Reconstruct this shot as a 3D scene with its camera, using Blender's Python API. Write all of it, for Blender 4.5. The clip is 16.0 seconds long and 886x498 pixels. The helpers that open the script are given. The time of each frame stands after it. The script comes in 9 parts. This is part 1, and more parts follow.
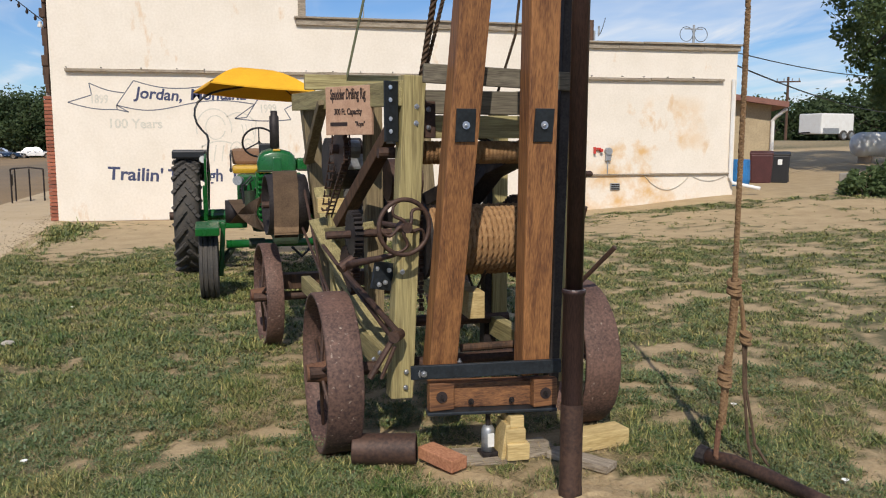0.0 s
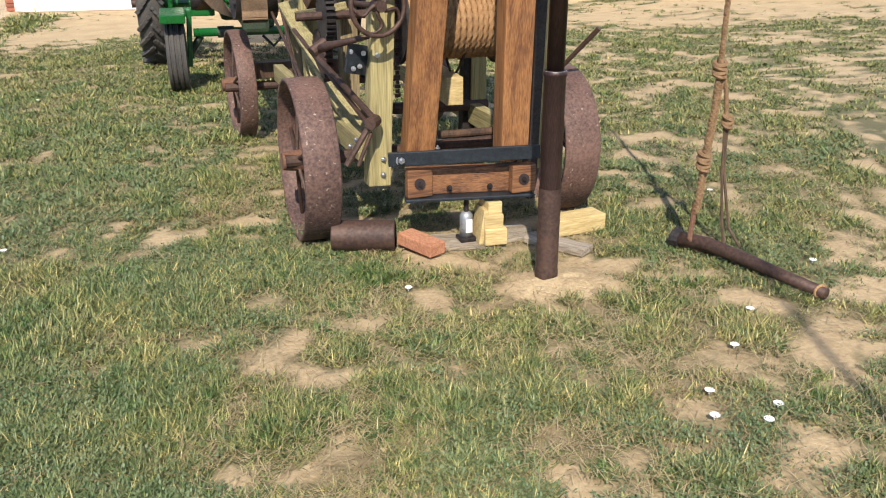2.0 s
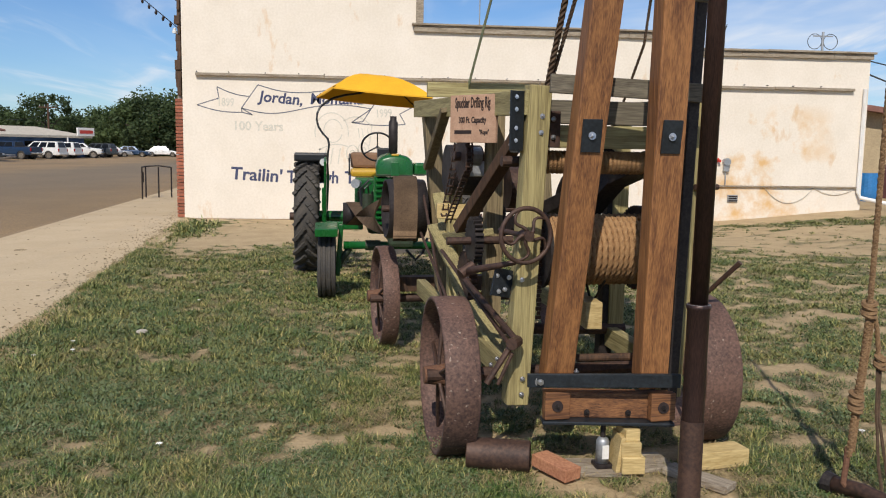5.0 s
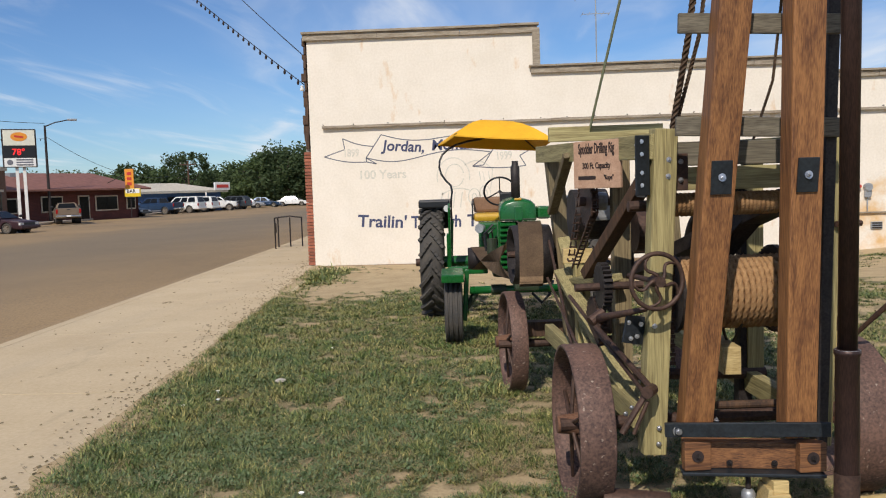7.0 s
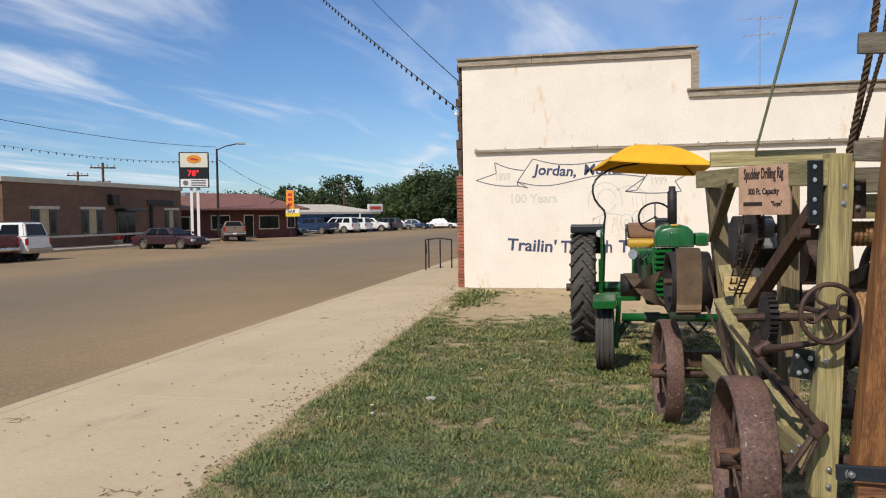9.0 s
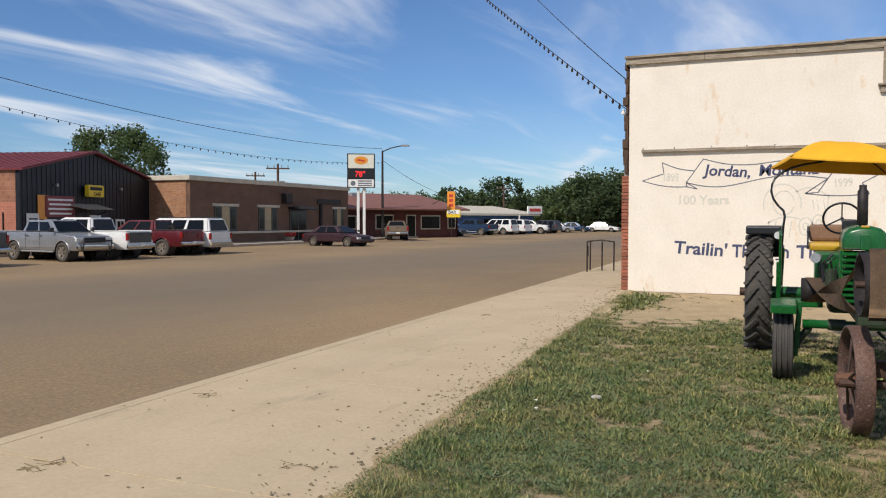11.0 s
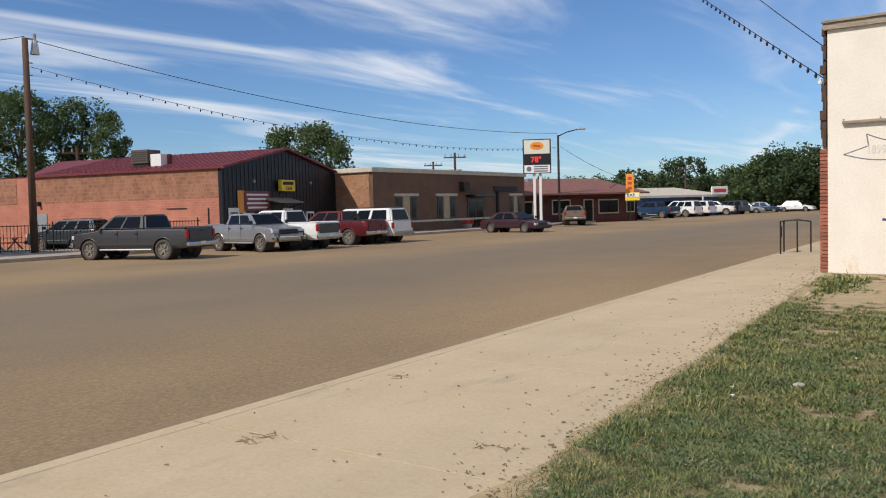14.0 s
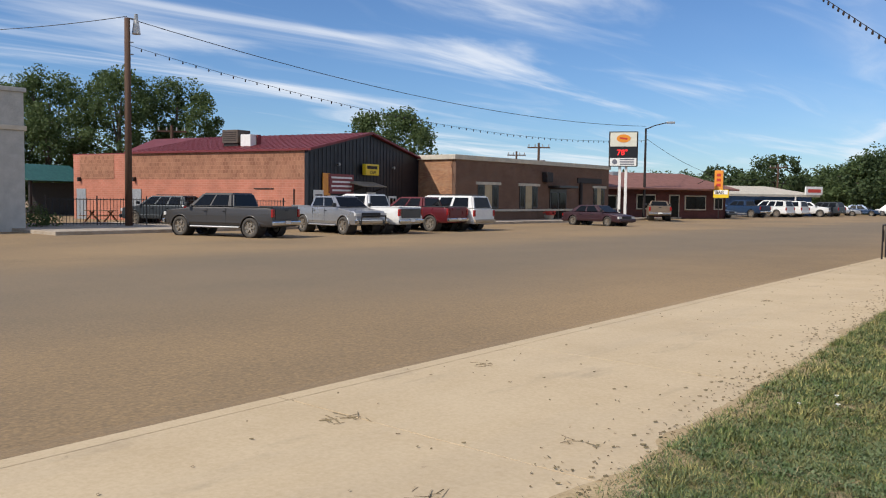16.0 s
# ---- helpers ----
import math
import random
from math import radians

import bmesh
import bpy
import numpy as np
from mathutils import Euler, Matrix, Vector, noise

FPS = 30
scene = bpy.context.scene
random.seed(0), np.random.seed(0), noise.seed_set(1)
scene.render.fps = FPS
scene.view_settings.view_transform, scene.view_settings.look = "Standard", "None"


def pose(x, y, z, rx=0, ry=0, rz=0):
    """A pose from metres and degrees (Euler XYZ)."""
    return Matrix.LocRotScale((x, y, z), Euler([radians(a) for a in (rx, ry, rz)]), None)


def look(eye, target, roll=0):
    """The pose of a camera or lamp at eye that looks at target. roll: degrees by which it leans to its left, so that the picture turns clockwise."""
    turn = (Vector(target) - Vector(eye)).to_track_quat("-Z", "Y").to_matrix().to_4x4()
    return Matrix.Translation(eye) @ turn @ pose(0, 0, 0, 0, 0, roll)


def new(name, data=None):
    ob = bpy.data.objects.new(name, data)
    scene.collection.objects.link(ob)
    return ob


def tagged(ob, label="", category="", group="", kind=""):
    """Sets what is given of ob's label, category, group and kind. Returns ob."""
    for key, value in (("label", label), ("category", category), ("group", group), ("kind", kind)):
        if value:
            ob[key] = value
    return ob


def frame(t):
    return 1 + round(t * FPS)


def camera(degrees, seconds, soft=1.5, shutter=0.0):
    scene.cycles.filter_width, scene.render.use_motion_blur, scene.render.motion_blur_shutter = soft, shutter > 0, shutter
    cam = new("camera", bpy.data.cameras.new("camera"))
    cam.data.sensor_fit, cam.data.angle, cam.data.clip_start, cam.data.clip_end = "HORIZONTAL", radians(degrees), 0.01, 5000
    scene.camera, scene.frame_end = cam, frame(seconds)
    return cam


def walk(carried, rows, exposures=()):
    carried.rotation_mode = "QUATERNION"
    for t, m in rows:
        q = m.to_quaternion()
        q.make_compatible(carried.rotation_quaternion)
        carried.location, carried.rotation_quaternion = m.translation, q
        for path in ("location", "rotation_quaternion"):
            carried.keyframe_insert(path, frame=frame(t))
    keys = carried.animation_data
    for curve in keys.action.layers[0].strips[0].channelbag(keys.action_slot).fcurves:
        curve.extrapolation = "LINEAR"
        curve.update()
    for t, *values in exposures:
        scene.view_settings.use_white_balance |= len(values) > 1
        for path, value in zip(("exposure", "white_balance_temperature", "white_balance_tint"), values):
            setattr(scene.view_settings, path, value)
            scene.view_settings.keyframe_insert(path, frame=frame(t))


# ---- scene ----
cam = camera(55.9, 16.0, 1.1)
PATH = [
    (0, (0.255, 0.075, 1.58), (0.69, 2.011, 1.33), -0.1),
    (0.5, (0.259, 0.081, 1.56), (0.676, 1.995, 1.156), -0.6),
    (1, (0.257, 0.079, 1.542), (0.679, 1.953, 0.986), -0.6),
    (1.5, (0.269, 0.102, 1.528), (0.711, 1.938, 0.868), -0.4),
    (2, (0.276, 0.125, 1.514), (0.729, 1.935, 0.796), -0.2),
    (2.5, (0.273, 0.121, 1.513), (0.732, 1.937, 0.812), 0.1),
    (3, (0.269, 0.103, 1.524), (0.708, 1.939, 0.862), -0.1),
    (3.5, (0.254, 0.094, 1.535), (0.658, 1.961, 0.943), -0.5),
    (4, (0.218, 0.068, 1.559), (0.56, 1.981, 1.086), -0.4),
    (4.5, (0.187, 0.056, 1.578), (0.457, 2.008, 1.239), 0.3),
    (4.7, (0.178, 0.05, 1.585), (0.411, 2.016, 1.303), 0.7),
    (6.8, (0.151, 0.014, 1.652), (0.102, 2.007, 1.491), -1.9),
    (7, (0.145, 0.012, 1.656), (0.04, 2.004, 1.511), -1.8),
    (7.5, (0.129, 0.0, 1.653), (-0.069, 1.987, 1.549), -0.8),
    (8, (0.115, -0.01, 1.653), (-0.186, 1.965, 1.569), -0.1),
    (8.5, (0.108, -0.024, 1.656), (-0.272, 1.938, 1.575), -0.5),
    (10.8, (0.033, -0.079, 1.585), (-0.731, 1.768, 1.514), 0.0),
    (11, (0.023, -0.076, 1.582), (-0.785, 1.752, 1.511), 0.1),
    (11.5, (0.015, -0.08, 1.583), (-0.887, 1.703, 1.504), -0.5),
    (12, (0.013, -0.081, 1.575), (-0.961, 1.665, 1.518), -1.2),
    (12.5, (0.003, -0.106, 1.582), (-1.028, 1.608, 1.552), -1.6),
    (13, (-0.01, -0.085, 1.574), (-1.076, 1.606, 1.512), -1.7),
    (13.5, (-0.013, -0.1, 1.572), (-1.113, 1.568, 1.486), -1.6),
    (14, (-0.031, -0.127, 1.568), (-1.203, 1.49, 1.469), -1.5),
    (14.5, (-0.054, -0.102, 1.551), (-1.271, 1.482, 1.449), -1.4),
    (15, (-0.064, -0.085, 1.553), (-1.318, 1.467, 1.424), -2.0),
    (15.5, (-0.109, -0.09, 1.546), (-1.393, 1.437, 1.407), -1.2),
    (16, (-0.204, -0.067, 1.532), (-1.522, 1.432, 1.408), 0.7),
]
walk(cam, [(t, look(eye, target, roll)) for t, eye, target, roll in PATH], [(0, -0.10), (0.5, -0.08), (1, 0.0), (1.5, 0.25), (2, 0.70), (2.5, 0.86), (3, 0.84), (3.5, 0.70), (4, 0.28), (4.5, -0.08), (7, -0.1), (8.5, -0.05), (11, -0.10), (12.5, -0.10), (14.5, -0.06), (16, 0.04)])

# ---------------------------------------------------------------- world and sun
SUN_TO = Vector((-0.27, -0.96, 0.93)).normalized()
world = bpy.data.worlds.new("sky")
scene.world = world
world.use_nodes = True
wt = world.node_tree
wn = wt.nodes
wn.clear()


def wnode(kind, **kw):
    n = wn.new(kind)
    for k, v in kw.items():
        n.inputs[k].default_value = v
    return n


w_out = wn.new("ShaderNodeOutputWorld")
w_bg = wnode("ShaderNodeBackground", Strength=0.115)
w_sky = wn.new("ShaderNodeTexSky")
w_sky.sky_type = "NISHITA"
w_sky.sun_disc = False
w_sky.sun_elevation = math.asin(SUN_TO.z)
w_sky.sun_rotation = math.atan2(SUN_TO.x, SUN_TO.y)
w_sky.air_density, w_sky.dust_density, w_sky.ozone_density = 1.0, 0.1, 2.5
w_tc = wn.new("ShaderNodeTexCoord")
w_sep = wn.new("ShaderNodeSeparateXYZ")
wt.links.new(w_tc.outputs["Generated"], w_sep.inputs[0])
w_add = wn.new("ShaderNodeMath"); w_add.operation = "ADD"; w_add.inputs[1].default_value = 0.06
w_max = wn.new("ShaderNodeMath"); w_max.operation = "MAXIMUM"; w_max.inputs[1].default_value = 0.03
wt.links.new(w_sep.outputs["Z"], w_add.inputs[0])
wt.links.new(w_add.outputs[0], w_max.inputs[0])
w_comb = wn.new("ShaderNodeCombineXYZ")
for ax in ("X", "Y"):
    d = wn.new("ShaderNodeMath"); d.operation = "DIVIDE"
    wt.links.new(w_sep.outputs[ax], d.inputs[0])
    wt.links.new(w_max.outputs[0], d.inputs[1])
    wt.links.new(d.outputs[0], w_comb.inputs[ax])


def cloud_layer(rot, scale, lo, hi, detail, rough, distort):
    m = wn.new("ShaderNodeMapping")
    m.inputs["Rotation"].default_value = (0, 0, radians(rot))
    m.inputs["Scale"].default_value = scale
    wt.links.new(w_comb.outputs[0], m.inputs[0])
    n = wn.new("ShaderNodeTexNoise")
    n.inputs["Scale"].default_value = 1.0
    n.inputs["Detail"].default_value = detail
    n.inputs["Roughness"].default_value = rough
    n.inputs["Distortion"].default_value = distort
    wt.links.new(m.outputs[0], n.inputs["Vector"])
    r = wn.new("ShaderNodeMapRange")
    r.interpolation_type = "SMOOTHSTEP"
    r.inputs["From Min"].default_value, r.inputs["From Max"].default_value = lo, hi
    wt.links.new(n.outputs["Fac"], r.inputs["Value"])
    return r.outputs[0]


c_a = cloud_layer(-14, (1.0, 0.30, 1), 0.49, 0.74, 7, 0.54, 0.9)
c_b = cloud_layer(-20, (2.4, 0.60, 1), 0.50, 0.78, 6, 0.52, 0.9)
c_m = wn.new("ShaderNodeMath"); c_m.operation = "MULTIPLY_ADD"; c_m.inputs[1].default_value = 0.32
wt.links.new(c_b, c_m.inputs[0])
wt.links.new(c_a, c_m.inputs[2])
c_v = cloud_layer(-14, (0.8, 0.42, 1), 0.32, 0.72, 6, 0.50, 0.6)
v_r = wn.new("ShaderNodeMapRange"); v_r.interpolation_type = "SMOOTHSTEP"
v_r.inputs["From Min"].default_value, v_r.inputs["From Max"].default_value, v_r.inputs["To Max"].default_value = -0.50, 0.45, 0.75
wt.links.new(w_sep.outputs["X"], v_r.inputs["Value"])
v_m = wn.new("ShaderNodeMath"); v_m.operation = "MULTIPLY_ADD"
wt.links.new(c_v, v_m.inputs[0]); wt.links.new(v_r.outputs[0], v_m.inputs[1]); wt.links.new(c_m.outputs[0], v_m.inputs[2])
c_k = wn.new("ShaderNodeMath"); c_k.operation = "MULTIPLY"; c_k.inputs[1].default_value = 0.80
c_k.use_clamp = True
wt.links.new(v_m.outputs[0], c_k.inputs[0])
w_tint = wn.new("ShaderNodeMix"); w_tint.data_type = "RGBA"; w_tint.blend_type = "MULTIPLY"
w_tint.inputs["Factor"].default_value = 1.0
w_tint.inputs["B"].default_value = (0.55, 0.72, 0.96, 1)
wt.links.new(w_sky.outputs[0], w_tint.inputs["A"])
w_mix = wn.new("ShaderNodeMix"); w_mix.data_type = "RGBA"
w_mix.inputs["B"].default_value = (7.6, 7.9, 8.4, 1)
wt.links.new(c_k.outputs[0], w_mix.inputs["Factor"])
wt.links.new(w_tint.outputs["Result"], w_mix.inputs["A"])
wt.links.new(w_mix.outputs["Result"], w_bg.inputs["Color"])
wt.links.new(w_bg.outputs[0], w_out.inputs[0])

sun = new("sun", bpy.data.lights.new("sun", "SUN"))
sun.data.energy, sun.data.angle, sun.data.color = 4.2, radians(0.53), (1.0, 0.93, 0.83)
sun.matrix_world = look(SUN_TO * 60, (0, 0, 0))

# ---------------------------------------------------------------- materials


def mat(name, col, rough=0.7, metal=0.0, col2=None, scale=3.0, fine=60.0, var=0.5, bump=0.15, grain=None, spec=0.5, dist=0.004, rnd=0.0):
    """Two scales of noise between two colours, with fine relief. grain: stretch of the pattern per axis."""
    m = bpy.data.materials.new(name)
    m.use_nodes = True
    t = m.node_tree
    b = t.nodes["Principled BSDF"]
    b.inputs["Roughness"].default_value = rough
    b.inputs["Metallic"].default_value = metal
    b.inputs["Specular IOR Level"].default_value = spec
    col2 = col2 or tuple(c * 0.6 for c in col)
    tc = t.nodes.new("ShaderNodeTexCoord")
    mp = t.nodes.new("ShaderNodeMapping")
    mp.inputs["Scale"].default_value = grain or (1, 1, 1)
    t.links.new(tc.outputs["Object"], mp.inputs[0])
    src = mp.outputs[0]
    if rnd:
        oi = t.nodes.new("ShaderNodeObjectInfo")
        ad = t.nodes.new("ShaderNodeVectorMath")
        ad.operation = "MULTIPLY_ADD"
        ad.inputs[1].default_value = (37, 37, 37)
        t.links.new(oi.outputs["Random"], ad.inputs[0])
        t.links.new(mp.outputs[0], ad.inputs[2])
        src = ad.outputs[0]
    n1 = t.nodes.new("ShaderNodeTexNoise")
    n1.inputs["Scale"].default_value, n1.inputs["Detail"].default_value = scale, 5
    n1.inputs["Roughness"].default_value = 0.6
    n2 = t.nodes.new("ShaderNodeTexNoise")
    n2.inputs["Scale"].default_value, n2.inputs["Detail"].default_value = fine, 3
    for n in (n1, n2):
        t.links.new(src, n.inputs["Vector"])
    mx = t.nodes.new("ShaderNodeMath")
    mx.operation = "MULTIPLY_ADD"
    mx.inputs[1].default_value = 0.5
    t.links.new(n2.outputs["Fac"], mx.inputs[0])
    hf = t.nodes.new("ShaderNodeMath")
    hf.operation = "MULTIPLY"
    hf.inputs[1].default_value = 0.5
    t.links.new(n1.outputs["Fac"], hf.inputs[0])
    t.links.new(hf.outputs[0], mx.inputs[2])
    mr = t.nodes.new("ShaderNodeMapRange")
    mr.inputs["From Min"].default_value, mr.inputs["From Max"].default_value = 0.5 - 0.12, 0.5 + 0.12
    mr.inputs["To Max"].default_value = 1.0
    t.links.new(mx.outputs[0], mr.inputs["Value"])
    mix = t.nodes.new("ShaderNodeMix")
    mix.data_type = "RGBA"
    mix.inputs["A"].default_value = (*col, 1)
    mix.inputs["B"].default_value = (*[a + (c - a) * min(1, var * 1.6) for a, c in zip(col, col2)], 1)
    t.links.new(mr.outputs[0], mix.inputs["Factor"])
    outc = mix.outputs["Result"]
    if rnd:
        hv = t.nodes.new("ShaderNodeHueSaturation")
        mr2 = t.nodes.new("ShaderNodeMapRange")
        mr2.inputs["To Min"].default_value, mr2.inputs["To Max"].default_value = 1 - rnd, 1 + rnd
        t.links.new(oi.outputs["Random"], mr2.inputs["Value"])
        t.links.new(mr2.outputs[0], hv.inputs["Value"])
        t.links.new(outc, hv.inputs["Color"])
        outc = hv.outputs[0]
    t.links.new(outc, b.inputs["Base Color"])
    rr = t.nodes.new("ShaderNodeMapRange")
    rr.inputs["To Min"].default_value, rr.inputs["To Max"].default_value = max(0.03, rough - 0.1), min(1, rough + 0.1)
    t.links.new(n1.outputs["Fac"], rr.inputs["Value"])
    t.links.new(rr.outputs[0], b.inputs["Roughness"])
    if bump:
        bp = t.nodes.new("ShaderNodeBump")
        bp.inputs["Strength"].default_value, bp.inputs["Distance"].default_value = min(1, bump), dist
        t.links.new(mx.outputs[0], bp.inputs["Height"])
        t.links.new(bp.outputs[0], b.inputs["Normal"])
    return m


def nodes_of(m):
    return m.node_tree, m.node_tree.nodes["Principled BSDF"]


M = {}
M["green_wood"] = mat("treated_pine", (0.41, 0.342, 0.151), 0.75, col2=(0.19, 0.150, 0.062), scale=7, fine=38, var=0.8, grain=(5, 5, 0.2), rnd=0.15)
M["green_wood_y"] = mat("treated_pine_lengthwise", (0.39, 0.330, 0.151), 0.75, col2=(0.18, 0.145, 0.062), scale=7, fine=38, var=0.8, grain=(5, 0.2, 5), rnd=0.15)
M["green_wood_x"] = mat("treated_pine_crosswise", (0.44, 0.378, 0.174), 0.75, col2=(0.21, 0.165, 0.070), scale=7, fine=38, var=0.8, grain=(0.2, 5, 5), rnd=0.15)
# Treated pine darkened for weathering and for shade on the rear and inner posts.
M["old_shaded_wood"] = mat("aged_shaded_pine", (0.25, 0.19, 0.10), 0.8, col2=(0.095, 0.070, 0.036), scale=7, fine=38, var=0.8, grain=(5, 5, 0.2), rnd=0.15)
M["new_wood"] = mat("fresh_pine", (0.62, 0.47, 0.22), 0.7, col2=(0.40, 0.28, 0.11), scale=6, fine=30, var=0.7, grain=(0.6, 5, 5), rnd=0.12)
M["red_wood"] = mat("stained_timber", (0.350, 0.158, 0.056), 0.6, col2=(0.120, 0.046, 0.018), scale=6, fine=40, var=0.8, grain=(5, 5, 0.16), rnd=0.08, bump=0.35)
M["red_wood_x"] = mat("stained_timber_crosswise", (0.27, 0.120, 0.046), 0.65, col2=(0.075, 0.030, 0.014), scale=6, fine=38, var=0.8, grain=(0.2, 5, 5))
M["dark_wood"] = mat("weathered_dark_timber", (0.10, 0.050, 0.024), 0.75, col2=(0.035, 0.018, 0.010), scale=6, fine=30, var=0.8, grain=(4, 4, 0.5))
M["grey_wood"] = mat("weathered_grey_board", (0.40, 0.34, 0.26), 0.85, col2=(0.17, 0.13, 0.09), scale=5, fine=28, var=0.8, grain=(0.5, 5, 5))
M["rust"] = mat("rusty_steel", (0.098, 0.053, 0.036), 0.62, 0.3, col2=(0.040, 0.023, 0.018), scale=7, fine=60, var=0.6, bump=0.4)
M["rust_pale"] = mat("pale_rusty_steel", (0.175, 0.098, 0.072), 0.72, 0.15, col2=(0.055, 0.031, 0.026), scale=3.5, fine=70, var=0.85, bump=0.4)
rt_, rb_ = nodes_of(M["rust_pale"])
r_n = rt_.nodes.new("ShaderNodeTexNoise")
r_n.inputs["Scale"].default_value, r_n.inputs["Detail"].default_value = 44, 5
r_c = rt_.nodes.new("ShaderNodeTexCoord")
rt_.links.new(r_c.outputs["Object"], r_n.inputs["Vector"])
r_m = rt_.nodes.new("ShaderNodeMapRange")
r_m.inputs["From Min"].default_value, r_m.inputs["From Max"].default_value = 0.655, 0.70
rt_.links.new(r_n.outputs["Fac"], r_m.inputs["Value"])
r_x = rt_.nodes.new("ShaderNodeMix"); r_x.data_type = "RGBA"
r_x.inputs["B"].default_value = (0.30, 0.23, 0.18, 1)
rt_.links.new(r_m.outputs[0], r_x.inputs["Factor"])
rt_.links.new(rb_.inputs["Base Color"].links[0].from_socket, r_x.inputs["A"])
rt_.links.new(r_x.outputs["Result"], rb_.inputs["Base Color"])
M["rust_orange"] = mat("orange_rust", (0.17, 0.085, 0.045), 0.85, col2=(0.10, 0.040, 0.022), scale=10, fine=90, var=0.8, bump=0.3)
M["iron"] = mat("dark_iron", (0.045, 0.036, 0.033), 0.6, 0.4, col2=(0.016, 0.012, 0.012), scale=9, fine=80, var=0.7, bump=0.3)
M["black_steel"] = mat("black_painted_steel", (0.030, 0.037, 0.045), 0.42, 0.3, col2=(0.014, 0.017, 0.020), scale=8, fine=60, var=0.6)
M["pipe"] = mat("oiled_steel_pipe", (0.070, 0.038, 0.032), 0.42, 0.55, col2=(0.030, 0.018, 0.016), scale=7, fine=70, var=0.7, grain=(3, 3, 0.5))
M["bolt"] = mat("zinc_bolt", (0.60, 0.60, 0.62), 0.32, 0.9, scale=20, fine=120, var=0.4)
M["rope"] = mat("manila_rope", (0.40, 0.232, 0.105), 0.9, col2=(0.22, 0.115, 0.048), scale=30, fine=220, var=0.75, bump=0.6)
M["rope_tool"] = mat("tarred_manila_rope", (0.27, 0.165, 0.080), 0.9, col2=(0.13, 0.072, 0.034), scale=30, fine=220, var=0.75, bump=0.6)
M["dark_board"] = mat("dark_weathered_board", (0.19, 0.165, 0.120), 0.85, col2=(0.075, 0.062, 0.044), scale=6, fine=36, var=0.8, grain=(0.2, 5, 5))
M["rope_dark"] = mat("old_rope", (0.13, 0.082, 0.047), 0.9, col2=(0.06, 0.035, 0.022), scale=30, fine=220, var=0.75, bump=0.6)
M["strap"] = mat("green_webbing", (0.27, 0.28, 0.14), 0.8, col2=(0.09, 0.10, 0.05), scale=10, fine=150)
M["belt"] = mat("canvas_belt", (0.24, 0.155, 0.088), 0.85, col2=(0.14, 0.090, 0.055), scale=8, fine=90, var=0.8)
M["sign_wood"] = mat("sign_board", (0.52, 0.33, 0.22), 0.7, col2=(0.38, 0.22, 0.14), scale=5, fine=30, var=0.6, grain=(0.6, 5, 5))
M["ink"] = mat("dark_lettering", (0.028, 0.016, 0.014), 0.7, scale=20, fine=90, var=0.3)
M["jd_green"] = mat("tractor_green_paint", (0.010, 0.115, 0.022), 0.28, col2=(0.006, 0.065, 0.014), scale=5, fine=60, var=0.5, bump=0.05)
# Darker, browner tractor green; on the radiator shell it paints in shade.
M["jd_dull"] = mat("dull_green_iron", (0.030, 0.062, 0.026), 0.55, col2=(0.022, 0.020, 0.012), scale=7, fine=60, var=0.85, bump=0.2)
M["jd_yellow"] = mat("yellow_paint", (0.55, 0.33, 0.02), 0.4, col2=(0.42, 0.22, 0.02), scale=6, fine=60)
M["canopy"] = mat("yellow_canvas", (0.80, 0.42, 0.012), 0.75, col2=(0.70, 0.34, 0.010), scale=4, fine=80, var=0.6, bump=0.1)
M["tyre"] = mat("tyre_rubber", (0.040, 0.038, 0.036), 0.85, col2=(0.085, 0.072, 0.058), scale=6, fine=70, var=0.6, bump=0.2)
M["black"] = mat("black_enamel", (0.014, 0.014, 0.015), 0.35, scale=6, fine=60, var=0.5, bump=0.05)
M["brown_seat"] = mat("brown_leather", (0.20, 0.10, 0.045), 0.6, scale=8, fine=60)
M["brick_red"] = mat("red_brick", (0.36, 0.12, 0.065), 0.85, col2=(0.22, 0.075, 0.045), scale=9, fine=60, var=0.8, bump=0.4, rnd=0.25)
M["brick_pave"] = mat("orange_brick", (0.50, 0.235, 0.125), 0.85, col2=(0.30, 0.12, 0.06), scale=9, fine=80, var=0.8, bump=0.4)
M["mortar"] = mat("mortar", (0.38, 0.33, 0.28), 0.95, scale=8, fine=90)
M["conc"] = mat("concrete_grey", (0.40, 0.35, 0.28), 0.9, col2=(0.30, 0.25, 0.19), scale=1.2, fine=40, var=0.7, bump=0.25)
M["kerb"] = mat("kerb_concrete", (0.42, 0.36, 0.29), 0.9, col2=(0.28, 0.22, 0.16), scale=2, fine=40, var=0.8, bump=0.25)
M["blue_ink"] = mat("blue_wall_paint", (0.034, 0.042, 0.105), 0.85, col2=(0.080, 0.088, 0.150), scale=10, fine=70, var=0.8)
M["line_ink"] = mat("grey_outline_paint", (0.10, 0.105, 0.14), 0.85, col2=(0.20, 0.20, 0.22), scale=10, fine=70, var=0.8)
M["faded_ink"] = mat("faded_yellow_paint", (0.70, 0.52, 0.32), 0.9, col2=(0.78, 0.66, 0.52), scale=10, fine=70, var=0.9)
M["faded_grey"] = mat("faded_grey_paint", (0.50, 0.48, 0.41), 0.9, col2=(0.70, 0.65, 0.56), scale=10, fine=70, var=0.9)
M["white"] = mat("white_paint", (0.78, 0.77, 0.74), 0.55, col2=(0.66, 0.63, 0.58), scale=4, fine=60, var=0.5, bump=0.08)
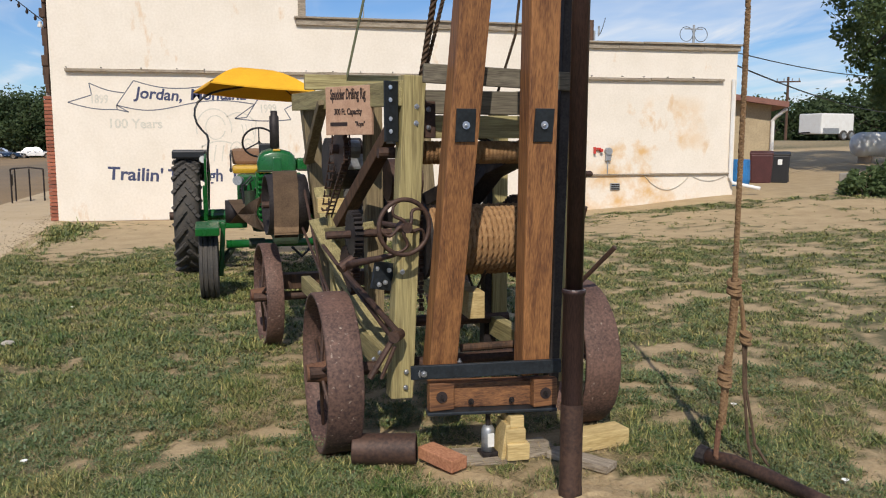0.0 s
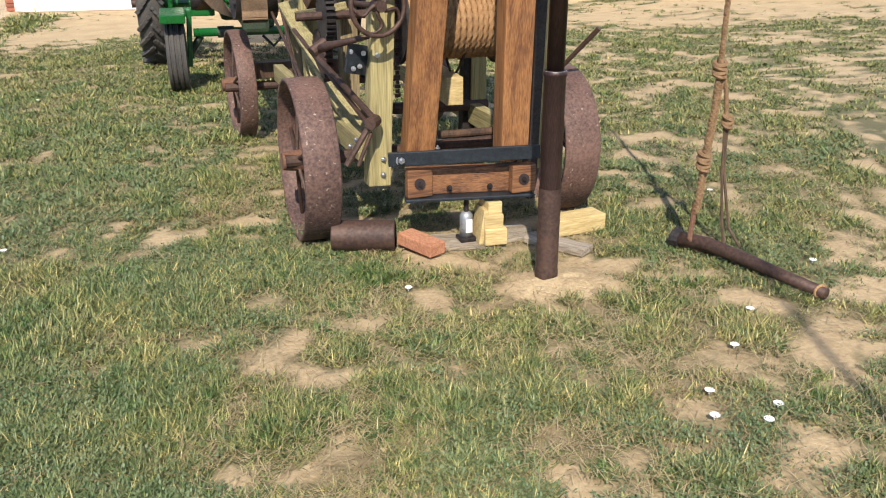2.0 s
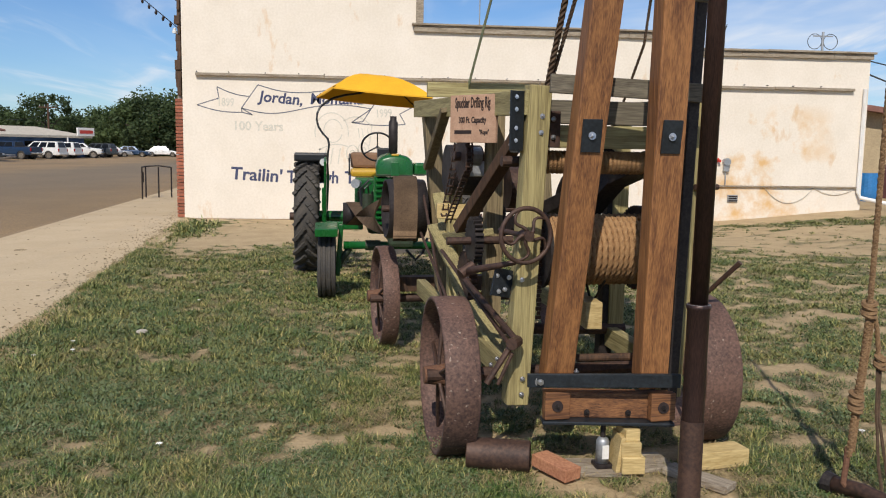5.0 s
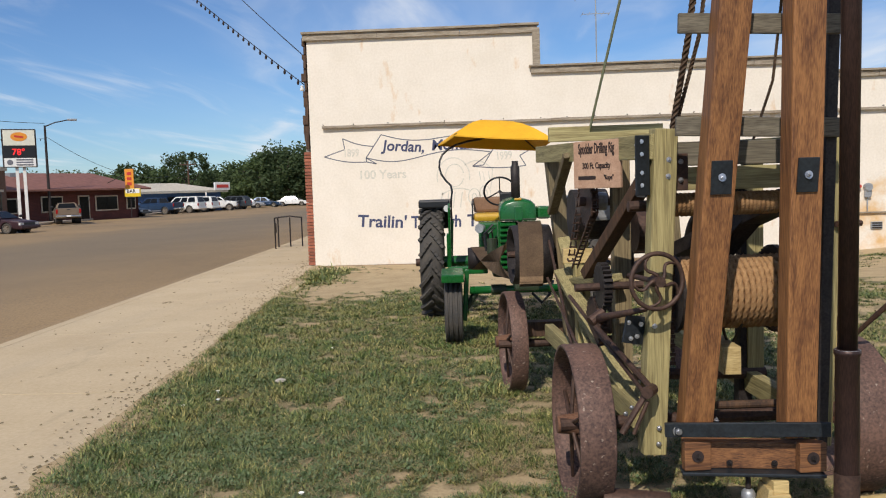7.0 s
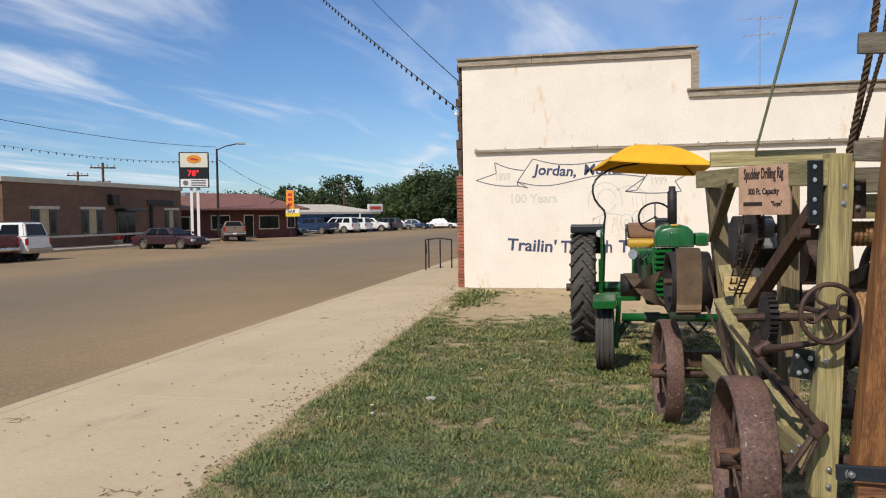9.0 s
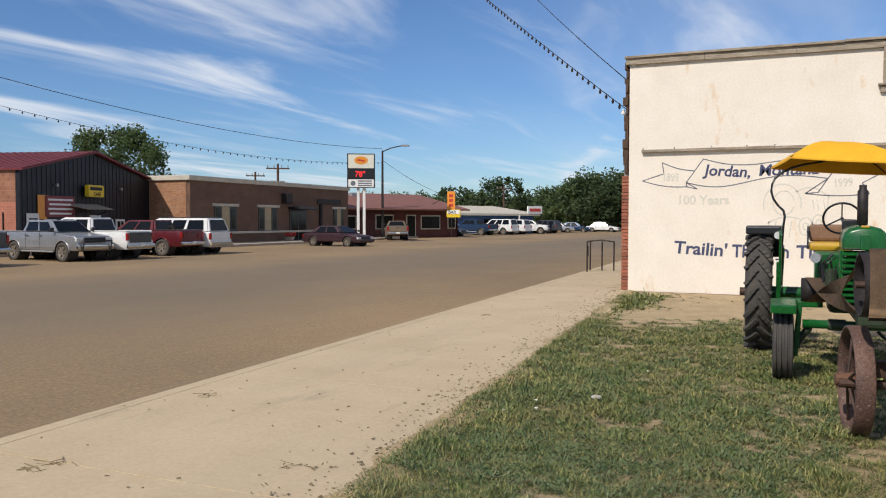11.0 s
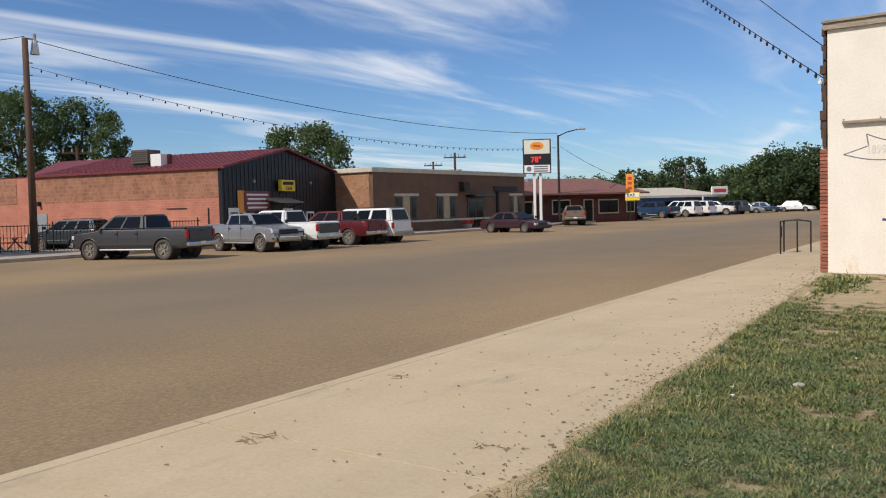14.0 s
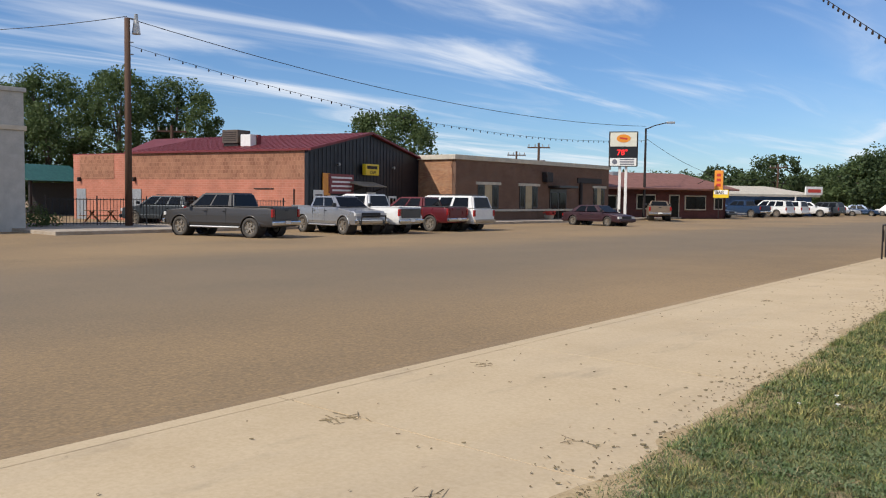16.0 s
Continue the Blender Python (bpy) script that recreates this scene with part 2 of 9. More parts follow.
M["glass"] = mat("dark_window_glass", (0.008, 0.009, 0.010), 0.12, scale=3, fine=30, var=0.3, bump=0, spec=0.22)
M["galv"] = mat("galvanised_steel", (0.42, 0.43, 0.44), 0.5, 0.6, scale=8, fine=60)
M["pole_wood"] = mat("creosote_pole", (0.12, 0.065, 0.040), 0.9, col2=(0.06, 0.034, 0.022), scale=4, fine=40, var=0.8, grain=(5, 5, 0.4))
M["wire"] = mat("black_wire", (0.02, 0.02, 0.022), 0.6)
M["bulb"] = mat("dark_bulb", (0.05, 0.035, 0.03), 0.25)
M["grass"] = mat("grass_blades", (0.056, 0.100, 0.021), 0.55, col2=(0.240, 0.215, 0.080), scale=2.0, fine=16, var=0.75, bump=0)
gt, gb = nodes_of(M["grass"])
g_geo = gt.nodes.new("ShaderNodeNewGeometry")
g_r = gt.nodes.new("ShaderNodeValToRGB")
for pos, col in ((0.0, (0.35, 0.42, 0.34, 1)), (0.40, (0.8, 0.9, 0.8, 1)), (0.72, (1.35, 1.38, 1.2, 1)), (1.0, (2.7, 2.3, 2.5, 1))):
    e = g_r.color_ramp.elements[0] if pos == 0 else g_r.color_ramp.elements[-1] if pos == 1 else g_r.color_ramp.elements.new(pos)
    e.color = col
gt.links.new(g_geo.outputs["Random Per Island"], g_r.inputs[0])
g_m = gt.nodes.new("ShaderNodeMix"); g_m.data_type = "RGBA"; g_m.blend_type = "MULTIPLY"
g_m.inputs["Factor"].default_value = 1.0
gt.links.new(gb.inputs["Base Color"].links[0].from_socket, g_m.inputs["A"])
gt.links.new(g_r.outputs[0], g_m.inputs["B"])
gt.links.new(g_m.outputs["Result"], gb.inputs["Base Color"])
M["weed"] = mat("broad_weed_leaves", (0.060, 0.104, 0.033), 0.6, col2=(0.165, 0.200, 0.088), scale=5, fine=40, var=0.8, bump=0)
M["dry"] = mat("dry_grass", (0.44, 0.34, 0.18), 0.7, col2=(0.22, 0.155, 0.075), scale=2, fine=20, var=0.7, bump=0)
M["leaf"] = mat("cottonwood_leaves", (0.115, 0.160, 0.056), 0.75, col2=(0.066, 0.106, 0.034), scale=0.5, fine=3, var=0.7, bump=0)
M["leaf_dark"] = mat("dark_leaves", (0.076, 0.112, 0.040), 0.75, col2=(0.042, 0.068, 0.024), scale=0.5, fine=3, var=0.75, bump=0)
for k_leaf in ("leaf", "leaf_dark"):
    lt_, lb_ = nodes_of(M[k_leaf])
    l_tr = lt_.nodes.new("ShaderNodeBsdfTranslucent")
    l_mx = lt_.nodes.new("ShaderNodeMixShader"); l_mx.inputs[0].default_value = 0.38
    lt_.links.new(lb_.inputs["Base Color"].links[0].from_socket, l_tr.inputs["Color"])
    lt_.links.new(lb_.outputs[0], l_mx.inputs[1]); lt_.links.new(l_tr.outputs[0], l_mx.inputs[2])
    lt_.links.new(l_mx.outputs[0], [n for n in lt_.nodes if n.type == "OUTPUT_MATERIAL"][0].inputs[0])
M["bark"] = mat("bark", (0.13, 0.10, 0.075), 0.95, col2=(0.06, 0.045, 0.035), scale=4, fine=30, var=0.8, grain=(4, 4, 0.6), bump=0.5, dist=0.02)
M["straw_clutter"] = mat("dry_clippings", (0.26, 0.19, 0.10), 0.9, col2=(0.09, 0.08, 0.04), scale=8, fine=40)
M["stone"] = mat("pale_stone", (0.48, 0.43, 0.36), 0.9, scale=9, fine=70)
M["petal"] = mat("white_petal", (0.82, 0.81, 0.77), 0.7, scale=9, fine=70, var=0.2)

# stucco: cream-white wall with ochre peeling stains
M["stucco"] = mat("painted_stucco", (0.79, 0.715, 0.615), 0.9, col2=(0.70, 0.625, 0.52), scale=1.4, fine=22, var=0.55, bump=0.3, dist=0.006)
st, sb = nodes_of(M["stucco"])
s_tc = st.nodes.new("ShaderNodeTexCoord")
s_n = st.nodes.new("ShaderNodeTexNoise")
s_n.inputs["Scale"].default_value, s_n.inputs["Detail"].default_value, s_n.inputs["Roughness"].default_value = 0.75, 7, 0.62
st.links.new(s_tc.outputs["Object"], s_n.inputs["Vector"])
s_r = st.nodes.new("ShaderNodeMapRange")
s_r.inputs["From Min"].default_value, s_r.inputs["From Max"].default_value = 0.49, 0.60
st.links.new(s_n.outputs["Fac"], s_r.inputs["Value"])
s_sep = st.nodes.new("ShaderNodeSeparateXYZ")
st.links.new(s_tc.outputs["Object"], s_sep.inputs[0])
s_x = st.nodes.new("ShaderNodeMapRange")
s_x.inputs["From Min"].default_value, s_x.inputs["From Max"].default_value = 7.0, 8.6
st.links.new(s_sep.outputs["X"], s_x.inputs["Value"])
s_x2 = st.nodes.new("ShaderNodeMapRange")
s_x2.inputs["From Min"].default_value, s_x2.inputs["From Max"].default_value = 11.2, 9.9
st.links.new(s_sep.outputs["X"], s_x2.inputs["Value"])
s_z = st.nodes.new("ShaderNodeMapRange")
s_z.inputs["From Min"].default_value, s_z.inputs["From Max"].default_value = 2.75, 2.3
st.links.new(s_sep.outputs["Z"], s_z.inputs["Value"])
s_acc = s_r.outputs[0]
for o in (s_x.outputs[0], s_x2.outputs[0], s_z.outputs[0]):
    k = st.nodes.new("ShaderNodeMath"); k.operation = "MULTIPLY"
    st.links.new(s_acc, k.inputs[0]); st.links.new(o, k.inputs[1])
    s_acc = k.outputs[0]
s_m = st.nodes.new("ShaderNodeMix"); s_m.data_type = "RGBA"
s_m.inputs["B"].default_value = (0.66, 0.42, 0.19, 1)
st.links.new(s_acc, s_m.inputs["Factor"])
st.links.new(sb.inputs["Base Color"].links[0].from_socket, s_m.inputs["A"])
st.links.new(s_m.outputs["Result"], sb.inputs["Base Color"])
s_mp = st.nodes.new("ShaderNodeMapping"); s_mp.inputs["Scale"].default_value = (2.2, 1, 0.9)
st.links.new(s_tc.outputs["Object"], s_mp.inputs[0])
s_n2 = st.nodes.new("ShaderNodeTexNoise")
s_n2.inputs["Scale"].default_value, s_n2.inputs["Detail"].default_value, s_n2.inputs["Roughness"].default_value = 0.95, 7, 0.6
st.links.new(s_mp.outputs[0], s_n2.inputs["Vector"])
s_r2 = st.nodes.new("ShaderNodeMapRange")
s_r2.inputs["From Min"].default_value, s_r2.inputs["From Max"].default_value, s_r2.inputs["To Max"].default_value = 0.625, 0.70, 0.6
st.links.new(s_n2.outputs["Fac"], s_r2.inputs["Value"])
s_m2 = st.nodes.new("ShaderNodeMix"); s_m2.data_type = "RGBA"
s_m2.inputs["B"].default_value = (0.62, 0.40, 0.20, 1)
st.links.new(s_r2.outputs[0], s_m2.inputs["Factor"])
st.links.new(s_m.outputs["Result"], s_m2.inputs["A"])
st.links.new(s_m2.outputs["Result"], sb.inputs["Base Color"])


def brick_mat(name, c1, c2, mortar, sc=1.0, rough=0.9, bump=0.5, row=0.075):
    """Coursed masonry seen from far off, on upright walls."""
    m = bpy.data.materials.new(name)
    m.use_nodes = True
    t, b = nodes_of(m)
    b.inputs["Roughness"].default_value = rough
    tc = t.nodes.new("ShaderNodeTexCoord")
    sp = t.nodes.new("ShaderNodeSeparateXYZ")
    t.links.new(tc.outputs["Object"], sp.inputs[0])
    ad = t.nodes.new("ShaderNodeMath")
    ad.operation = "ADD"
    t.links.new(sp.outputs["X"], ad.inputs[0]); t.links.new(sp.outputs["Y"], ad.inputs[1])
    cb = t.nodes.new("ShaderNodeCombineXYZ")
    t.links.new(ad.outputs[0], cb.inputs["X"]); t.links.new(sp.outputs["Z"], cb.inputs["Y"])
    br = t.nodes.new("ShaderNodeTexBrick")
    br.inputs["Color1"].default_value, br.inputs["Color2"].default_value, br.inputs["Mortar"].default_value = (*c1, 1), (*c2, 1), (*mortar, 1)
    br.inputs["Scale"].default_value = 1.0
    br.inputs["Brick Width"].default_value, br.inputs["Row Height"].default_value = 0.22 * sc, row * sc
    br.inputs["Mortar Size"].default_value = 0.008 * sc
    t.links.new(cb.outputs[0], br.inputs["Vector"])
    no = t.nodes.new("ShaderNodeTexNoise")
    no.inputs["Scale"].default_value, no.inputs["Detail"].default_value = 0.9, 6
    t.links.new(tc.outputs["Object"], no.inputs["Vector"])
    hv = t.nodes.new("ShaderNodeHueSaturation")
    mr = t.nodes.new("ShaderNodeMapRange")
    mr.inputs["To Min"].default_value, mr.inputs["To Max"].default_value = 0.6, 1.4
    t.links.new(no.outputs["Fac"], mr.inputs["Value"])
    t.links.new(mr.outputs[0], hv.inputs["Value"])
    t.links.new(br.outputs["Color"], hv.inputs["Color"])
    t.links.new(hv.outputs[0], b.inputs["Base Color"])
    bp = t.nodes.new("ShaderNodeBump")
    bp.invert = True
    bp.inputs["Strength"].default_value, bp.inputs["Distance"].default_value = bump, 0.01
    t.links.new(br.outputs["Fac"], bp.inputs["Height"])
    t.links.new(bp.outputs[0], b.inputs["Normal"])
    return m


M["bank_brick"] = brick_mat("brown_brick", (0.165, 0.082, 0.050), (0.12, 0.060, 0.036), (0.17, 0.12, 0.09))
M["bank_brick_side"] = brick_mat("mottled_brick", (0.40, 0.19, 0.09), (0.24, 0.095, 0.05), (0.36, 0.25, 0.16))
M["pink_block"] = brick_mat("salmon_block", (0.46, 0.17, 0.11), (0.40, 0.145, 0.09), (0.44, 0.20, 0.14), 1.9)
M["tan_block"] = brick_mat("weathered_block", (0.33, 0.155, 0.090), (0.24, 0.105, 0.060), (0.40, 0.20, 0.125), 1.0, row=0.24)
M["red_siding"] = brick_mat("dark_red_siding", (0.13, 0.040, 0.030), (0.10, 0.030, 0.024), (0.06, 0.02, 0.018), 1.6)
M["red_roof"] = mat("red_metal_roof", (0.19, 0.026, 0.030), 0.55, 0.1, scale=2, fine=20, var=0.4)
M["brown_roof"] = mat("faded_red_roof", (0.26, 0.115, 0.085), 0.7, scale=2, fine=20, var=0.5)
M["navy_siding"] = mat("dark_metal_siding", (0.009, 0.010, 0.016), 0.5, 0.1, scale=2, fine=30, var=0.5)
M["blue_wall"] = mat("blue_wall", (0.045, 0.11, 0.26), 0.7, scale=2, fine=20)
M["tan_wall"] = mat("tan_siding", (0.46, 0.36, 0.22), 0.8, scale=2, fine=20, var=0.4)
M["cream"] = mat("cream_trim", (0.62, 0.55, 0.44), 0.8, scale=2, fine=30, var=0.5)
M["grey_wall"] = mat("pale_grey_stucco", (0.50, 0.49, 0.46), 0.85, scale=2, fine=30, var=0.5)
M["sign_yellow"] = mat("yellow_sign_face", (0.80, 0.55, 0.02), 0.4, scale=5, fine=30, var=0.2, bump=0)
M["sign_white"] = mat("white_sign_face", (0.74, 0.72, 0.60), 0.4, scale=5, fine=30, var=0.2, bump=0)
M["sign_red"] = mat("red_sign_face", (0.55, 0.045, 0.03), 0.4, scale=5, fine=30, var=0.2, bump=0)
M["sign_orange"] = mat("orange_sign_face", (0.80, 0.30, 0.03), 0.4, scale=5, fine=30, var=0.2, bump=0)
M["banner"] = mat("maroon_banner", (0.25, 0.05, 0.055), 0.6, scale=4, fine=30, var=0.4, bump=0)
M["plastic_maroon"] = mat("maroon_bin_plastic", (0.085, 0.025, 0.025), 0.6, scale=4, fine=30)
M["plastic_blue"] = mat("blue_plastic", (0.03, 0.20, 0.50), 0.5, scale=4, fine=30)
M["plastic_black"] = mat("black_plastic", (0.02, 0.02, 0.022), 0.55, scale=4, fine=30)
M["teal_roof"] = mat("teal_metal_roof", (0.03, 0.13, 0.11), 0.5, scale=3, fine=20)
M["chrome"] = mat("chrome", (0.6, 0.6, 0.6), 0.18, 1.0, scale=5, fine=40, var=0.2, bump=0)
M["lamp_red"] = mat("red_tail_lens", (0.35, 0.012, 0.012), 0.2, scale=5, fine=40, var=0.3, bump=0)
M["lamp_clear"] = mat("clear_lens", (0.62, 0.62, 0.60), 0.15, scale=5, fine=40, var=0.3, bump=0)
M["led"] = bpy.data.materials.new("red_display")
M["led"].use_nodes = True
lt, lb = nodes_of(M["led"])
lb.inputs["Base Color"].default_value = (0.4, 0.01, 0.01, 1)
lb.inputs["Emission Color"].default_value = (1.0, 0.03, 0.03, 1)
lb.inputs["Emission Strength"].default_value = 0.9


def paint(name, col, rough=0.3, metal=0.3):
    return mat(name, col, rough, metal, col2=tuple(c * 0.7 + 0.012 for c in col), scale=2.5, fine=30, var=0.5, bump=0)


# asphalt: dusty brown-grey with darker travelled bands along the street
M["asphalt"] = mat("dusty_asphalt", (0.325, 0.215, 0.104), 0.9, col2=(0.200, 0.138, 0.074), scale=0.16, fine=30, var=0.9, bump=0.4, grain=(1.0, 0.7, 1), dist=0.008)
at, ab = nodes_of(M["asphalt"])
a_tc = at.nodes.new("ShaderNodeTexCoord")
a_sp = at.nodes.new("ShaderNodeSeparateXYZ")
at.links.new(a_tc.outputs["Object"], a_sp.inputs[0])
a_n = at.nodes.new("ShaderNodeTexNoise")
a_n.inputs["Scale"].default_value, a_n.inputs["Detail"].default_value = 0.12, 6
at.links.new(a_tc.outputs["Object"], a_n.inputs["Vector"])
a_w = at.nodes.new("ShaderNodeMath"); a_w.operation = "MULTIPLY_ADD"; a_w.inputs[1].default_value = 7.0
at.links.new(a_n.outputs["Fac"], a_w.inputs[0]); at.links.new(a_sp.outputs["X"], a_w.inputs[2])
a_r = at.nodes.new("ShaderNodeMapRange"); a_r.interpolation_type = "SMOOTHSTEP"
a_r.inputs["From Min"].default_value, a_r.inputs["From Max"].default_value = -3.0, -10.0
a_r2 = at.nodes.new("ShaderNodeMapRange"); a_r2.interpolation_type = "SMOOTHSTEP"
a_r2.inputs["From Min"].default_value, a_r2.inputs["From Max"].default_value = -20.0, -14.0
at.links.new(a_w.outputs[0], a_r.inputs["Value"]); at.links.new(a_w.outputs[0], a_r2.inputs["Value"])
a_k = at.nodes.new("ShaderNodeMath"); a_k.operation = "MULTIPLY"
at.links.new(a_r.outputs[0], a_k.inputs[0]); at.links.new(a_r2.outputs[0], a_k.inputs[1])
a_k2 = at.nodes.new("ShaderNodeMath"); a_k2.operation = "MULTIPLY"; a_k2.inputs[1].default_value = 0.62
at.links.new(a_k.outputs[0], a_k2.inputs[0])
a_m = at.nodes.new("ShaderNodeMix"); a_m.data_type = "RGBA"
a_m.inputs["B"].default_value = (0.152, 0.121, 0.082, 1)
at.links.new(a_k2.outputs[0], a_m.inputs["Factor"])
at.links.new(ab.inputs["Base Color"].links[0].from_socket, a_m.inputs["A"])
a_g = at.nodes.new("ShaderNodeTexNoise")
a_g.inputs["Scale"].default_value, a_g.inputs["Detail"].default_value, a_g.inputs["Roughness"].default_value = 34.0, 4, 0.6
at.links.new(a_tc.outputs["Object"], a_g.inputs["Vector"])
a_gr = at.nodes.new("ShaderNodeMapRange")
a_gr.inputs["From Min"].default_value, a_gr.inputs["From Max"].default_value = 0.30, 0.70
a_gr.inputs["To Min"].default_value, a_gr.inputs["To Max"].default_value = 0.82, 1.18
at.links.new(a_g.outputs["Fac"], a_gr.inputs["Value"])
a_h = at.nodes.new("ShaderNodeHueSaturation")
at.links.new(a_gr.outputs[0], a_h.inputs["Value"])
at.links.new(a_m.outputs["Result"], a_h.inputs["Color"])
at.links.new(a_h.outputs[0], ab.inputs["Base Color"])

M["loose_soil"] = mat("loose_dry_soil", (0.46, 0.345, 0.195), 0.95, col2=(0.33, 0.235, 0.125), scale=9, fine=70, var=0.75, bump=0.7, dist=0.015)
# lawn soil: bare dirt where the grass cover is thin
M["soil"] = mat("dry_soil", (0.46, 0.345, 0.195), 0.95, col2=(0.33, 0.235, 0.125), scale=2.2, fine=45, var=0.75, bump=0.6, dist=0.02)
gt, gb = nodes_of(M["soil"])
g_at = gt.nodes.new("ShaderNodeAttribute")
g_at.attribute_name = "cover"
g_n = gt.nodes.new("ShaderNodeTexNoise")
g_n.inputs["Scale"].default_value, g_n.inputs["Detail"].default_value, g_n.inputs["Roughness"].default_value = 9.0, 8, 0.7
g_tc = gt.nodes.new("ShaderNodeTexCoord")
gt.links.new(g_tc.outputs["Object"], g_n.inputs["Vector"])
g_a = gt.nodes.new("ShaderNodeMath"); g_a.operation = "MULTIPLY_ADD"; g_a.inputs[1].default_value = 0.8
gt.links.new(g_n.outputs["Fac"], g_a.inputs[0]); gt.links.new(g_at.outputs["Fac"], g_a.inputs[2])
g_r = gt.nodes.new("ShaderNodeMapRange")
g_r.inputs["From Min"].default_value, g_r.inputs["From Max"].default_value = 0.66, 1.05
gt.links.new(g_a.outputs[0], g_r.inputs["Value"])
g_n2 = gt.nodes.new("ShaderNodeTexNoise")
g_n2.inputs["Scale"].default_value, g_n2.inputs["Detail"].default_value = 1.3, 6
gt.links.new(g_tc.outputs["Object"], g_n2.inputs["Vector"])
g_c = gt.nodes.new("ShaderNodeMix"); g_c.data_type = "RGBA"
g_c.inputs["A"].default_value, g_c.inputs["B"].default_value = (0.050, 0.062, 0.022, 1), (0.17, 0.135, 0.062, 1)
gt.links.new(g_n2.outputs["Fac"], g_c.inputs["Factor"])
g_m = gt.nodes.new("ShaderNodeMix"); g_m.data_type = "RGBA"
gt.links.new(g_r.outputs[0], g_m.inputs["Factor"])
gt.links.new(gb.inputs["Base Color"].links[0].from_socket, g_m.inputs["A"])
gt.links.new(g_c.outputs["Result"], g_m.inputs["B"])
gt.links.new(g_m.outputs["Result"], gb.inputs["Base Color"])

# ---------------------------------------------------------------- mesh helpers


def mesh_of(name, bm, material, smooth=False):
    me = bpy.data.meshes.new(name)
    bm.to_mesh(me)
    bm.free()
    me.materials.append(material)
    if smooth:
        for p in me.polygons:
            p.use_smooth = True
    return me


def part(name, bm, material, parent=None, label="", smooth=False, kind=""):
    ob = new(name, mesh_of(name, bm, material, smooth))
    if parent is not None:
        ob.parent = parent
    return tagged(ob, label, kind=kind)


def thing(name, loc=(0, 0, 0), rz=0, label="", category="", group="", kind=""):
    ob = new(name)
    ob.empty_display_size = 0.2
    ob.matrix_basis = pose(*loc, 0, 0, rz)
    return tagged(ob, label, category, group, kind)


def B():
    return bmesh.new()


def box(bm, c, s, rot=None, bev=0.0):
    """A box with centre c and size s; rot a 3x3 or Euler degrees; bev rounds its edges."""
    r = bmesh.ops.create_cube(bm, size=1.0)
    vs = r["verts"]
    m = Matrix.Diagonal((*s, 1))
    if rot is not None:
        e = rot if isinstance(rot, Matrix) else Euler([radians(a) for a in rot]).to_matrix()
        m = e.to_4x4() @ m
    bmesh.ops.transform(bm, matrix=Matrix.Translation(c) @ m, verts=vs)
    if bev:
        es = list({e for v in vs for e in v.link_edges})
        bmesh.ops.bevel(bm, geom=es, offset=bev, segments=2, affect="EDGES", profile=0.6)
    return bm


def beam(bm, a, b, w, d, up=(0, 0, 1), bev=0.006):
    """A bar of section w (sideways) x d from a to b."""
    a, b = Vector(a), Vector(b)
    z = (b - a).normalized()
    x = Vector(up).cross(z)
    if x.length < 1e-4:
        x = Vector((1, 0, 0))
    x.normalize()
    y = z.cross(x)
    rot = Matrix((x, y, z)).transposed()
    return box(bm, (a + b) / 2, (w, d, (b - a).length), rot, bev)


def cyl(bm, a, b, r0, r1=None, seg=16, cap=True):
    a, b = Vector(a), Vector(b)
    r1 = r0 if r1 is None else r1
    q = (b - a).to_track_quat("Z", "Y").to_matrix().to_4x4()
    bmesh.ops.create_cone(bm, cap_ends=cap, segments=seg, radius1=r0, radius2=r1, depth=(b - a).length, matrix=Matrix.Translation((a + b) / 2) @ q)
    return bm


def tube(bm, pts, r, seg=8, r1=None):
    """A round tube along points."""
    pts = [Vector(p) for p in pts]
    rings = []
    n = len(pts)
    for i, p in enumerate(pts):
        d = (pts[min(i + 1, n - 1)] - pts[max(i - 1, 0)]).normalized()
        q = d.to_track_quat("Z", "Y")
        rr = r if r1 is None else r + (r1 - r) * i / (n - 1)
        rings.append([bm.verts.new(p + q @ Vector((rr * math.cos(2 * math.pi * k / seg), rr * math.sin(2 * math.pi * k / seg), 0))) for k in range(seg)])
    for a, b in zip(rings, rings[1:]):
        best = min(range(seg), key=lambda s: (b[s].co - a[0].co).length)
        for k in range(seg):
            bm.faces.new((a[k], a[(k + 1) % seg], b[(k + 1 + best) % seg], b[(k + best) % seg]))
    bm.faces.new(rings[0][::-1]); bm.faces.new(rings[-1])
    return bm


def ring(bm, c, R, r, axis="X", seg=32, sides=8, rot=None):
    """A torus with centre c round an axis."""
    m = {"X": Euler((0, math.pi / 2, 0)), "Y": Euler((math.pi / 2, 0, 0)), "Z": Euler((0, 0, 0))}[axis].to_matrix()
    if rot is not None:
        m = rot @ m
    vs = []
    for i in range(seg):
        a = 2 * math.pi * i / seg
        vs.append([bm.verts.new(Vector(c) + m @ Vector(((R + r * math.cos(2 * math.pi * k / sides)) * math.cos(a), (R + r * math.cos(2 * math.pi * k / sides)) * math.sin(a), r * math.sin(2 * math.pi * k / sides)))) for k in range(sides)])
    for i in range(seg):
        a, b = vs[i], vs[(i + 1) % seg]
        for k in range(sides):
            bm.faces.new((a[k], b[k], b[(k + 1) % sides], a[(k + 1) % sides]))
    return bm


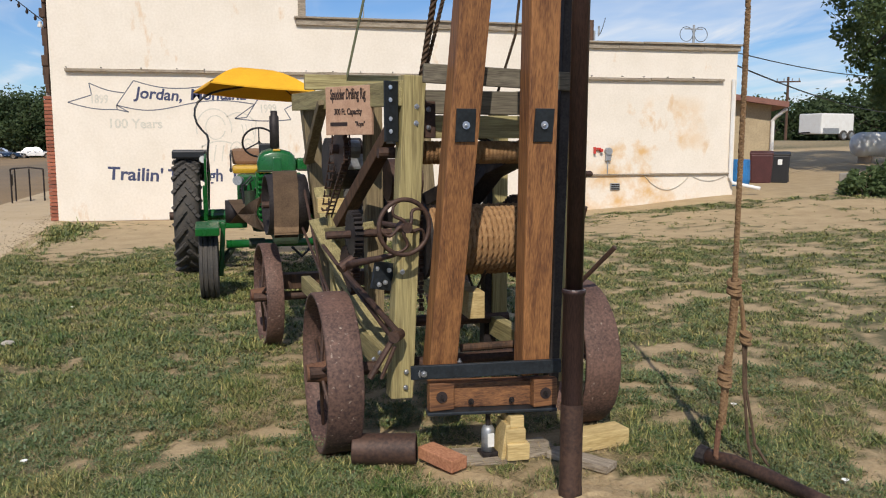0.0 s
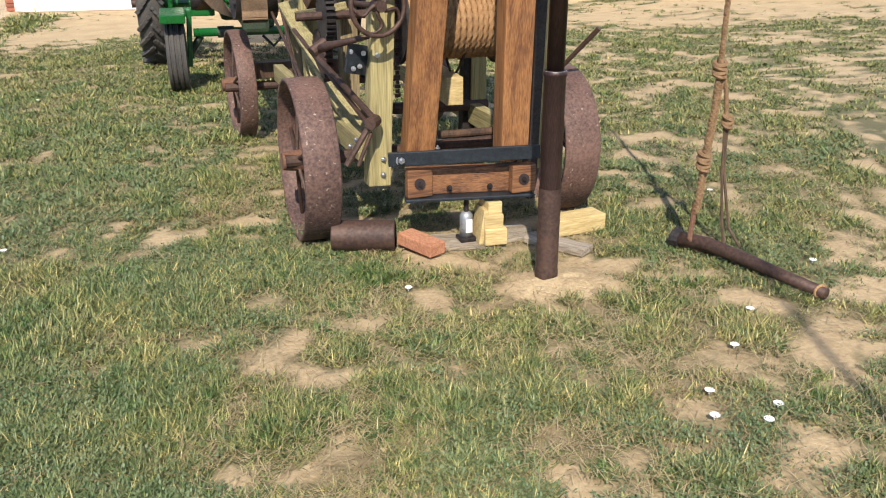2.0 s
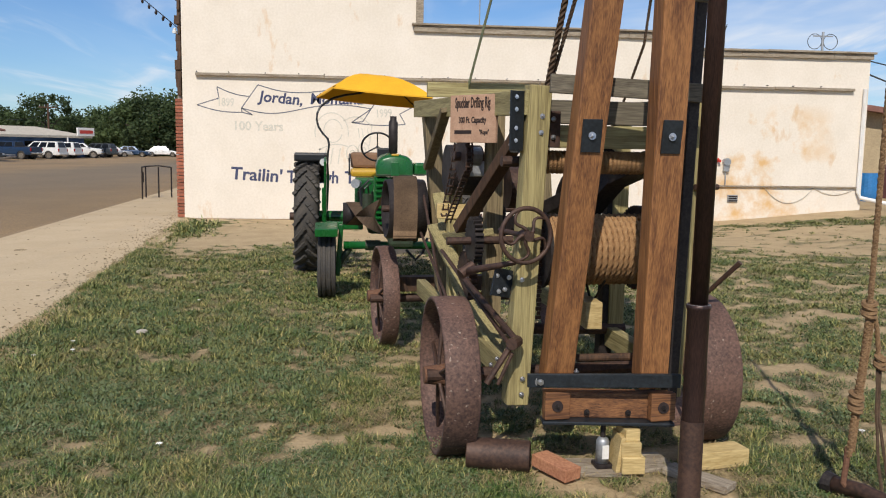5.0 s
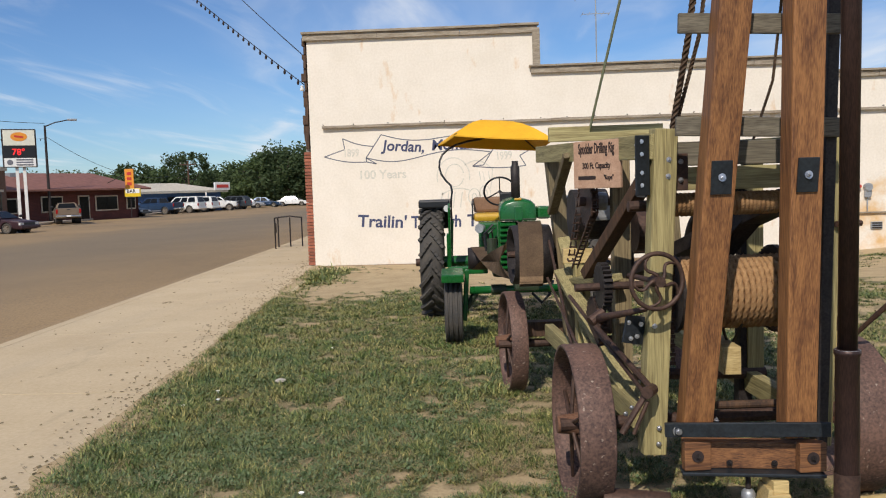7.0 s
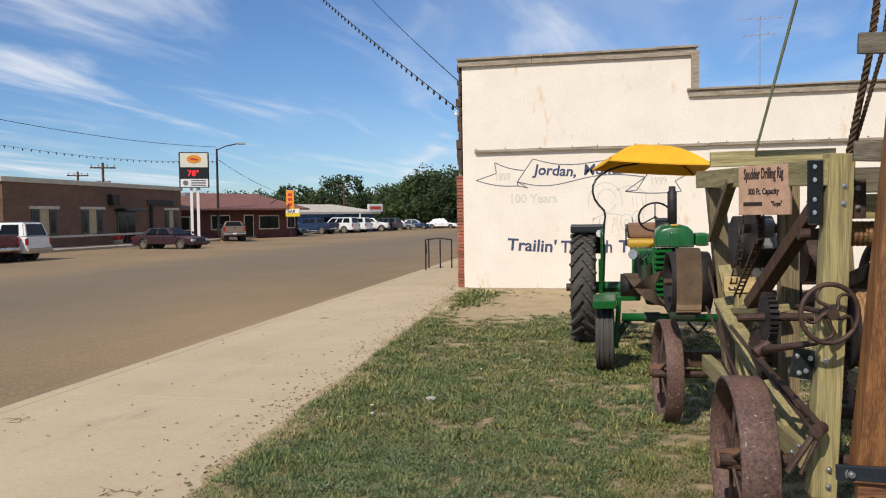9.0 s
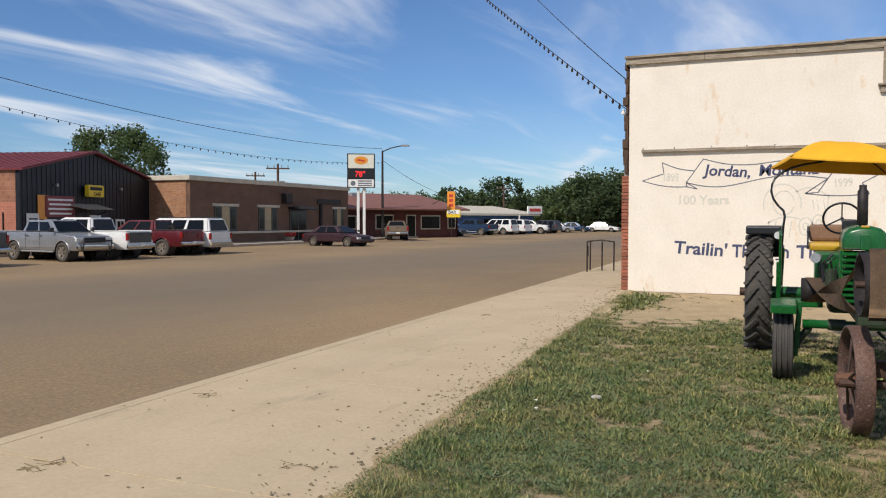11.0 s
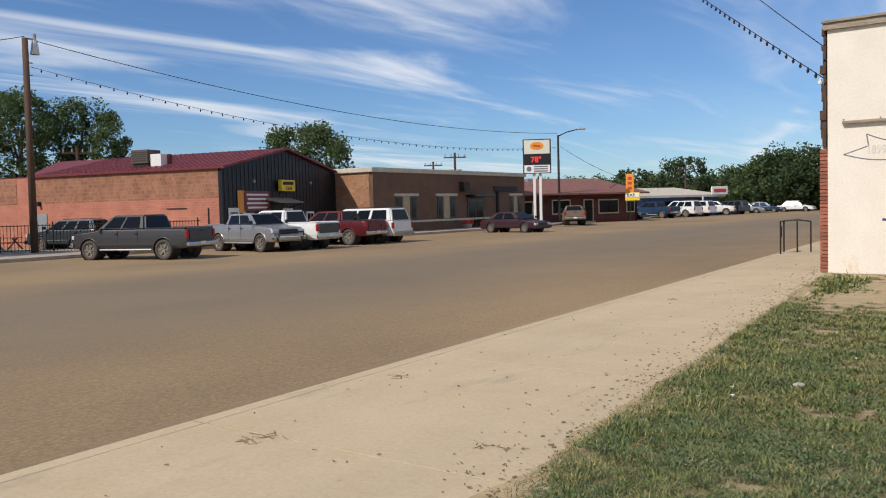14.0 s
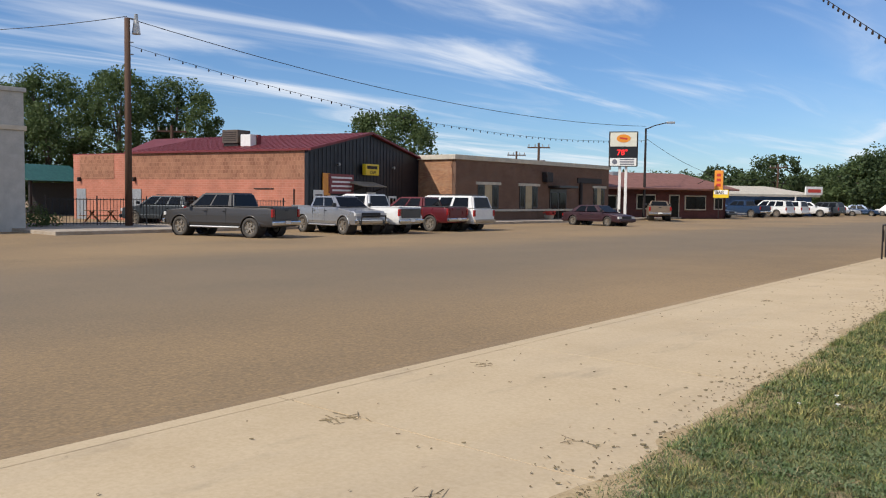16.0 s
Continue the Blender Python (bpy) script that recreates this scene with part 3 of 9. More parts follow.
def lathe(bm, prof, seg=32, axis="X", c=(0, 0, 0), closed=False):
    """Turns (along, radius) pairs round an axis."""
    rows = []
    for i in range(seg):
        a = 2 * math.pi * i / seg
        row = []
        for h, r in prof:
            p = {"X": (h, r * math.cos(a), r * math.sin(a)), "Y": (r * math.cos(a), h, r * math.sin(a)), "Z": (r * math.cos(a), r * math.sin(a), h)}[axis]
            row.append(bm.verts.new(Vector(c) + Vector(p)))
        rows.append(row)
    n = len(prof)
    for i in range(seg):
        a, b = rows[i], rows[(i + 1) % seg]
        for k in range(n if closed else n - 1):
            j = (k + 1) % n
            bm.faces.new((a[k], a[j], b[j], b[k]))
    bmesh.ops.recalc_face_normals(bm, faces=bm.faces)
    return bm


def prism(bm, poly, a, b, axis="Y"):
    """Extrudes a polygon of the two other axes from a to b along an axis."""
    def at(u, v, w):
        return {"X": (w, u, v), "Y": (u, w, v), "Z": (u, v, w)}[axis]
    lo = [bm.verts.new(at(u, v, a)) for u, v in poly]
    hi = [bm.verts.new(at(u, v, b)) for u, v in poly]
    n = len(poly)
    bm.faces.new(lo); bm.faces.new(hi[::-1])
    for i in range(n):
        bm.faces.new((lo[i], hi[i], hi[(i + 1) % n], lo[(i + 1) % n]))
    bmesh.ops.recalc_face_normals(bm, faces=bm.faces)
    return bm


def gear(bm, c, R, w, teeth, depth, axis="X", seg_per=4, hole=0.0):
    """A toothed wheel."""
    prof = []
    for i in range(teeth):
        for k, rr in ((0.0, R - depth), (0.3, R - depth), (0.42, R), (0.82, R)):
            a = 2 * math.pi * (i + k) / teeth
            prof.append((rr * math.cos(a), rr * math.sin(a)))
    sub = bmesh.new()
    lo = [sub.verts.new((-w / 2, u, v)) for u, v in prof]
    hi = [sub.verts.new((w / 2, u, v)) for u, v in prof]
    n = len(prof)
    sub.faces.new(lo); sub.faces.new(hi[::-1])
    for i in range(n):
        sub.faces.new((lo[i], hi[i], hi[(i + 1) % n], lo[(i + 1) % n]))
    bmesh.ops.recalc_face_normals(sub, faces=sub.faces)
    me = bpy.data.meshes.new("t")
    sub.to_mesh(me); sub.free()
    me.transform(Matrix.Translation(c) @ (Matrix.Rotation(math.pi / 2, 4, "Z") if axis == "Y" else Matrix()))
    bm.from_mesh(me)
    bpy.data.meshes.remove(me)
    return bm


def twisted(bm, pts, r, pitch=0.09, strands=3, step=0.012):
    """A laid rope of twisted strands along points."""
    pts = [Vector(p) for p in pts]
    segs = [(a, b, (b - a).length) for a, b in zip(pts, pts[1:])]
    total = sum(s[2] for s in segs)
    n = max(2, int(total / step))
    samples = []
    for i in range(n + 1):
        d = total * i / n
        for a, b, l in segs:
            if d <= l or (a, b, l) == segs[-1]:
                samples.append((a.lerp(b, min(1, d / l)), (b - a).normalized()))
                break
            d -= l
    for s in range(strands):
        line = []
        for i, (p, d) in enumerate(samples):
            q = d.to_track_quat("Z", "Y")
            an = 2 * math.pi * (s / strands + total * i / n / pitch)
            line.append(p + q @ Vector((r * 0.5 * math.cos(an), r * 0.5 * math.sin(an), 0)))
        tube(bm, line, r * 0.56, 5)
    return bm


def sag(a, b, drop, n=24):
    a, b = Vector(a), Vector(b)
    return [a.lerp(b, i / n) - Vector((0, 0, drop * 4 * (i / n) * (1 - i / n))) for i in range(n + 1)]


def text(name, body, size, material, m, parent, extrude=0.002, shear=0.0, align="LEFT", sx=1.0):
    """Lettering as a thin mesh; m places it (letters in its xy plane)."""
    cu = bpy.data.curves.new(name, "FONT")
    cu.body, cu.size, cu.extrude, cu.shear, cu.align_x = body, size, extrude, shear, align
    cu.resolution_u = 3
    cu.offset = size * 0.022
    tmp = bpy.data.objects.new("t", cu)
    scene.collection.objects.link(tmp)
    bpy.context.view_layer.update()
    me = bpy.data.meshes.new_from_object(tmp.evaluated_get(bpy.context.evaluated_depsgraph_get()))
    bpy.data.objects.remove(tmp)
    me.transform(m @ Matrix.Diagonal((sx, 1, 1, 1)))
    me.materials.clear()
    me.materials.append(material)
    ob = new(name, me)
    if parent is not None:
        ob.parent = parent
    return ob


def sm(a, b, v):
    t = min(1.0, max(0.0, (v - a) / (b - a)))
    return t * t * (3 - 2 * t)


def kerb_x(y):
    return -5.08 - 0.050 * y


def edge_x(y):
    return -2.06 - 0.088 * min(y, 18.5)


def road_z(x, y):
    return -0.11 - 0.17 * sm(-6, -28, x)


def land(x, y):
    """Height of the ground."""
    z = 0.42 * sm(6.5, 13.5, x) * sm(11, 20, y)
    z -= 0.10 * sm(-1.5, 1.0, x) * sm(13, 18, y) * (1 - sm(3, 7, x))
    z += 1.35 * sm(28, 62, math.hypot(x, y)) * sm(7, 14, x)
    if x < kerb_x(y) - 0.2:
        z = road_z(x, y) - 0.12
    elif x < edge_x(y):
        z = -0.16
    z += 0.025 * noise.noise((x * 0.5, y * 0.5, 0)) * (1 if x > edge_x(y) else 0)
    return z


def cover(x, y):
    """How much grass grows here, 0 to 1."""
    c = 0.605 + 0.30 * noise.noise((x * 0.55, y * 0.75, 3.1)) + 0.40 * noise.noise((x * 1.7, y * 2.3, 7.7)) + 0.44 * noise.noise((x * 4.2, y * 5.2, 1.7)) + 0.55 * noise.noise((x * 8, y * 9, 4.4)) + 0.35 * noise.noise((x * 19, y * 19, 8.1))
    c -= 0.55 * math.exp(-((x - 1.62) / 0.42) ** 2 - ((y - 3.42) / 0.22) ** 2)
    for bx, by, sx, sy, amt in ((0.28, 3.50, 0.13, 0.12, 0.5), (0.36, 2.96, 0.16, 0.16, 0.5), (0.93, 2.62, 0.12, 0.16, 0.6), (2.30, 2.52, 0.22, 0.14, 0.6), (2.40, 2.98, 0.20, 0.14, 0.5), (1.66, 2.50, 0.12, 0.22, 0.25), (1.20, 2.02, 0.45, 0.10, 0.15), (0.72, 3.12, 0.35, 0.16, 0.28)):
        c -= amt * math.exp(-((x - bx) / sx) ** 2 - ((y - by) / sy) ** 2)
    c += 0.22 * math.exp(-((x - 1.25) / 0.42) ** 2 - ((y - 2.45) / 0.30) ** 2) + 0.16 * math.exp(-((x + 0.4) / 0.9) ** 2 - ((y - 3.0) / 1.2) ** 2)
    c -= 0.13 * math.exp(-((x - 0.8) / 0.8) ** 2 - ((y - 3.3) / 0.5) ** 2)
    c -= 0.75 * sm(12.2, 14.5, y + 0.35 * math.sin(x * 2.1)) * (1 - sm(15.5, 17.8, y) * 0.35) * (1 - sm(2.5, 6, x))
    c -= 0.45 * sm(4, 7, x) * sm(11.5, 13.0, y - 0.08 * x) * (1 - sm(15.2, 16.2, y - 0.08 * x))
    c -= 0.9 * sm(16.9, 17.9, y - 0.02 * x) * sm(5, 8, x)
    c += 0.30 * (1 - sm(0.0, 0.9, x - edge_x(y))) * (1 - sm(14.5, 17.5, y)) + 0.5 * math.exp(-((x + 2.95) / 0.4) ** 2 - ((y - 16) / 1.6) ** 2)
    c += 0.18 * (1 - sm(-0.6, 1.2, x)) * (1 - sm(9, 12, y))
    c -= 0.04 * sm(2, 5, x)
    return min(1.0, max(0.0, c))

# ---------------------------------------------------------------- ground, road, pavement


def sheet(name, xs, ys, zf, material, label, attr=None, kind="structure"):
    vs = [(x, y, zf(x, y)) for y in ys for x in xs]
    nx = len(xs)
    fs = [(j * nx + i, j * nx + i + 1, (j + 1) * nx + i + 1, (j + 1) * nx + i) for j in range(len(ys) - 1) for i in range(nx - 1)]
    me = bpy.data.meshes.new(name)
    me.from_pydata(vs, [], fs)
    me.materials.append(material)
    if attr:
        a = me.attributes.new("cover", "FLOAT", "POINT")
        a.data.foreach_set("value", [attr(v[0], v[1]) for v in vs])
    me.polygons.foreach_set("use_smooth", [True] * len(me.polygons))
    ob = new(name, me)
    return tagged(ob, label, name, kind=kind)


def steps(*spans):
    out = []
    for a, b, d in spans:
        n = max(1, round((b - a) / d))
        out += [a + (b - a) * i / n for i in range(n)]
    return out + [spans[-1][1]]


def far_cover(x, y):
    return cover(x, y) if (-8 < x < 45 and -6 < y < 40) else 0.55 + 0.3 * noise.noise((x * 0.1, y * 0.1, 0))


sheet("ground", steps((-900, -60, 140), (-60, -5, 5), (-5, -3.6, 0.35), (-3.6, 6, 0.09), (6, 16, 0.3), (16, 60, 3), (60, 900, 140)),
      steps((-900, -20, 110), (-20, -5, 1.2), (-5, 0.5, 0.15), (0.5, 9, 0.09), (9, 20, 0.14), (20, 70, 2.5), (70, 1200, 120)),
      land, M["soil"], "dry soil lawn with patchy green grass", far_cover)
rxs = [-1.0, 0.0, 0.12, 0.3, 0.55, 1.2, 2.6, 5, 8, 12, 17, 23, 30, 40, 60, 140, 420]
vs, fs = [], []
rys = steps((-60, 0, 6), (0, 40, 2), (40, 120, 8), (120, 700, 60))
for y in rys:
    for d in rxs:
        x = kerb_x(min(y, 200)) - d
        vs.append((x, y, road_z(x, y) + (0.07 * max(0.0, 1 - d / 0.55) if d >= 0 else 0.0)))
nx = len(rxs)
for j in range(len(rys) - 1):
    for i in range(nx - 1):
        fs.append((j * nx + i, (j + 1) * nx + i, (j + 1) * nx + i + 1, j * nx + i + 1))
me = bpy.data.meshes.new("road")
me.from_pydata(vs, [], fs)
me.materials.append(M["asphalt"])
tagged(new("road", me), "wide dusty brown-grey asphalt street", "road", kind="structure")

# near pavement: kerb strip and cast slabs with open joints
pave = thing("pavement", label="pale cast concrete pavement with dirt and leaves along the grass", category="pavement", kind="structure")


def slab(bm, y0, y1, xa, xb, z0, z1):
    poly = [(xa(y0), y0), (xb(y0), y0), (xb(y1), y1), (xa(y1), y1)]
    lo = [bm.verts.new((x, y, z0)) for x, y in poly]
    hi = [bm.verts.new((x, y, z1)) for x, y in poly]
    top = bm.faces.new(hi)
    for i in range(4):
        bm.faces.new((lo[i], lo[(i + 1) % 4], hi[(i + 1) % 4], hi[i]))
    bmesh.ops.recalc_face_normals(bm, faces=bm.faces)
    bmesh.ops.bevel(bm, geom=list(top.edges), offset=0.0015, segments=1, affect="EDGES")


M["walk"] = mat("cast_pavement", (0.555, 0.435, 0.278), 0.9, col2=(0.465, 0.350, 0.210), scale=0.9, fine=38, var=0.55, bump=0.12)
kt, kb = nodes_of(M["walk"])
k_tc = kt.nodes.new("ShaderNodeTexCoord")
for k_scale, k_grain, k_lo, k_hi, k_amt, k_col in ((1.3, (1.6, 0.55, 1), 0.58, 0.72, 0.45, (0.29, 0.225, 0.150)), (7.0, (1, 1, 1), 0.66, 0.72, 0.5, (0.25, 0.18, 0.11)), (0.35, (2.2, 0.25, 1), 0.50, 0.66, 0.22, (0.33, 0.27, 0.20))):
    k_mp = kt.nodes.new("ShaderNodeMapping"); k_mp.inputs["Scale"].default_value = k_grain
    kt.links.new(k_tc.outputs["Object"], k_mp.inputs[0])
    k_n = kt.nodes.new("ShaderNodeTexNoise")
    k_n.inputs["Scale"].default_value, k_n.inputs["Detail"].default_value, k_n.inputs["Roughness"].default_value = k_scale, 8, 0.65
    kt.links.new(k_mp.outputs[0], k_n.inputs["Vector"])
    k_r = kt.nodes.new("ShaderNodeMapRange")
    k_r.inputs["From Min"].default_value, k_r.inputs["From Max"].default_value, k_r.inputs["To Max"].default_value = k_lo, k_hi, k_amt
    kt.links.new(k_n.outputs["Fac"], k_r.inputs["Value"])
    k_x = kt.nodes.new("ShaderNodeMix"); k_x.data_type = "RGBA"
    k_x.inputs["B"].default_value = (*k_col, 1)
    kt.links.new(k_r.outputs[0], k_x.inputs["Factor"])
    kt.links.new(kb.inputs["Base Color"].links[0].from_socket, k_x.inputs["A"])
    kt.links.new(k_x.outputs["Result"], kb.inputs["Base Color"])
M["joint"] = mat("packed_dirt", (0.27, 0.200, 0.125), 0.95, col2=(0.15, 0.11, 0.07), scale=4, fine=30, var=0.8, bump=0.2)
y = -14.5
while y < 44:
    w = 3.05
    bm = B()
    slab(bm, y + 0.006, y + w - 0.006, lambda v: kerb_x(v) + 0.17, lambda v: (edge_x(v) + 0.16) if v < 18.6 else -3.86, -0.14, 0.012)
    part("slab", bm, M["walk"], pave)
    bm = B()
    slab(bm, y + 0.006, y + w - 0.006, lambda v: kerb_x(v), lambda v: kerb_x(v) + 0.150, -0.22, 0.008)
    part("kerbstone", bm, M["walk"], pave)
    bm = B()
    slab(bm, y - 0.0058, y + 0.0058, lambda v: kerb_x(v) + 0.01, lambda v: (edge_x(v) + 0.15) if v < 18.6 else -3.87, -0.13, 0.007)
    part("joint", bm, M["joint"], pave)
    y += w

# far pavement in front of the brick buildings, with a real kerb
bm = B()
for y0, y1, x0, x1 in ((15.5, 30.0, -46.0, -35.6), (36.5, 66.5, -43.0, -35.2), (66.5, 110.0, -42.0, -36.4)):
    box(bm, ((x0 + x1) / 2, (y0 + y1) / 2, -0.24), (x1 - x0, y1 - y0, 0.24), None, 0.03)
tagged(part("far_pavement", bm, M["kerb"]), "pale concrete pavement across the street", "pavement", kind="structure")

# ---------------------------------------------------------------- white building
wx0, wx1, wy = -3.7, 11.66, 18.5
house = thing("white_building", label="cream painted stucco building side wall with stepped parapet", category="building", kind="structure")


def wall_poly():
    return [(wx0, -0.4), (wx1, -0.4), (wx1, 3.80), (6.95, 3.80), (6.95, 4.12), (1.30, 4.12), (1.30, 5.04), (wx0, 5.04)]


bm = B()
prism(bm, wall_poly(), wy, wy + 0.3)
part("side_wall", bm, M["stucco"], house)
bm = B()
box(bm, ((wx0 + wx1) / 2, wy + 13, 1.7), (wx1 - wx0 - 0.1, 25.3, 4.0))
box(bm, (wx0 + 0.25, wy + 13, 2.3), (0.5, 25.3, 5.2))
part("rear_block", bm, M["stucco"], house)
# front face: brick veneer below, rough dark edge of the false front above
bm = B()
box(bm, (wx0 - 0.075, wy + 13.0, 1.2), (0.07, 25.9, 2.95))
part("front_backing", bm, M["mortar"], house)
bme = mesh_of("brick", box(B(), (0, 0, 0), (0.155, 0.20, 0.062), None, 0.006), M["brick_red"])
for k in range(34):
    for j in range(2):
        b = new("brick", bme)
        b.parent = house
        b.location = (wx0 - 0.0785, wy + 0.105 + j * 0.212 + (0.0 if k % 2 else -0.002), 0.06 + k * 0.0745)
        b.rotation_euler = (0, 0, random.uniform(-0.02, 0.02))
bm = B()
z = 2.62
while z < 5.0:
    h = random.uniform(0.10, 0.22)
    w = random.uniform(0.05, 0.13)
    box(bm, (wx0 - 0.03 - w / 2, wy + 0.25 + random.uniform(-0.02, 0.05), z + h / 2), (w, 0.5, h), (0, random.uniform(-3, 3), 0), 0.01)
    z += h
box(bm, (wx0 - 0.05, wy + 13.2, 3.85), (0.08, 25, 2.4))
part("false_front_edge", bm, M["dark_wood"], house)


def trim(a, b, z0, z1, out, name="trim_board"):
    bm = B()
    x = a
    while x < b - 0.01:
        l = min(random.uniform(1.6, 3.2), b - x)
        if b - x - l < 0.4:
            l = b - x
        box(bm, (x + l / 2, wy - out / 2 + 0.02 + random.uniform(-0.006, 0.006), (z0 + z1) / 2 + random.uniform(-0.006, 0.006)), (l - 0.006, out + 0.04, z1 - z0), (0, random.uniform(-0.12, 0.12), 0), 0.008)
        x += l
    return part(name, bm, M["grey_wood"], house, "weathered grey wooden board")


trim(wx0 - 0.08, 1.36, 4.965, 5.11, 0.07)
trim(wx0 - 0.10, 1.40, 5.11, 5.16, 0.12, "cap_board")
trim(1.20, 6.98, 4.08, 4.22, 0.07)
trim(1.16, 7.0, 4.22, 4.26, 0.12, "cap_board")
trim(6.9, 11.70, 3.76, 3.88, 0.07)
trim(6.9, 11.74, 3.88, 3.925, 0.12, "cap_board")
bm = B()
box(bm, (1.33, wy - 0.02, 4.66), (0.16, 0.1, 0.80), None, 0.008)
part("trim_board", bm, M["grey_wood"], house)
trim(-3.42, 11.29, 3.045, 3.105, 0.09, "ledge")
trim(7.2, 11.58, 0.835, 0.87, 0.06, "ledge")
bm = B()
for i in range(22):
    x = -3.3 + i * 0.66 + random.uniform(-0.1, 0.1)
    cyl(bm, (x, wy - 0.12, 3.125), (x, wy - 0.05, 3.125), 0.012, seg=6)
part("ledge_bolts", bm, M["iron"], house, kind="stuff")
# vent, meter and cable
bm = B()
box(bm, (8.56, wy - 0.01, 0.57), (0.24, 0.06, 0.16), None, 0.01)
part("vent_hood", bm, M["galv"], house, "small grey vent")
bm = B()
for k in range(3):
    box(bm, (8.56, wy - 0.045, 0.52 + k * 0.05), (0.2, 0.02, 0.018), (25, 0, 0))
part("vent_slats", bm, M["iron"], house)
bm = B()
cyl(bm, (8.36, wy - 0.11, 1.40), (8.36, wy, 1.40), 0.085, seg=16)
box(bm, (8.36, wy - 0.04, 1.28), (0.13, 0.08, 0.2), None, 0.01)
part("electric_meter", bm, M["galv"], house, "grey meter box")
bm = B()
cyl(bm, (8.36, wy - 0.03, 0.88), (8.36, wy - 0.03, 1.2), 0.015, seg=8)
part("conduit", bm, M["galv"], house)
bm = B()
box(bm, (8.02, wy - 0.05, 1.42), (0.05, 0.06, 0.16), None, 0.01)
box(bm, (8.12, wy - 0.05, 1.46), (0.11, 0.05, 0.05), None, 0.01)
cyl(bm, (8.18, wy - 0.1, 1.42), (8.18, wy, 1.42), 0.035, seg=10)
part("valve", bm, M["sign_red"], house, "red tap fittings on the wall")
bm = B()
tube(bm, sag((9.3, wy - 0.02, 0.84), (10.5, wy - 0.02, 0.84), 0.36) + sag((10.5, wy - 0.02, 0.84), (11.5, wy - 0.02, 0.84), 0.16)[1:], 0.008, 6)
part("loose_cable", bm, M["faded_grey"], house)
bm = B()
tube(bm, [(11.55, wy - 0.06, 3.1), (11.55, wy - 0.06, 0.75), (11.6, wy - 0.10, 0.62), (12.1, wy - 0.5, 0.50)], 0.045, 10)
part("downspout", bm, M["white"], house, "white downspout with elbow")

# painted wall lettering and ribbon outline
WM = lambda x, z, r=0: Matrix.Translation((x, wy - 0.003, z)) @ pose(0, 0, 0, 90, 0, 0) @ pose(0, 0, 0, 0, 0, r)
text("lettering", "Jordan,", 0.325, M["blue_ink"], WM(-2.10, 2.535, -4), house, 0.001, 0.12, sx=1.0)
text("lettering", "Montana", 0.325, M["blue_ink"], WM(-1.02, 2.50, 1), house, 0.001, 0.12, sx=1.0)
text("lettering", "Trailin'", 0.375, M["blue_ink"], WM(-2.72, 0.865, -3), house, 0.001, 0.04, sx=1.06)
text("lettering", "Through", 0.375, M["blue_ink"], WM(-1.52, 0.80, 0), house, 0.001, 0.04, sx=0.86)
text("lettering", "Time", 0.375, M["blue_ink"], WM(-0.27, 0.80, 1), house, 0.001, 0.04, sx=1.0)
text("faded_lettering", "100 Years", 0.27, M["faded_grey"], WM(-2.66, 1.915, 0), house, 0.001, sx=0.98)
text("faded_lettering", "1899", 0.24, M["faded_grey"], WM(-2.98, 2.42, 0), house, 0.001, sx=0.75)
text("faded_lettering", "1999", 0.24, M["faded_grey"], WM(0.40, 2.24, 4), house, 0.001, sx=0.75)


def painted(pts, mat_key="line_ink", r=0.011, n=10, name="painted_line"):
    bm = B()
    ps = [Vector((x, wy - 0.002, z)) for x, z in pts]
    for a, b in zip(ps, ps[1:]):
        d = (b - a)
        s = Vector((-d.z, 0, d.x)).normalized() * r
        vv = [bm.verts.new(q) for q in (a - s, b - s, b + s, a + s)]
        bm.faces.new(vv)
    return part(name, bm, M[mat_key], house)


def curve2(a, b, bow, n=14):
    return [(a[0] + (b[0] - a[0]) * i / n, a[1] + (b[1] - a[1]) * i / n + bow * math.sin(math.pi * i / n)) for i in range(n + 1)]


# the scroll: middle band, folded ends, swallow tails
painted(curve2((-2.47, 2.38), (-2.12, 2.88), 0.0) + curve2((-2.12, 2.88), (-1.05, 2.74), -0.06)[1:] + curve2((-1.05, 2.74), (0.55, 2.80), 0.05)[1:])
painted(curve2((-2.47, 2.38), (-1.30, 2.36), -0.09) + curve2((-1.30, 2.36), (0.30, 2.42), 0.10)[1:] + curve2((0.30, 2.42), (0.55, 2.80), 0.0)[1:])
painted(curve2((-2.31, 2.63), (-2.98, 2.82), -0.04) + [(-2.94, 2.58), (-3.40, 2.43)] + curve2((-3.40, 2.43), (-2.46, 2.29), -0.05)[1:] + [(-2.47, 2.38)])
painted([(-2.46, 2.29), (-2.24, 2.24), (-2.47, 2.38)])
painted([(0.30, 2.42), (-0.12, 2.12)] + curve2((-0.12, 2.12), (1.05, 2.10), -0.04)[1:] + [(0.92, 2.32), (1.28, 2.52)] + curve2((1.28, 2.52), (0.50, 2.66), 0.02)[1:])
painted([(-0.12, 2.12), (0.12, 2.14), (0.30, 2.42)])
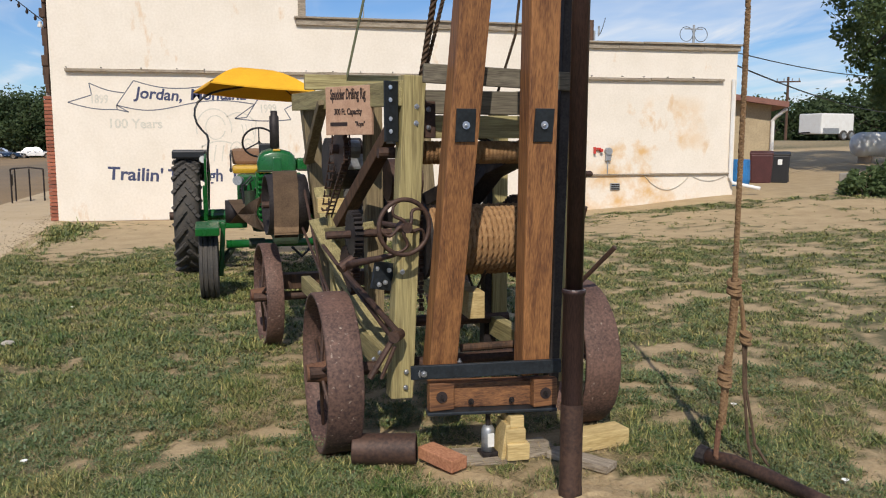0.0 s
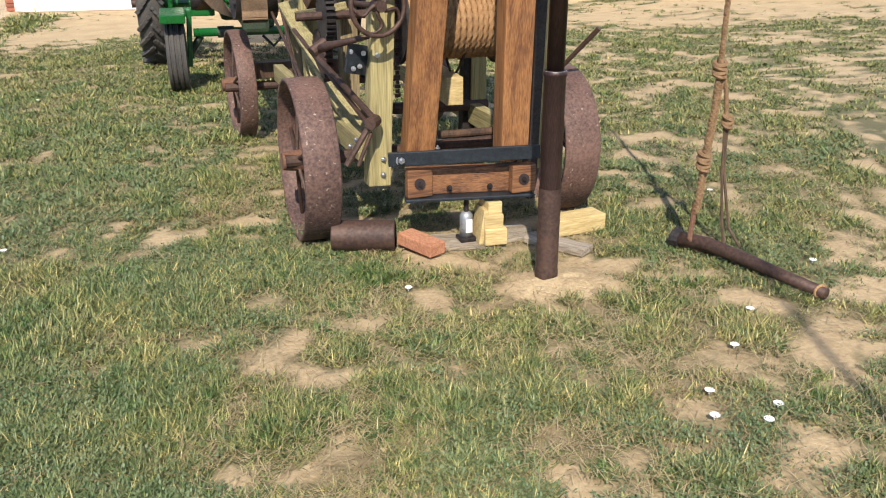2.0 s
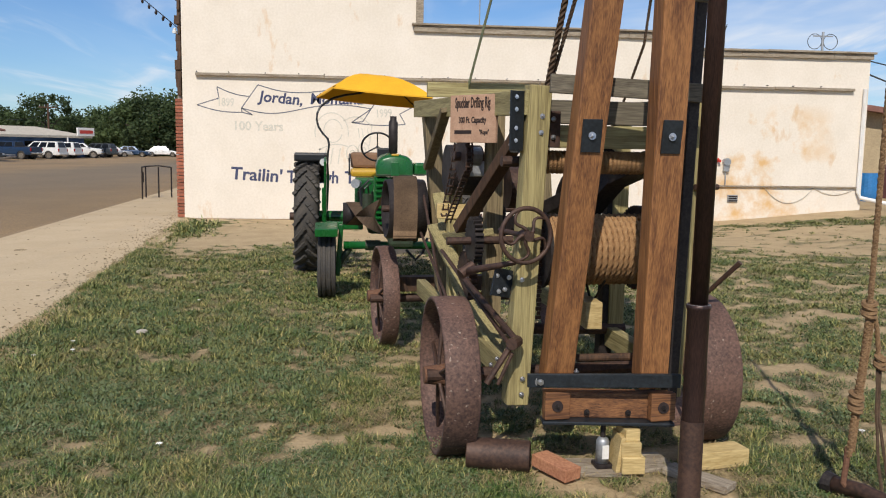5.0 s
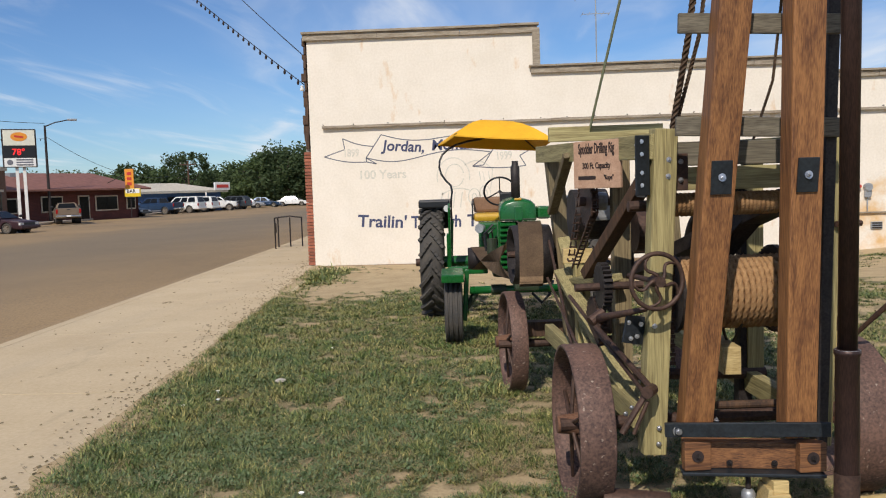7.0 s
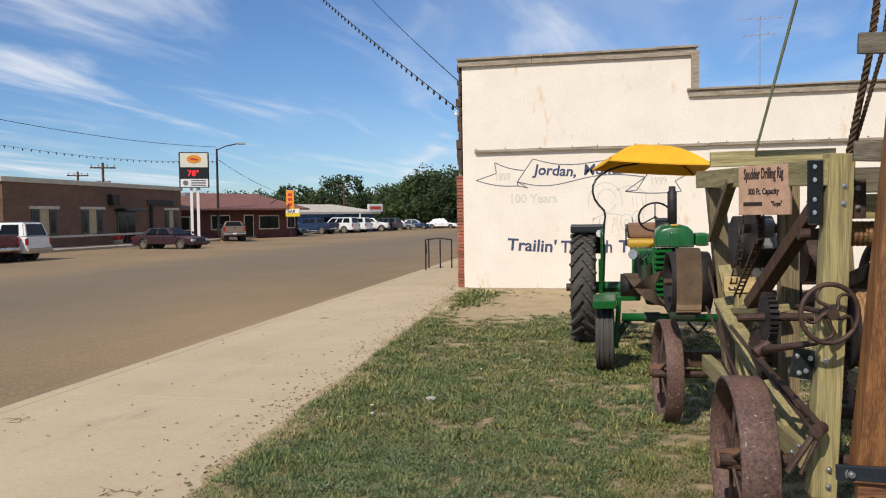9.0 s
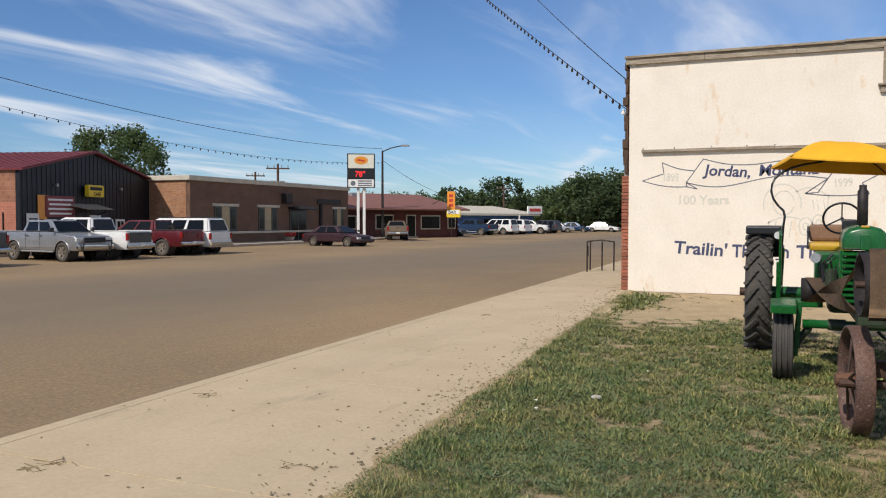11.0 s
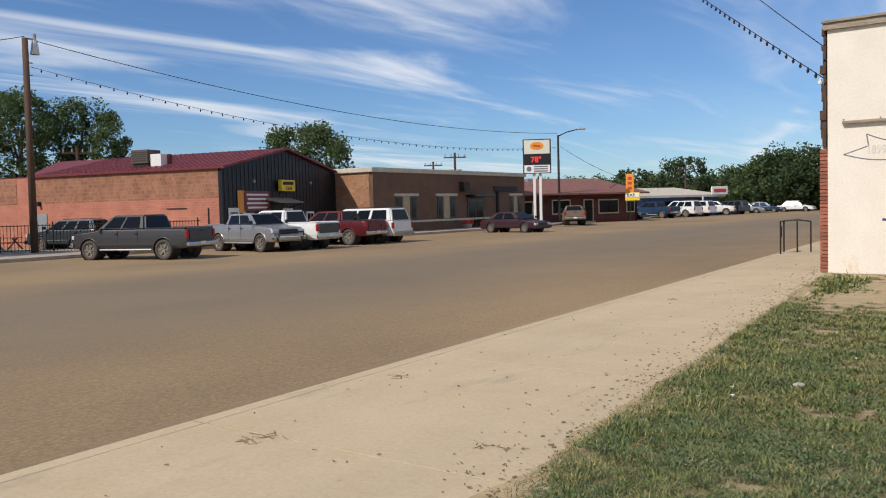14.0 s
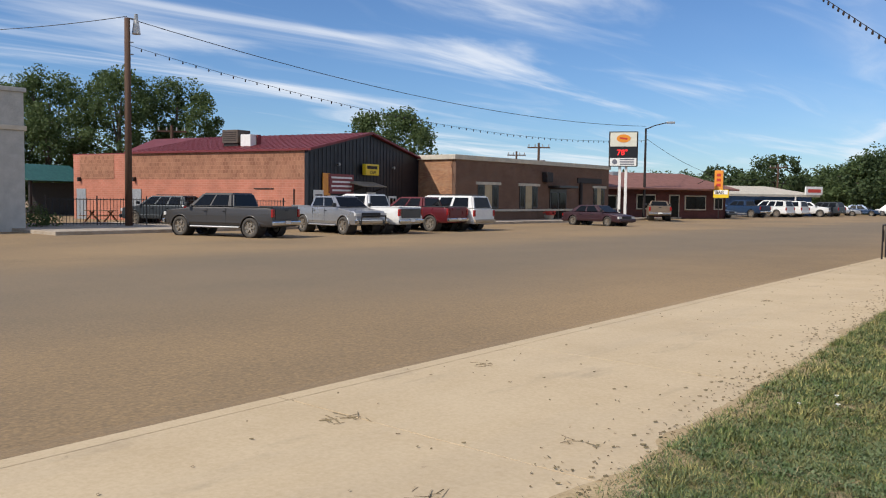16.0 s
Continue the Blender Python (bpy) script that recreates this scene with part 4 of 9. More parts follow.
# faded wagon and team sketched below the scroll
for cx, cz, rx_, rz_, a0, a1 in ((-0.52, 1.93, 0.20, 0.25, 0.2, 6.0), (-0.55, 1.90, 0.36, 0.42, -0.2, 3.4), (-0.10, 1.45, 0.13, 0.18, 0, 6.2), (0.14, 1.52, 0.12, 0.17, 0, 6.2), (-0.10, 1.45, 0.05, 0.07, 0, 6.2), (0.14, 1.52, 0.05, 0.07, 0, 6.2)):
    painted([(cx + rx_ * math.cos(a0 + (a1 - a0) * a / 20), cz + rz_ * math.sin(a0 + (a1 - a0) * a / 20)) for a in range(21)], "faded_grey", 0.012)
painted(curve2((-0.30, 2.15), (0.32, 2.05), 0.14) + curve2((0.32, 2.05), (0.26, 1.62), -0.04)[1:], "faded_grey", 0.012)
painted(curve2((-0.82, 1.52), (-0.20, 1.60), 0.08), "faded_grey", 0.014)
for x_ in (-0.80, -0.66, -0.52, -0.36):
    painted(curve2((x_, 1.56), (x_ - 0.05, 1.22), 0.03, 6), "faded_grey", 0.012)
for x_ in (0.02, 0.10, 0.22):
    painted([(x_, 2.00), (x_ + 0.04, 1.78)], "faded_grey", 0.010)
# brown stained footing under the stucco
M["footing"] = mat("stained_footing", (0.30, 0.205, 0.125), 0.95, col2=(0.17, 0.115, 0.07), scale=2.5, fine=30, var=0.8, bump=0.4)
bm = B(); box(bm, (1.8, wy - 0.03, -0.16), (10.9, 0.10, 0.33), None, 0.015)
part("footing", bm, M["footing"], house, "soil-stained concrete footing")

# roof things
ant = thing("tv_antenna", (3.1, 22.0, 3.7), 0, "thin grey rooftop television antenna", "antenna")
bm = B(); cyl(bm, (0, 0, 0), (0, 0, 2.75), 0.016, seg=8)
part("mast", bm, M["galv"], ant)
for zz, ln, nn in ((2.7, 1.0, 3), (2.3, 0.7, 5)):
    bm = B()
    cyl(bm, (-ln / 2, 0, zz), (ln / 2, 0, zz), 0.010, seg=6)
    for i in range(nn):
        x = -ln / 2 + ln * i / (nn - 1)
        cyl(bm, (x, -0.25, zz), (x, 0.25, zz), 0.006, seg=6)
    part("element_bar", bm, M["galv"], ant)
rp = thing("roof_mast", (11.2, 26.5, 3.6), 0, "short wooden service mast with wires above the roof", "utility mast")
bm = B(); cyl(bm, (0, 0, 0), (0, 0, 2.0), 0.10, 0.09, 10); part("post", bm, M["pole_wood"], rp)
for s in (-0.25, 0.12, 0.28):
    bm = B(); cyl(bm, (s, 0, 1.25 + s), (s, 0, 1.55 + s), 0.035, seg=8); part("insulator", bm, M["galv"], rp)
for a, b in (((-0.3, 0, 1.6), (-0.5, 0, 1.95)), ((0.25, 0, 1.5), (0.5, 0, 2.1)), ((-0.25, 0, 0.6), (-0.55, 0, 0.5))):
    bm = B(); tube(bm, sag(a, b, 0.12, 8), 0.012, 5); part("jumper_wire", bm, M["wire"], rp)
sh = thing("service_mast", (11.2, 19.8, 3.6), 0, "galvanised service mast with looped cable on the roof", "utility mast")
bm = B(); cyl(bm, (0, 0, 0), (0, 0, 0.95), 0.03, seg=8); part("post", bm, M["galv"], sh)
bm = B(); box(bm, (0, 0, 0.85), (0.5, 0.03, 0.03), None, 0.005); part("arm", bm, M["galv"], sh)
for sgn in (-1, 1):
    bm = B(); ring(bm, (0.2 * sgn, 0, 0.72), 0.18, 0.008, "Y", 20, 5); part("cable_loop", bm, M["wire"], sh)

# ---------------------------------------------------------------- handrail by the pavement
rail = thing("handrail", (-6.25, 25.4, -0.10), 8, "low dark steel pipe handrail at the pavement step", "handrail")
for x in (0.0, 0.36, 0.72):
    bm = B(); cyl(bm, (x, 0, 0), (x, 0, 1.02 - 0.02 * x), 0.022, seg=8); part("post", bm, M["iron"], rail)
bm = B(); tube(bm, [(0, 0, 1.02), (0.36, 0.0, 1.05), (0.72, 0, 1.0)], 0.022, 8); part("top_rail", bm, M["iron"], rail)
bm = B(); tube(bm, [(0, -0.9, 1.02), (0, 0, 1.02)], 0.022, 8); part("side_rail", bm, M["iron"], rail)
for yy, zt in ((-0.9, 1.02),):
    bm = B(); cyl(bm, (0, yy, 0), (0, yy, zt), 0.022, seg=8); part("post", bm, M["iron"], rail)
bm = B(); box(bm, (-0.02, -0.45, 0.72), (0.02, 0.25, 0.3), None, 0.01); part("plate", bm, M["iron"], rail)

# ---------------------------------------------------------------- buildings across the street
E0 = Vector((-0.2, -0.07, 0))
GZ = -0.28


def polar(az, d, z=0.0):
    if az < 0:
        return Vector((0.255 - d * math.sin(radians(az)), 0.075 + d * math.cos(radians(az)), z))
    return Vector((E0.x - d * math.sin(radians(az)), E0.y + d * math.cos(radians(az)), z))


# cafe: gabled metal front, long block side wall, red roof. Local x runs along the front, y goes back.
cafe = thing("cafe_building", (*polar(50.54, 49.6).xy, GZ), 90 + 13, "gabled bar building with dark metal front and salmon block side", "building")
W, DEP, EAVE, RIDGE = 13.0, 14.8, 4.44, 5.80
bm = B()
prism(bm, [(0, 0), (W, 0), (W, EAVE), (W / 2, RIDGE), (0, EAVE)], 0, 0.25, "Y")
part("front_wall", bm, M["navy_siding"], cafe)
for i in range(27):
    bm = B()
    x = 0.2 + i * 0.4
    top = EAVE + (RIDGE - EAVE) * (1 - abs(x - W / 2) / (W / 2)) - 0.1
    box(bm, (x, -0.012, top / 2), (0.05, 0.03, top), None, 0.008)
    part("siding_rib", bm, M["navy_siding"], cafe)
bm = B()
box(bm, (0.12, DEP / 2 + 0.25, 3.60), (0.24, DEP, 1.70))
part("side_wall_upper", bm, M["tan_block"], cafe, "weathered tan block")
bm = B()
box(bm, (0.115, DEP / 2 + 0.25, 1.375), (0.25, DEP, 2.75))
part("side_wall_lower", bm, M["pink_block"], cafe, "salmon painted block")
bm = B()
box(bm, (0.11, DEP + 2.95, 2.22), (0.26, 5.3, 4.44))
part("annex_wall", bm, M["pink_block"], cafe)
bm = B(); box(bm, (-0.03, DEP + 3.2, 3.58), (0.03, 3.4, 1.60)); part("annex_panel", bm, M["tan_block"], cafe, "weathered tan block")
bm = B()
box(bm, (W / 2, DEP + 5.5, 2.1), (W - 0.1, 0.2, 4.2)); box(bm, (W - 0.1, DEP / 2 + 2.4, 2.1), (0.2, DEP + 4.6, 4.2))
part("back_walls", bm, M["pink_block"], cafe)
for i, (x0, x1) in enumerate(((-0.15, W / 2), (W / 2, W + 0.15))):
    bm = B()
    z0, z1 = (EAVE, RIDGE + 0.03) if i == 0 else (RIDGE + 0.03, EAVE)
    e0, e1 = (15.2, 19.6) if i == 0 else (19.6, 15.2)
    vv = [(x0, -0.3, z0), (x1, -0.3, z1), (x1, e1, z1), (x0, e0, z0)]
    lo = [bm.verts.new(v) for v in vv]; hi = [bm.verts.new((v[0], v[1], v[2] + 0.12)) for v in vv]
    bm.faces.new(lo); bm.faces.new(hi)
    for k in range(4):
        bm.faces.new((lo[k], lo[(k + 1) % 4], hi[(k + 1) % 4], hi[k]))
    bmesh.ops.recalc_face_normals(bm, faces=bm.faces)
    rf = part("roof", bm, M["red_roof"], cafe, "red metal roof")
    for k in range(30):
        yy = -0.2 + k * 0.5
        bm = B()
        beam(bm, (x0, yy, z0 + 0.13), (x1, yy, z1 + 0.13), 0.03, 0.03, (0, 1, 0), 0)
        part("seam", bm, M["red_roof"], rf)
bm = B(); box(bm, (W / 2, DEP + 2.9, 4.46), (W, 5.6, 0.08)); part("annex_roof", bm, M["red_roof"], cafe)
for yy in (14.2, 19.6):
    d = new("steel_door")
    d.parent = cafe
    bm = B(); box(bm, (-0.03, yy, 1.05), (0.06, 0.95, 2.1), None, 0.01); part("leaf", bm, M["galv"], d, "grey painted steel door")
    bm = B(); box(bm, (-0.12, yy + 0.1, 2.75), (0.25, 0.16, 0.28), None, 0.03); part("wall_lamp", bm, M["iron"], d)
bm = B(); box(bm, (-0.03, 3.3, 2.2), (0.06, 1.5, 0.05)); box(bm, (-0.05, 1.0, 1.1), (0.05, 0.05, 2.2)); part("gate_frame", bm, M["iron"], cafe)
# front openings, signs and awning
for x, w, z0, z1, key in ((0.45, 1.0, 0.6, 2.15, "sign_white"),):
    bm = B(); box(bm, (x + w / 2, -0.05, (z0 + z1) / 2), (w, 0.05, z1 - z0), None, 0.01)
    pb = part("notice_board", bm, M["white"], cafe, "white notice board with dark lines")
    for k in range(5):
        bm = B(); box(bm, (x + w / 2, -0.08, z0 + 0.25 + k * 0.25), (w * 0.7, 0.006, 0.08)); part("lettering_bar", bm, M["ink"], pb)
for x, w, z0, z1 in ((2.0, 0.85, 0.9, 1.75), (3.9, 0.9, 0.0, 1.65), (6.2, 0.9, 0.0, 2.0), (7.6, 0.8, 0.7, 1.75), (8.9, 0.8, 0.7, 1.75)):
    wd = new("front_door" if z0 == 0 else "front_window")
    wd.parent = cafe
    bm = B(); box(bm, (x + w / 2, -0.03, (z0 + z1) / 2), (w + 0.16, 0.08, z1 - z0 + 0.16), None, 0.01); part("frame", bm, M["white"], wd)
    bm = B(); box(bm, (x + w / 2, -0.075, (z0 + z1) / 2), (w - 0.1, 0.012, z1 - z0 - 0.1)); part("pane", bm, M["glass"], wd)
    bm = B(); box(bm, (x + w / 2, -0.085, (z0 + z1) / 2), (0.05, 0.02, z1 - z0 - 0.1)); part("glazing_bar", bm, M["white"], wd)
bn = new("banner"); bn.parent = cafe
bm = B(); box(bm, (3.25, -0.06, 2.55), (2.7, 0.03, 1.2), None, 0.01); part("cloth", bm, M["banner"], bn, "maroon banner with pale lettering bars")
bm = B(); box(bm, (1.72, -0.06, 2.5), (0.75, 0.03, 1.35), None, 0.01); part("side_cloth", bm, M["sign_orange"], bn)
for k in range(4):
    bm = B(); box(bm, (3.3, -0.085, 2.93 - k * 0.26), (2.2 - 0.2 * (k % 2), 0.006, 0.11)); part("lettering_bar", bm, M["petal"], bn)
cs = new("bar_sign"); cs.parent = cafe
bm = B(); box(bm, (6.2, -0.30, 3.52), (1.55, 0.28, 0.72), None, 0.04); part("sign_box", bm, M["sign_yellow"], cs, "yellow lit sign box with dark lettering")
bm = B(); box(bm, (6.15, -0.45, 3.66), (1.2, 0.006, 0.2)); part("lettering_bar", bm, M["ink"], cs)
text("lettering", "CAFE", 0.30, M["ink"], Matrix.Translation((5.9, -0.448, 3.24)) @ pose(0, 0, 0, 90, 0, 0), cs, 0.003)
bm = B(); cyl(bm, (5.95, -0.15, 3.86), (5.95, 0.1, 3.95), 0.02, seg=6); cyl(bm, (6.5, -0.15, 3.86), (6.5, 0.1, 3.95), 0.02, seg=6); part("bracket", bm, M["iron"], cs)
aw = new("awning"); aw.parent = cafe
bm = B()
prism(bm, [(0.0, 2.75), (-1.1, 2.45), (-1.1, 2.40), (0.0, 2.62)], 4.2, 6.9, "X")
part("canopy", bm, M["grey_wood"], aw)
for x in (4.3, 6.8):
    bm = B(); cyl(bm, (x, -1.05, 2.42), (x, 0, 2.05), 0.03, seg=6); part("brace", bm, M["iron"], aw)
for x in (2.9, 9.3):
    bm = B(); cyl(bm, (x, -0.2, 3.75), (x, 0, 3.75), 0.1, 0.06, 10); part("flood_lamp", bm, M["galv"], cafe)
# rooftop air unit
hv = thing("roof_air_unit", tuple(cafe.matrix_basis @ Vector((1.9, 7.2, 4.78))), 103, "brown and white rooftop air conditioning unit", "air conditioner")
hv.scale = (0.8, 0.68, 0.85)
bm = B(); box(bm, (0, 0, 0.85), (1.5, 1.9, 1.0), None, 0.03); part("cabinet", bm, mat("brown_sheet_metal", (0.12, 0.09, 0.07), 0.6, 0.2), hv)
for s in (-0.6, 0.6):
    bm = B(); box(bm, (s, 0, 0.1), (0.08, 1.8, 0.6)); part("leg", bm, M["iron"], hv)
for k in range(5):
    bm = B(); box(bm, (-0.76, 0, 0.55 + k * 0.15), (0.03, 1.6, 0.03)); part("louvre", bm, M["iron"], hv)
bm = B(); box(bm, (-0.2, -1.9, 0.5), (1.1, 1.2, 0.95), None, 0.03); part("duct", bm, M["white"], hv, "white duct box")
bm = B(); box(bm, (0.15, -1.95, 0.5), (0.4, 1.45, 0.97), None, 0.03); part("duct_hood", bm, M["red_roof"], hv)

# bank: flat-roofed brown brick. Local x along the front, y back.
c0 = polar(40.52, 58.2)
c1 = polar(30.19, 77.0)
bl = (c1 - c0).xy.length
bank = thing("brick_bank", (*c0.xy, GZ), math.degrees(math.atan2(c1.y - c0.y, c1.x - c0.x)), "flat-roofed brown brick bank building with cream cornice", "building")
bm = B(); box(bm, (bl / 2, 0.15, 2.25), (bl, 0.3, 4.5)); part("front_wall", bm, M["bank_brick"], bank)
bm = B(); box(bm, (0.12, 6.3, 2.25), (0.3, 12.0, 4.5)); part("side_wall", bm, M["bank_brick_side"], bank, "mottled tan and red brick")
bm = B(); box(bm, (bl - 0.12, 6.3, 2.25), (0.3, 12.0, 4.5)); box(bm, (bl / 2, 12.3, 2.25), (bl, 0.3, 4.5)); part("rear_walls", bm, M["bank_brick"], bank)
bm = B(); box(bm, (bl / 2, 6.2, 4.62), (bl + 0.4, 12.6, 0.34), None, 0.05); part("cornice", bm, M["cream"], bank, "cream metal cornice")
bm = B(); box(bm, (bl / 2, -0.04, 0.88), (bl + 0.1, 0.14, 0.16), None, 0.02); part("sill_course", bm, M["cream"], bank)


def shop_window(x, w, z0, z1, parent, n=2):
    wd = new("window"); wd.parent = parent
    bm = B(); box(bm, (x + w / 2, -0.05, z1 + 0.10), (w + 0.4, 0.14, 0.2), None, 0.02); part("lintel", bm, M["cream"], wd)
    bm = B(); box(bm, (x + w / 2, -0.02, (z0 + z1) / 2), (w * 0.34, 0.05, z1 - z0), None, 0.01); part("centre_panel", bm, M["tan_wall"], wd, "tan panel between two panes")
    pw = w / n
    for k in range(n):
        bm = B(); box(bm, (x + w / 2 + (k - 0.5) * w * 0.68, -0.01, (z0 + z1) / 2), (pw * 0.62, 0.07, z1 - z0), None, 0.01); part("frame", bm, M["black"], wd)
        bm = B(); box(bm, (x + w / 2 + (k - 0.5) * w * 0.68, -0.05, (z0 + z1) / 2), (pw * 0.36, 0.014, z1 - z0 - 0.3)); part("pane", bm, M["glass"], wd)


for fx, w in ((0.115, 2.6), (0.355, 2.6), (0.875, 2.0)):
    shop_window(bl * fx, w, 1.0, 2.75, bank, 2)
dw = new("entrance"); dw.parent = bank
bm = B(); box(bm, (bl * 0.61, -0.02, 1.3), (2.6, 0.1, 2.6), None, 0.02); part("frame", bm, M["black"], dw)
for k in (-0.6, 0.6):
    bm = B(); box(bm, (bl * 0.61 + k, -0.08, 1.2), (1.0, 0.02, 2.2)); part("door_pane", bm, M["glass"], dw)
bm = B(); box(bm, (bl * 0.61, -0.5, 2.75), (3.0, 1.1, 0.2), None, 0.03); part("canopy", bm, M["black"], dw)
bm = B(); box(bm, (bl * 0.52, -0.25, 3.5), (0.9, 0.5, 0.8), None, 0.04); part("alarm_box", bm, M["iron"], bank)
bm = B(); box(bm, (bl * 0.84, -0.06, 3.35), (4.2, 0.08, 0.45), None, 0.02); part("name_board", bm, M["iron"], bank, "dark name board")
bm = B(); cyl(bm, (bl * 0.77, -0.1, 0), (bl * 0.77, -0.1, 3.2), 0.16, seg=10); part("column", bm, M["iron"], bank)
fl = thing("red_flower_tub", tuple(bank.matrix_basis @ Vector((bl * 0.48, -1.0, 0.14))), 0, "low tub of red flowers by the bank", "planter")
bm = B(); cyl(bm, (0, 0, 0), (0, 0, 0.35), 0.3, 0.42, 12); part("tub", bm, M["kerb"], fl)
bm = B()
for i in range(60):
    a, r = random.uniform(0, 6.28), random.uniform(0, 0.5)
    bmesh.ops.create_icosphere(bm, subdivisions=1, radius=0.06, matrix=Matrix.Translation((r * math.cos(a), r * math.sin(a), 0.4 + random.uniform(0, 0.25))))
part("blooms", bm, M["sign_red"], fl, kind="stuff")

# bar: dark red siding under a faded red roof
b0, b1 = polar(31.2, 78.0), polar(22.7, 88.0)
lb2 = (b1 - b0).xy.length
bar = thing("red_bar_building", (*b0.xy, GZ), math.degrees(math.atan2(b1.y - b0.y, b1.x - b0.x)), "low dark red bar building with faded red roof", "building")
bm = B(); box(bm, (lb2 / 2, 0.15, 1.45), (lb2, 0.3, 2.9)); part("front_wall", bm, M["red_siding"], bar)
bm = B(); prism(bm, [(0, 0), (9, 0), (9, 2.9), (4.5, 4.2), (0, 2.9)], lb2 - 0.3, lb2, "X"); part("end_wall", bm, M["red_siding"], bar)
bm = B(); box(bm, (0.15, 4.5, 1.45), (0.3, 9, 2.9)); box(bm, (lb2 / 2, 8.9, 1.45), (lb2, 0.2, 2.9)); part("rear_walls", bm, M["red_siding"], bar)
for i in range(2):
    bm = B()
    ya, za, yb, zb = ((-1.3, 2.75, 4.5, 4.35) if i == 0 else (10.0, 2.8, 4.5, 4.35))
    vv = [(-0.6, ya, za), (lb2 + 0.5, ya, za), (lb2 - 1.6, yb, zb), (-0.6, yb, zb)]
    lo = [bm.verts.new(v) for v in vv]; hi = [bm.verts.new((v[0], v[1], v[2] + 0.16)) for v in vv]
    bm.faces.new(lo); bm.faces.new(hi)
    for k in range(4):
        bm.faces.new((lo[k], lo[(k + 1) % 4], hi[(k + 1) % 4], hi[k]))
    bmesh.ops.recalc_face_normals(bm, faces=bm.faces)
    part("roof", bm, M["brown_roof"], bar, "faded red metal roof")
for x, w, z0, z1 in ((0.8, 1.7, 1.0, 2.1), (5.0, 2.0, 1.0, 2.2), (lb2 * 0.56, 1.0, 0.1, 2.2), (lb2 * 0.68, 2.4, 0.95, 2.15), (lb2 - 1.4, 0.9, 1.0, 2.0)):
    wd = new("window" if z0 > 0.5 else "door"); wd.parent = bar
    bm = B(); box(bm, (x + w / 2, -0.03, (z0 + z1) / 2), (w + 0.24, 0.08, z1 - z0 + 0.24), None, 0.02); part("frame", bm, M["cream"], wd)
    bm = B(); box(bm, (x + w / 2, -0.08, (z0 + z1) / 2), (w, 0.02, z1 - z0)); part("pane", bm, M["glass"], wd)
bm = B(); box(bm, (lb2 * 0.3, 3.5, 4.25), (0.8, 0.8, 0.5), None, 0.05); part("roof_vent", bm, M["galv"], bar)
bs = thing("bar_pole_sign", tuple(bar.matrix_basis @ Vector((lb2 - 2.6, -1.8, 2.3))), math.degrees(math.atan2(b1.y - b0.y, b1.x - b0.x)) - 55, "tall orange and yellow bar sign on a bracket", "sign")
bs.scale = (0.8, 0.8, 0.8)
bm = B(); box(bm, (0, 0, 1.85), (1.0, 0.25, 2.3), None, 0.04); part("upper_face", bm, M["sign_orange"], bs)
bm = B(); box(bm, (0.3, 0, 0.20), (1.8, 0.25, 1.0), None, 0.04); part("lower_face", bm, M["sign_yellow"], bs)
bm = B(); box(bm, (0.3, -0.14, 0.38), (1.6, 0.02, 0.5)); part("white_strip", bm, M["petal"], bs)
text("lettering", "BAR", 0.56, M["ink"], Matrix.Translation((-0.36, -0.152, 0.18)) @ pose(0, 0, 0, 90, 0, 0), bs, 0.003)
for k in range(3):
    bm = B(); box(bm, (0, -0.14, 1.25 + k * 0.6), (0.5, 0.02, 0.35)); part("lettering_bar", bm, M["sign_red"], bs)
bm = B(); cyl(bm, (-0.2, 0.1, 2.6), (-2.6, 0.4, 1.4), 0.04, seg=6); cyl(bm, (0, 0.2, -2.7), (0, 0.2, 0.8), 0.06, seg=8); part("bracket", bm, M["iron"], bs)

# blue shop with white fascia
b0, b1 = polar(22.4, 104), polar(17.6, 112)
lb3 = (b1 - b0).xy.length
blue = thing("blue_shop", (*b0.xy, GZ), math.degrees(math.atan2(b1.y - b0.y, b1.x - b0.x)), "low blue shop with pale roof fascia", "building")
bm = B(); box(bm, (lb3 / 2, 4, 1.2), (lb3, 8, 2.4)); part("wall_block", bm, M["blue_wall"], blue)
bm = B(); prism(bm, [(-1.0, 2.35), (8.6, 3.6), (8.6, 3.75), (-1.0, 2.62)], -1.2, lb3 + 0.4, "X"); part("roof_fascia", bm, M["cream"], blue)
for k in range(4):
    bm = B(); box(bm, (lb3 * (0.35 + 0.16 * k), -0.03, 1.2), (lb3 * 0.12, 0.06, 1.5), None, 0.02); part("window_pane", bm, M["glass"], blue)
bm = B(); cyl(bm, (lb3 * 0.72, -1, 0), (lb3 * 0.72, -1, 2.4), 0.1, seg=8); part("column", bm, M["white"], blue)
bm = B(); box(bm, (lb3 * 0.93, -1.2, 3.1), (2.6, 0.2, 1.0), None, 0.05); part("sign_board", bm, M["petal"], blue)
bm = B(); box(bm, (lb3 * 0.93, -1.32, 3.1), (2.0, 0.02, 0.4)); part("lettering_bar", bm, M["sign_red"], blue)

# pale building at the street corner
lw = thing("pale_corner_building", (*polar(67.9, 43).xy, GZ), 90, "pale grey stucco corner building with a band", "building")
bm = B(); box(bm, (-6, 6, 3.2), (12, 12, 6.4)); part("wall_block", bm, M["grey_wall"], lw)
bm = B(); box(bm, (-6, 6, 4.72), (12.2, 12.2, 0.22), None, 0.03); part("band", bm, M["cream"], lw)
bm = B(); box(bm, (-6, 6, 6.45), (12.2, 12.2, 0.2), None, 0.03); part("coping", bm, M["grey_wall"], lw)

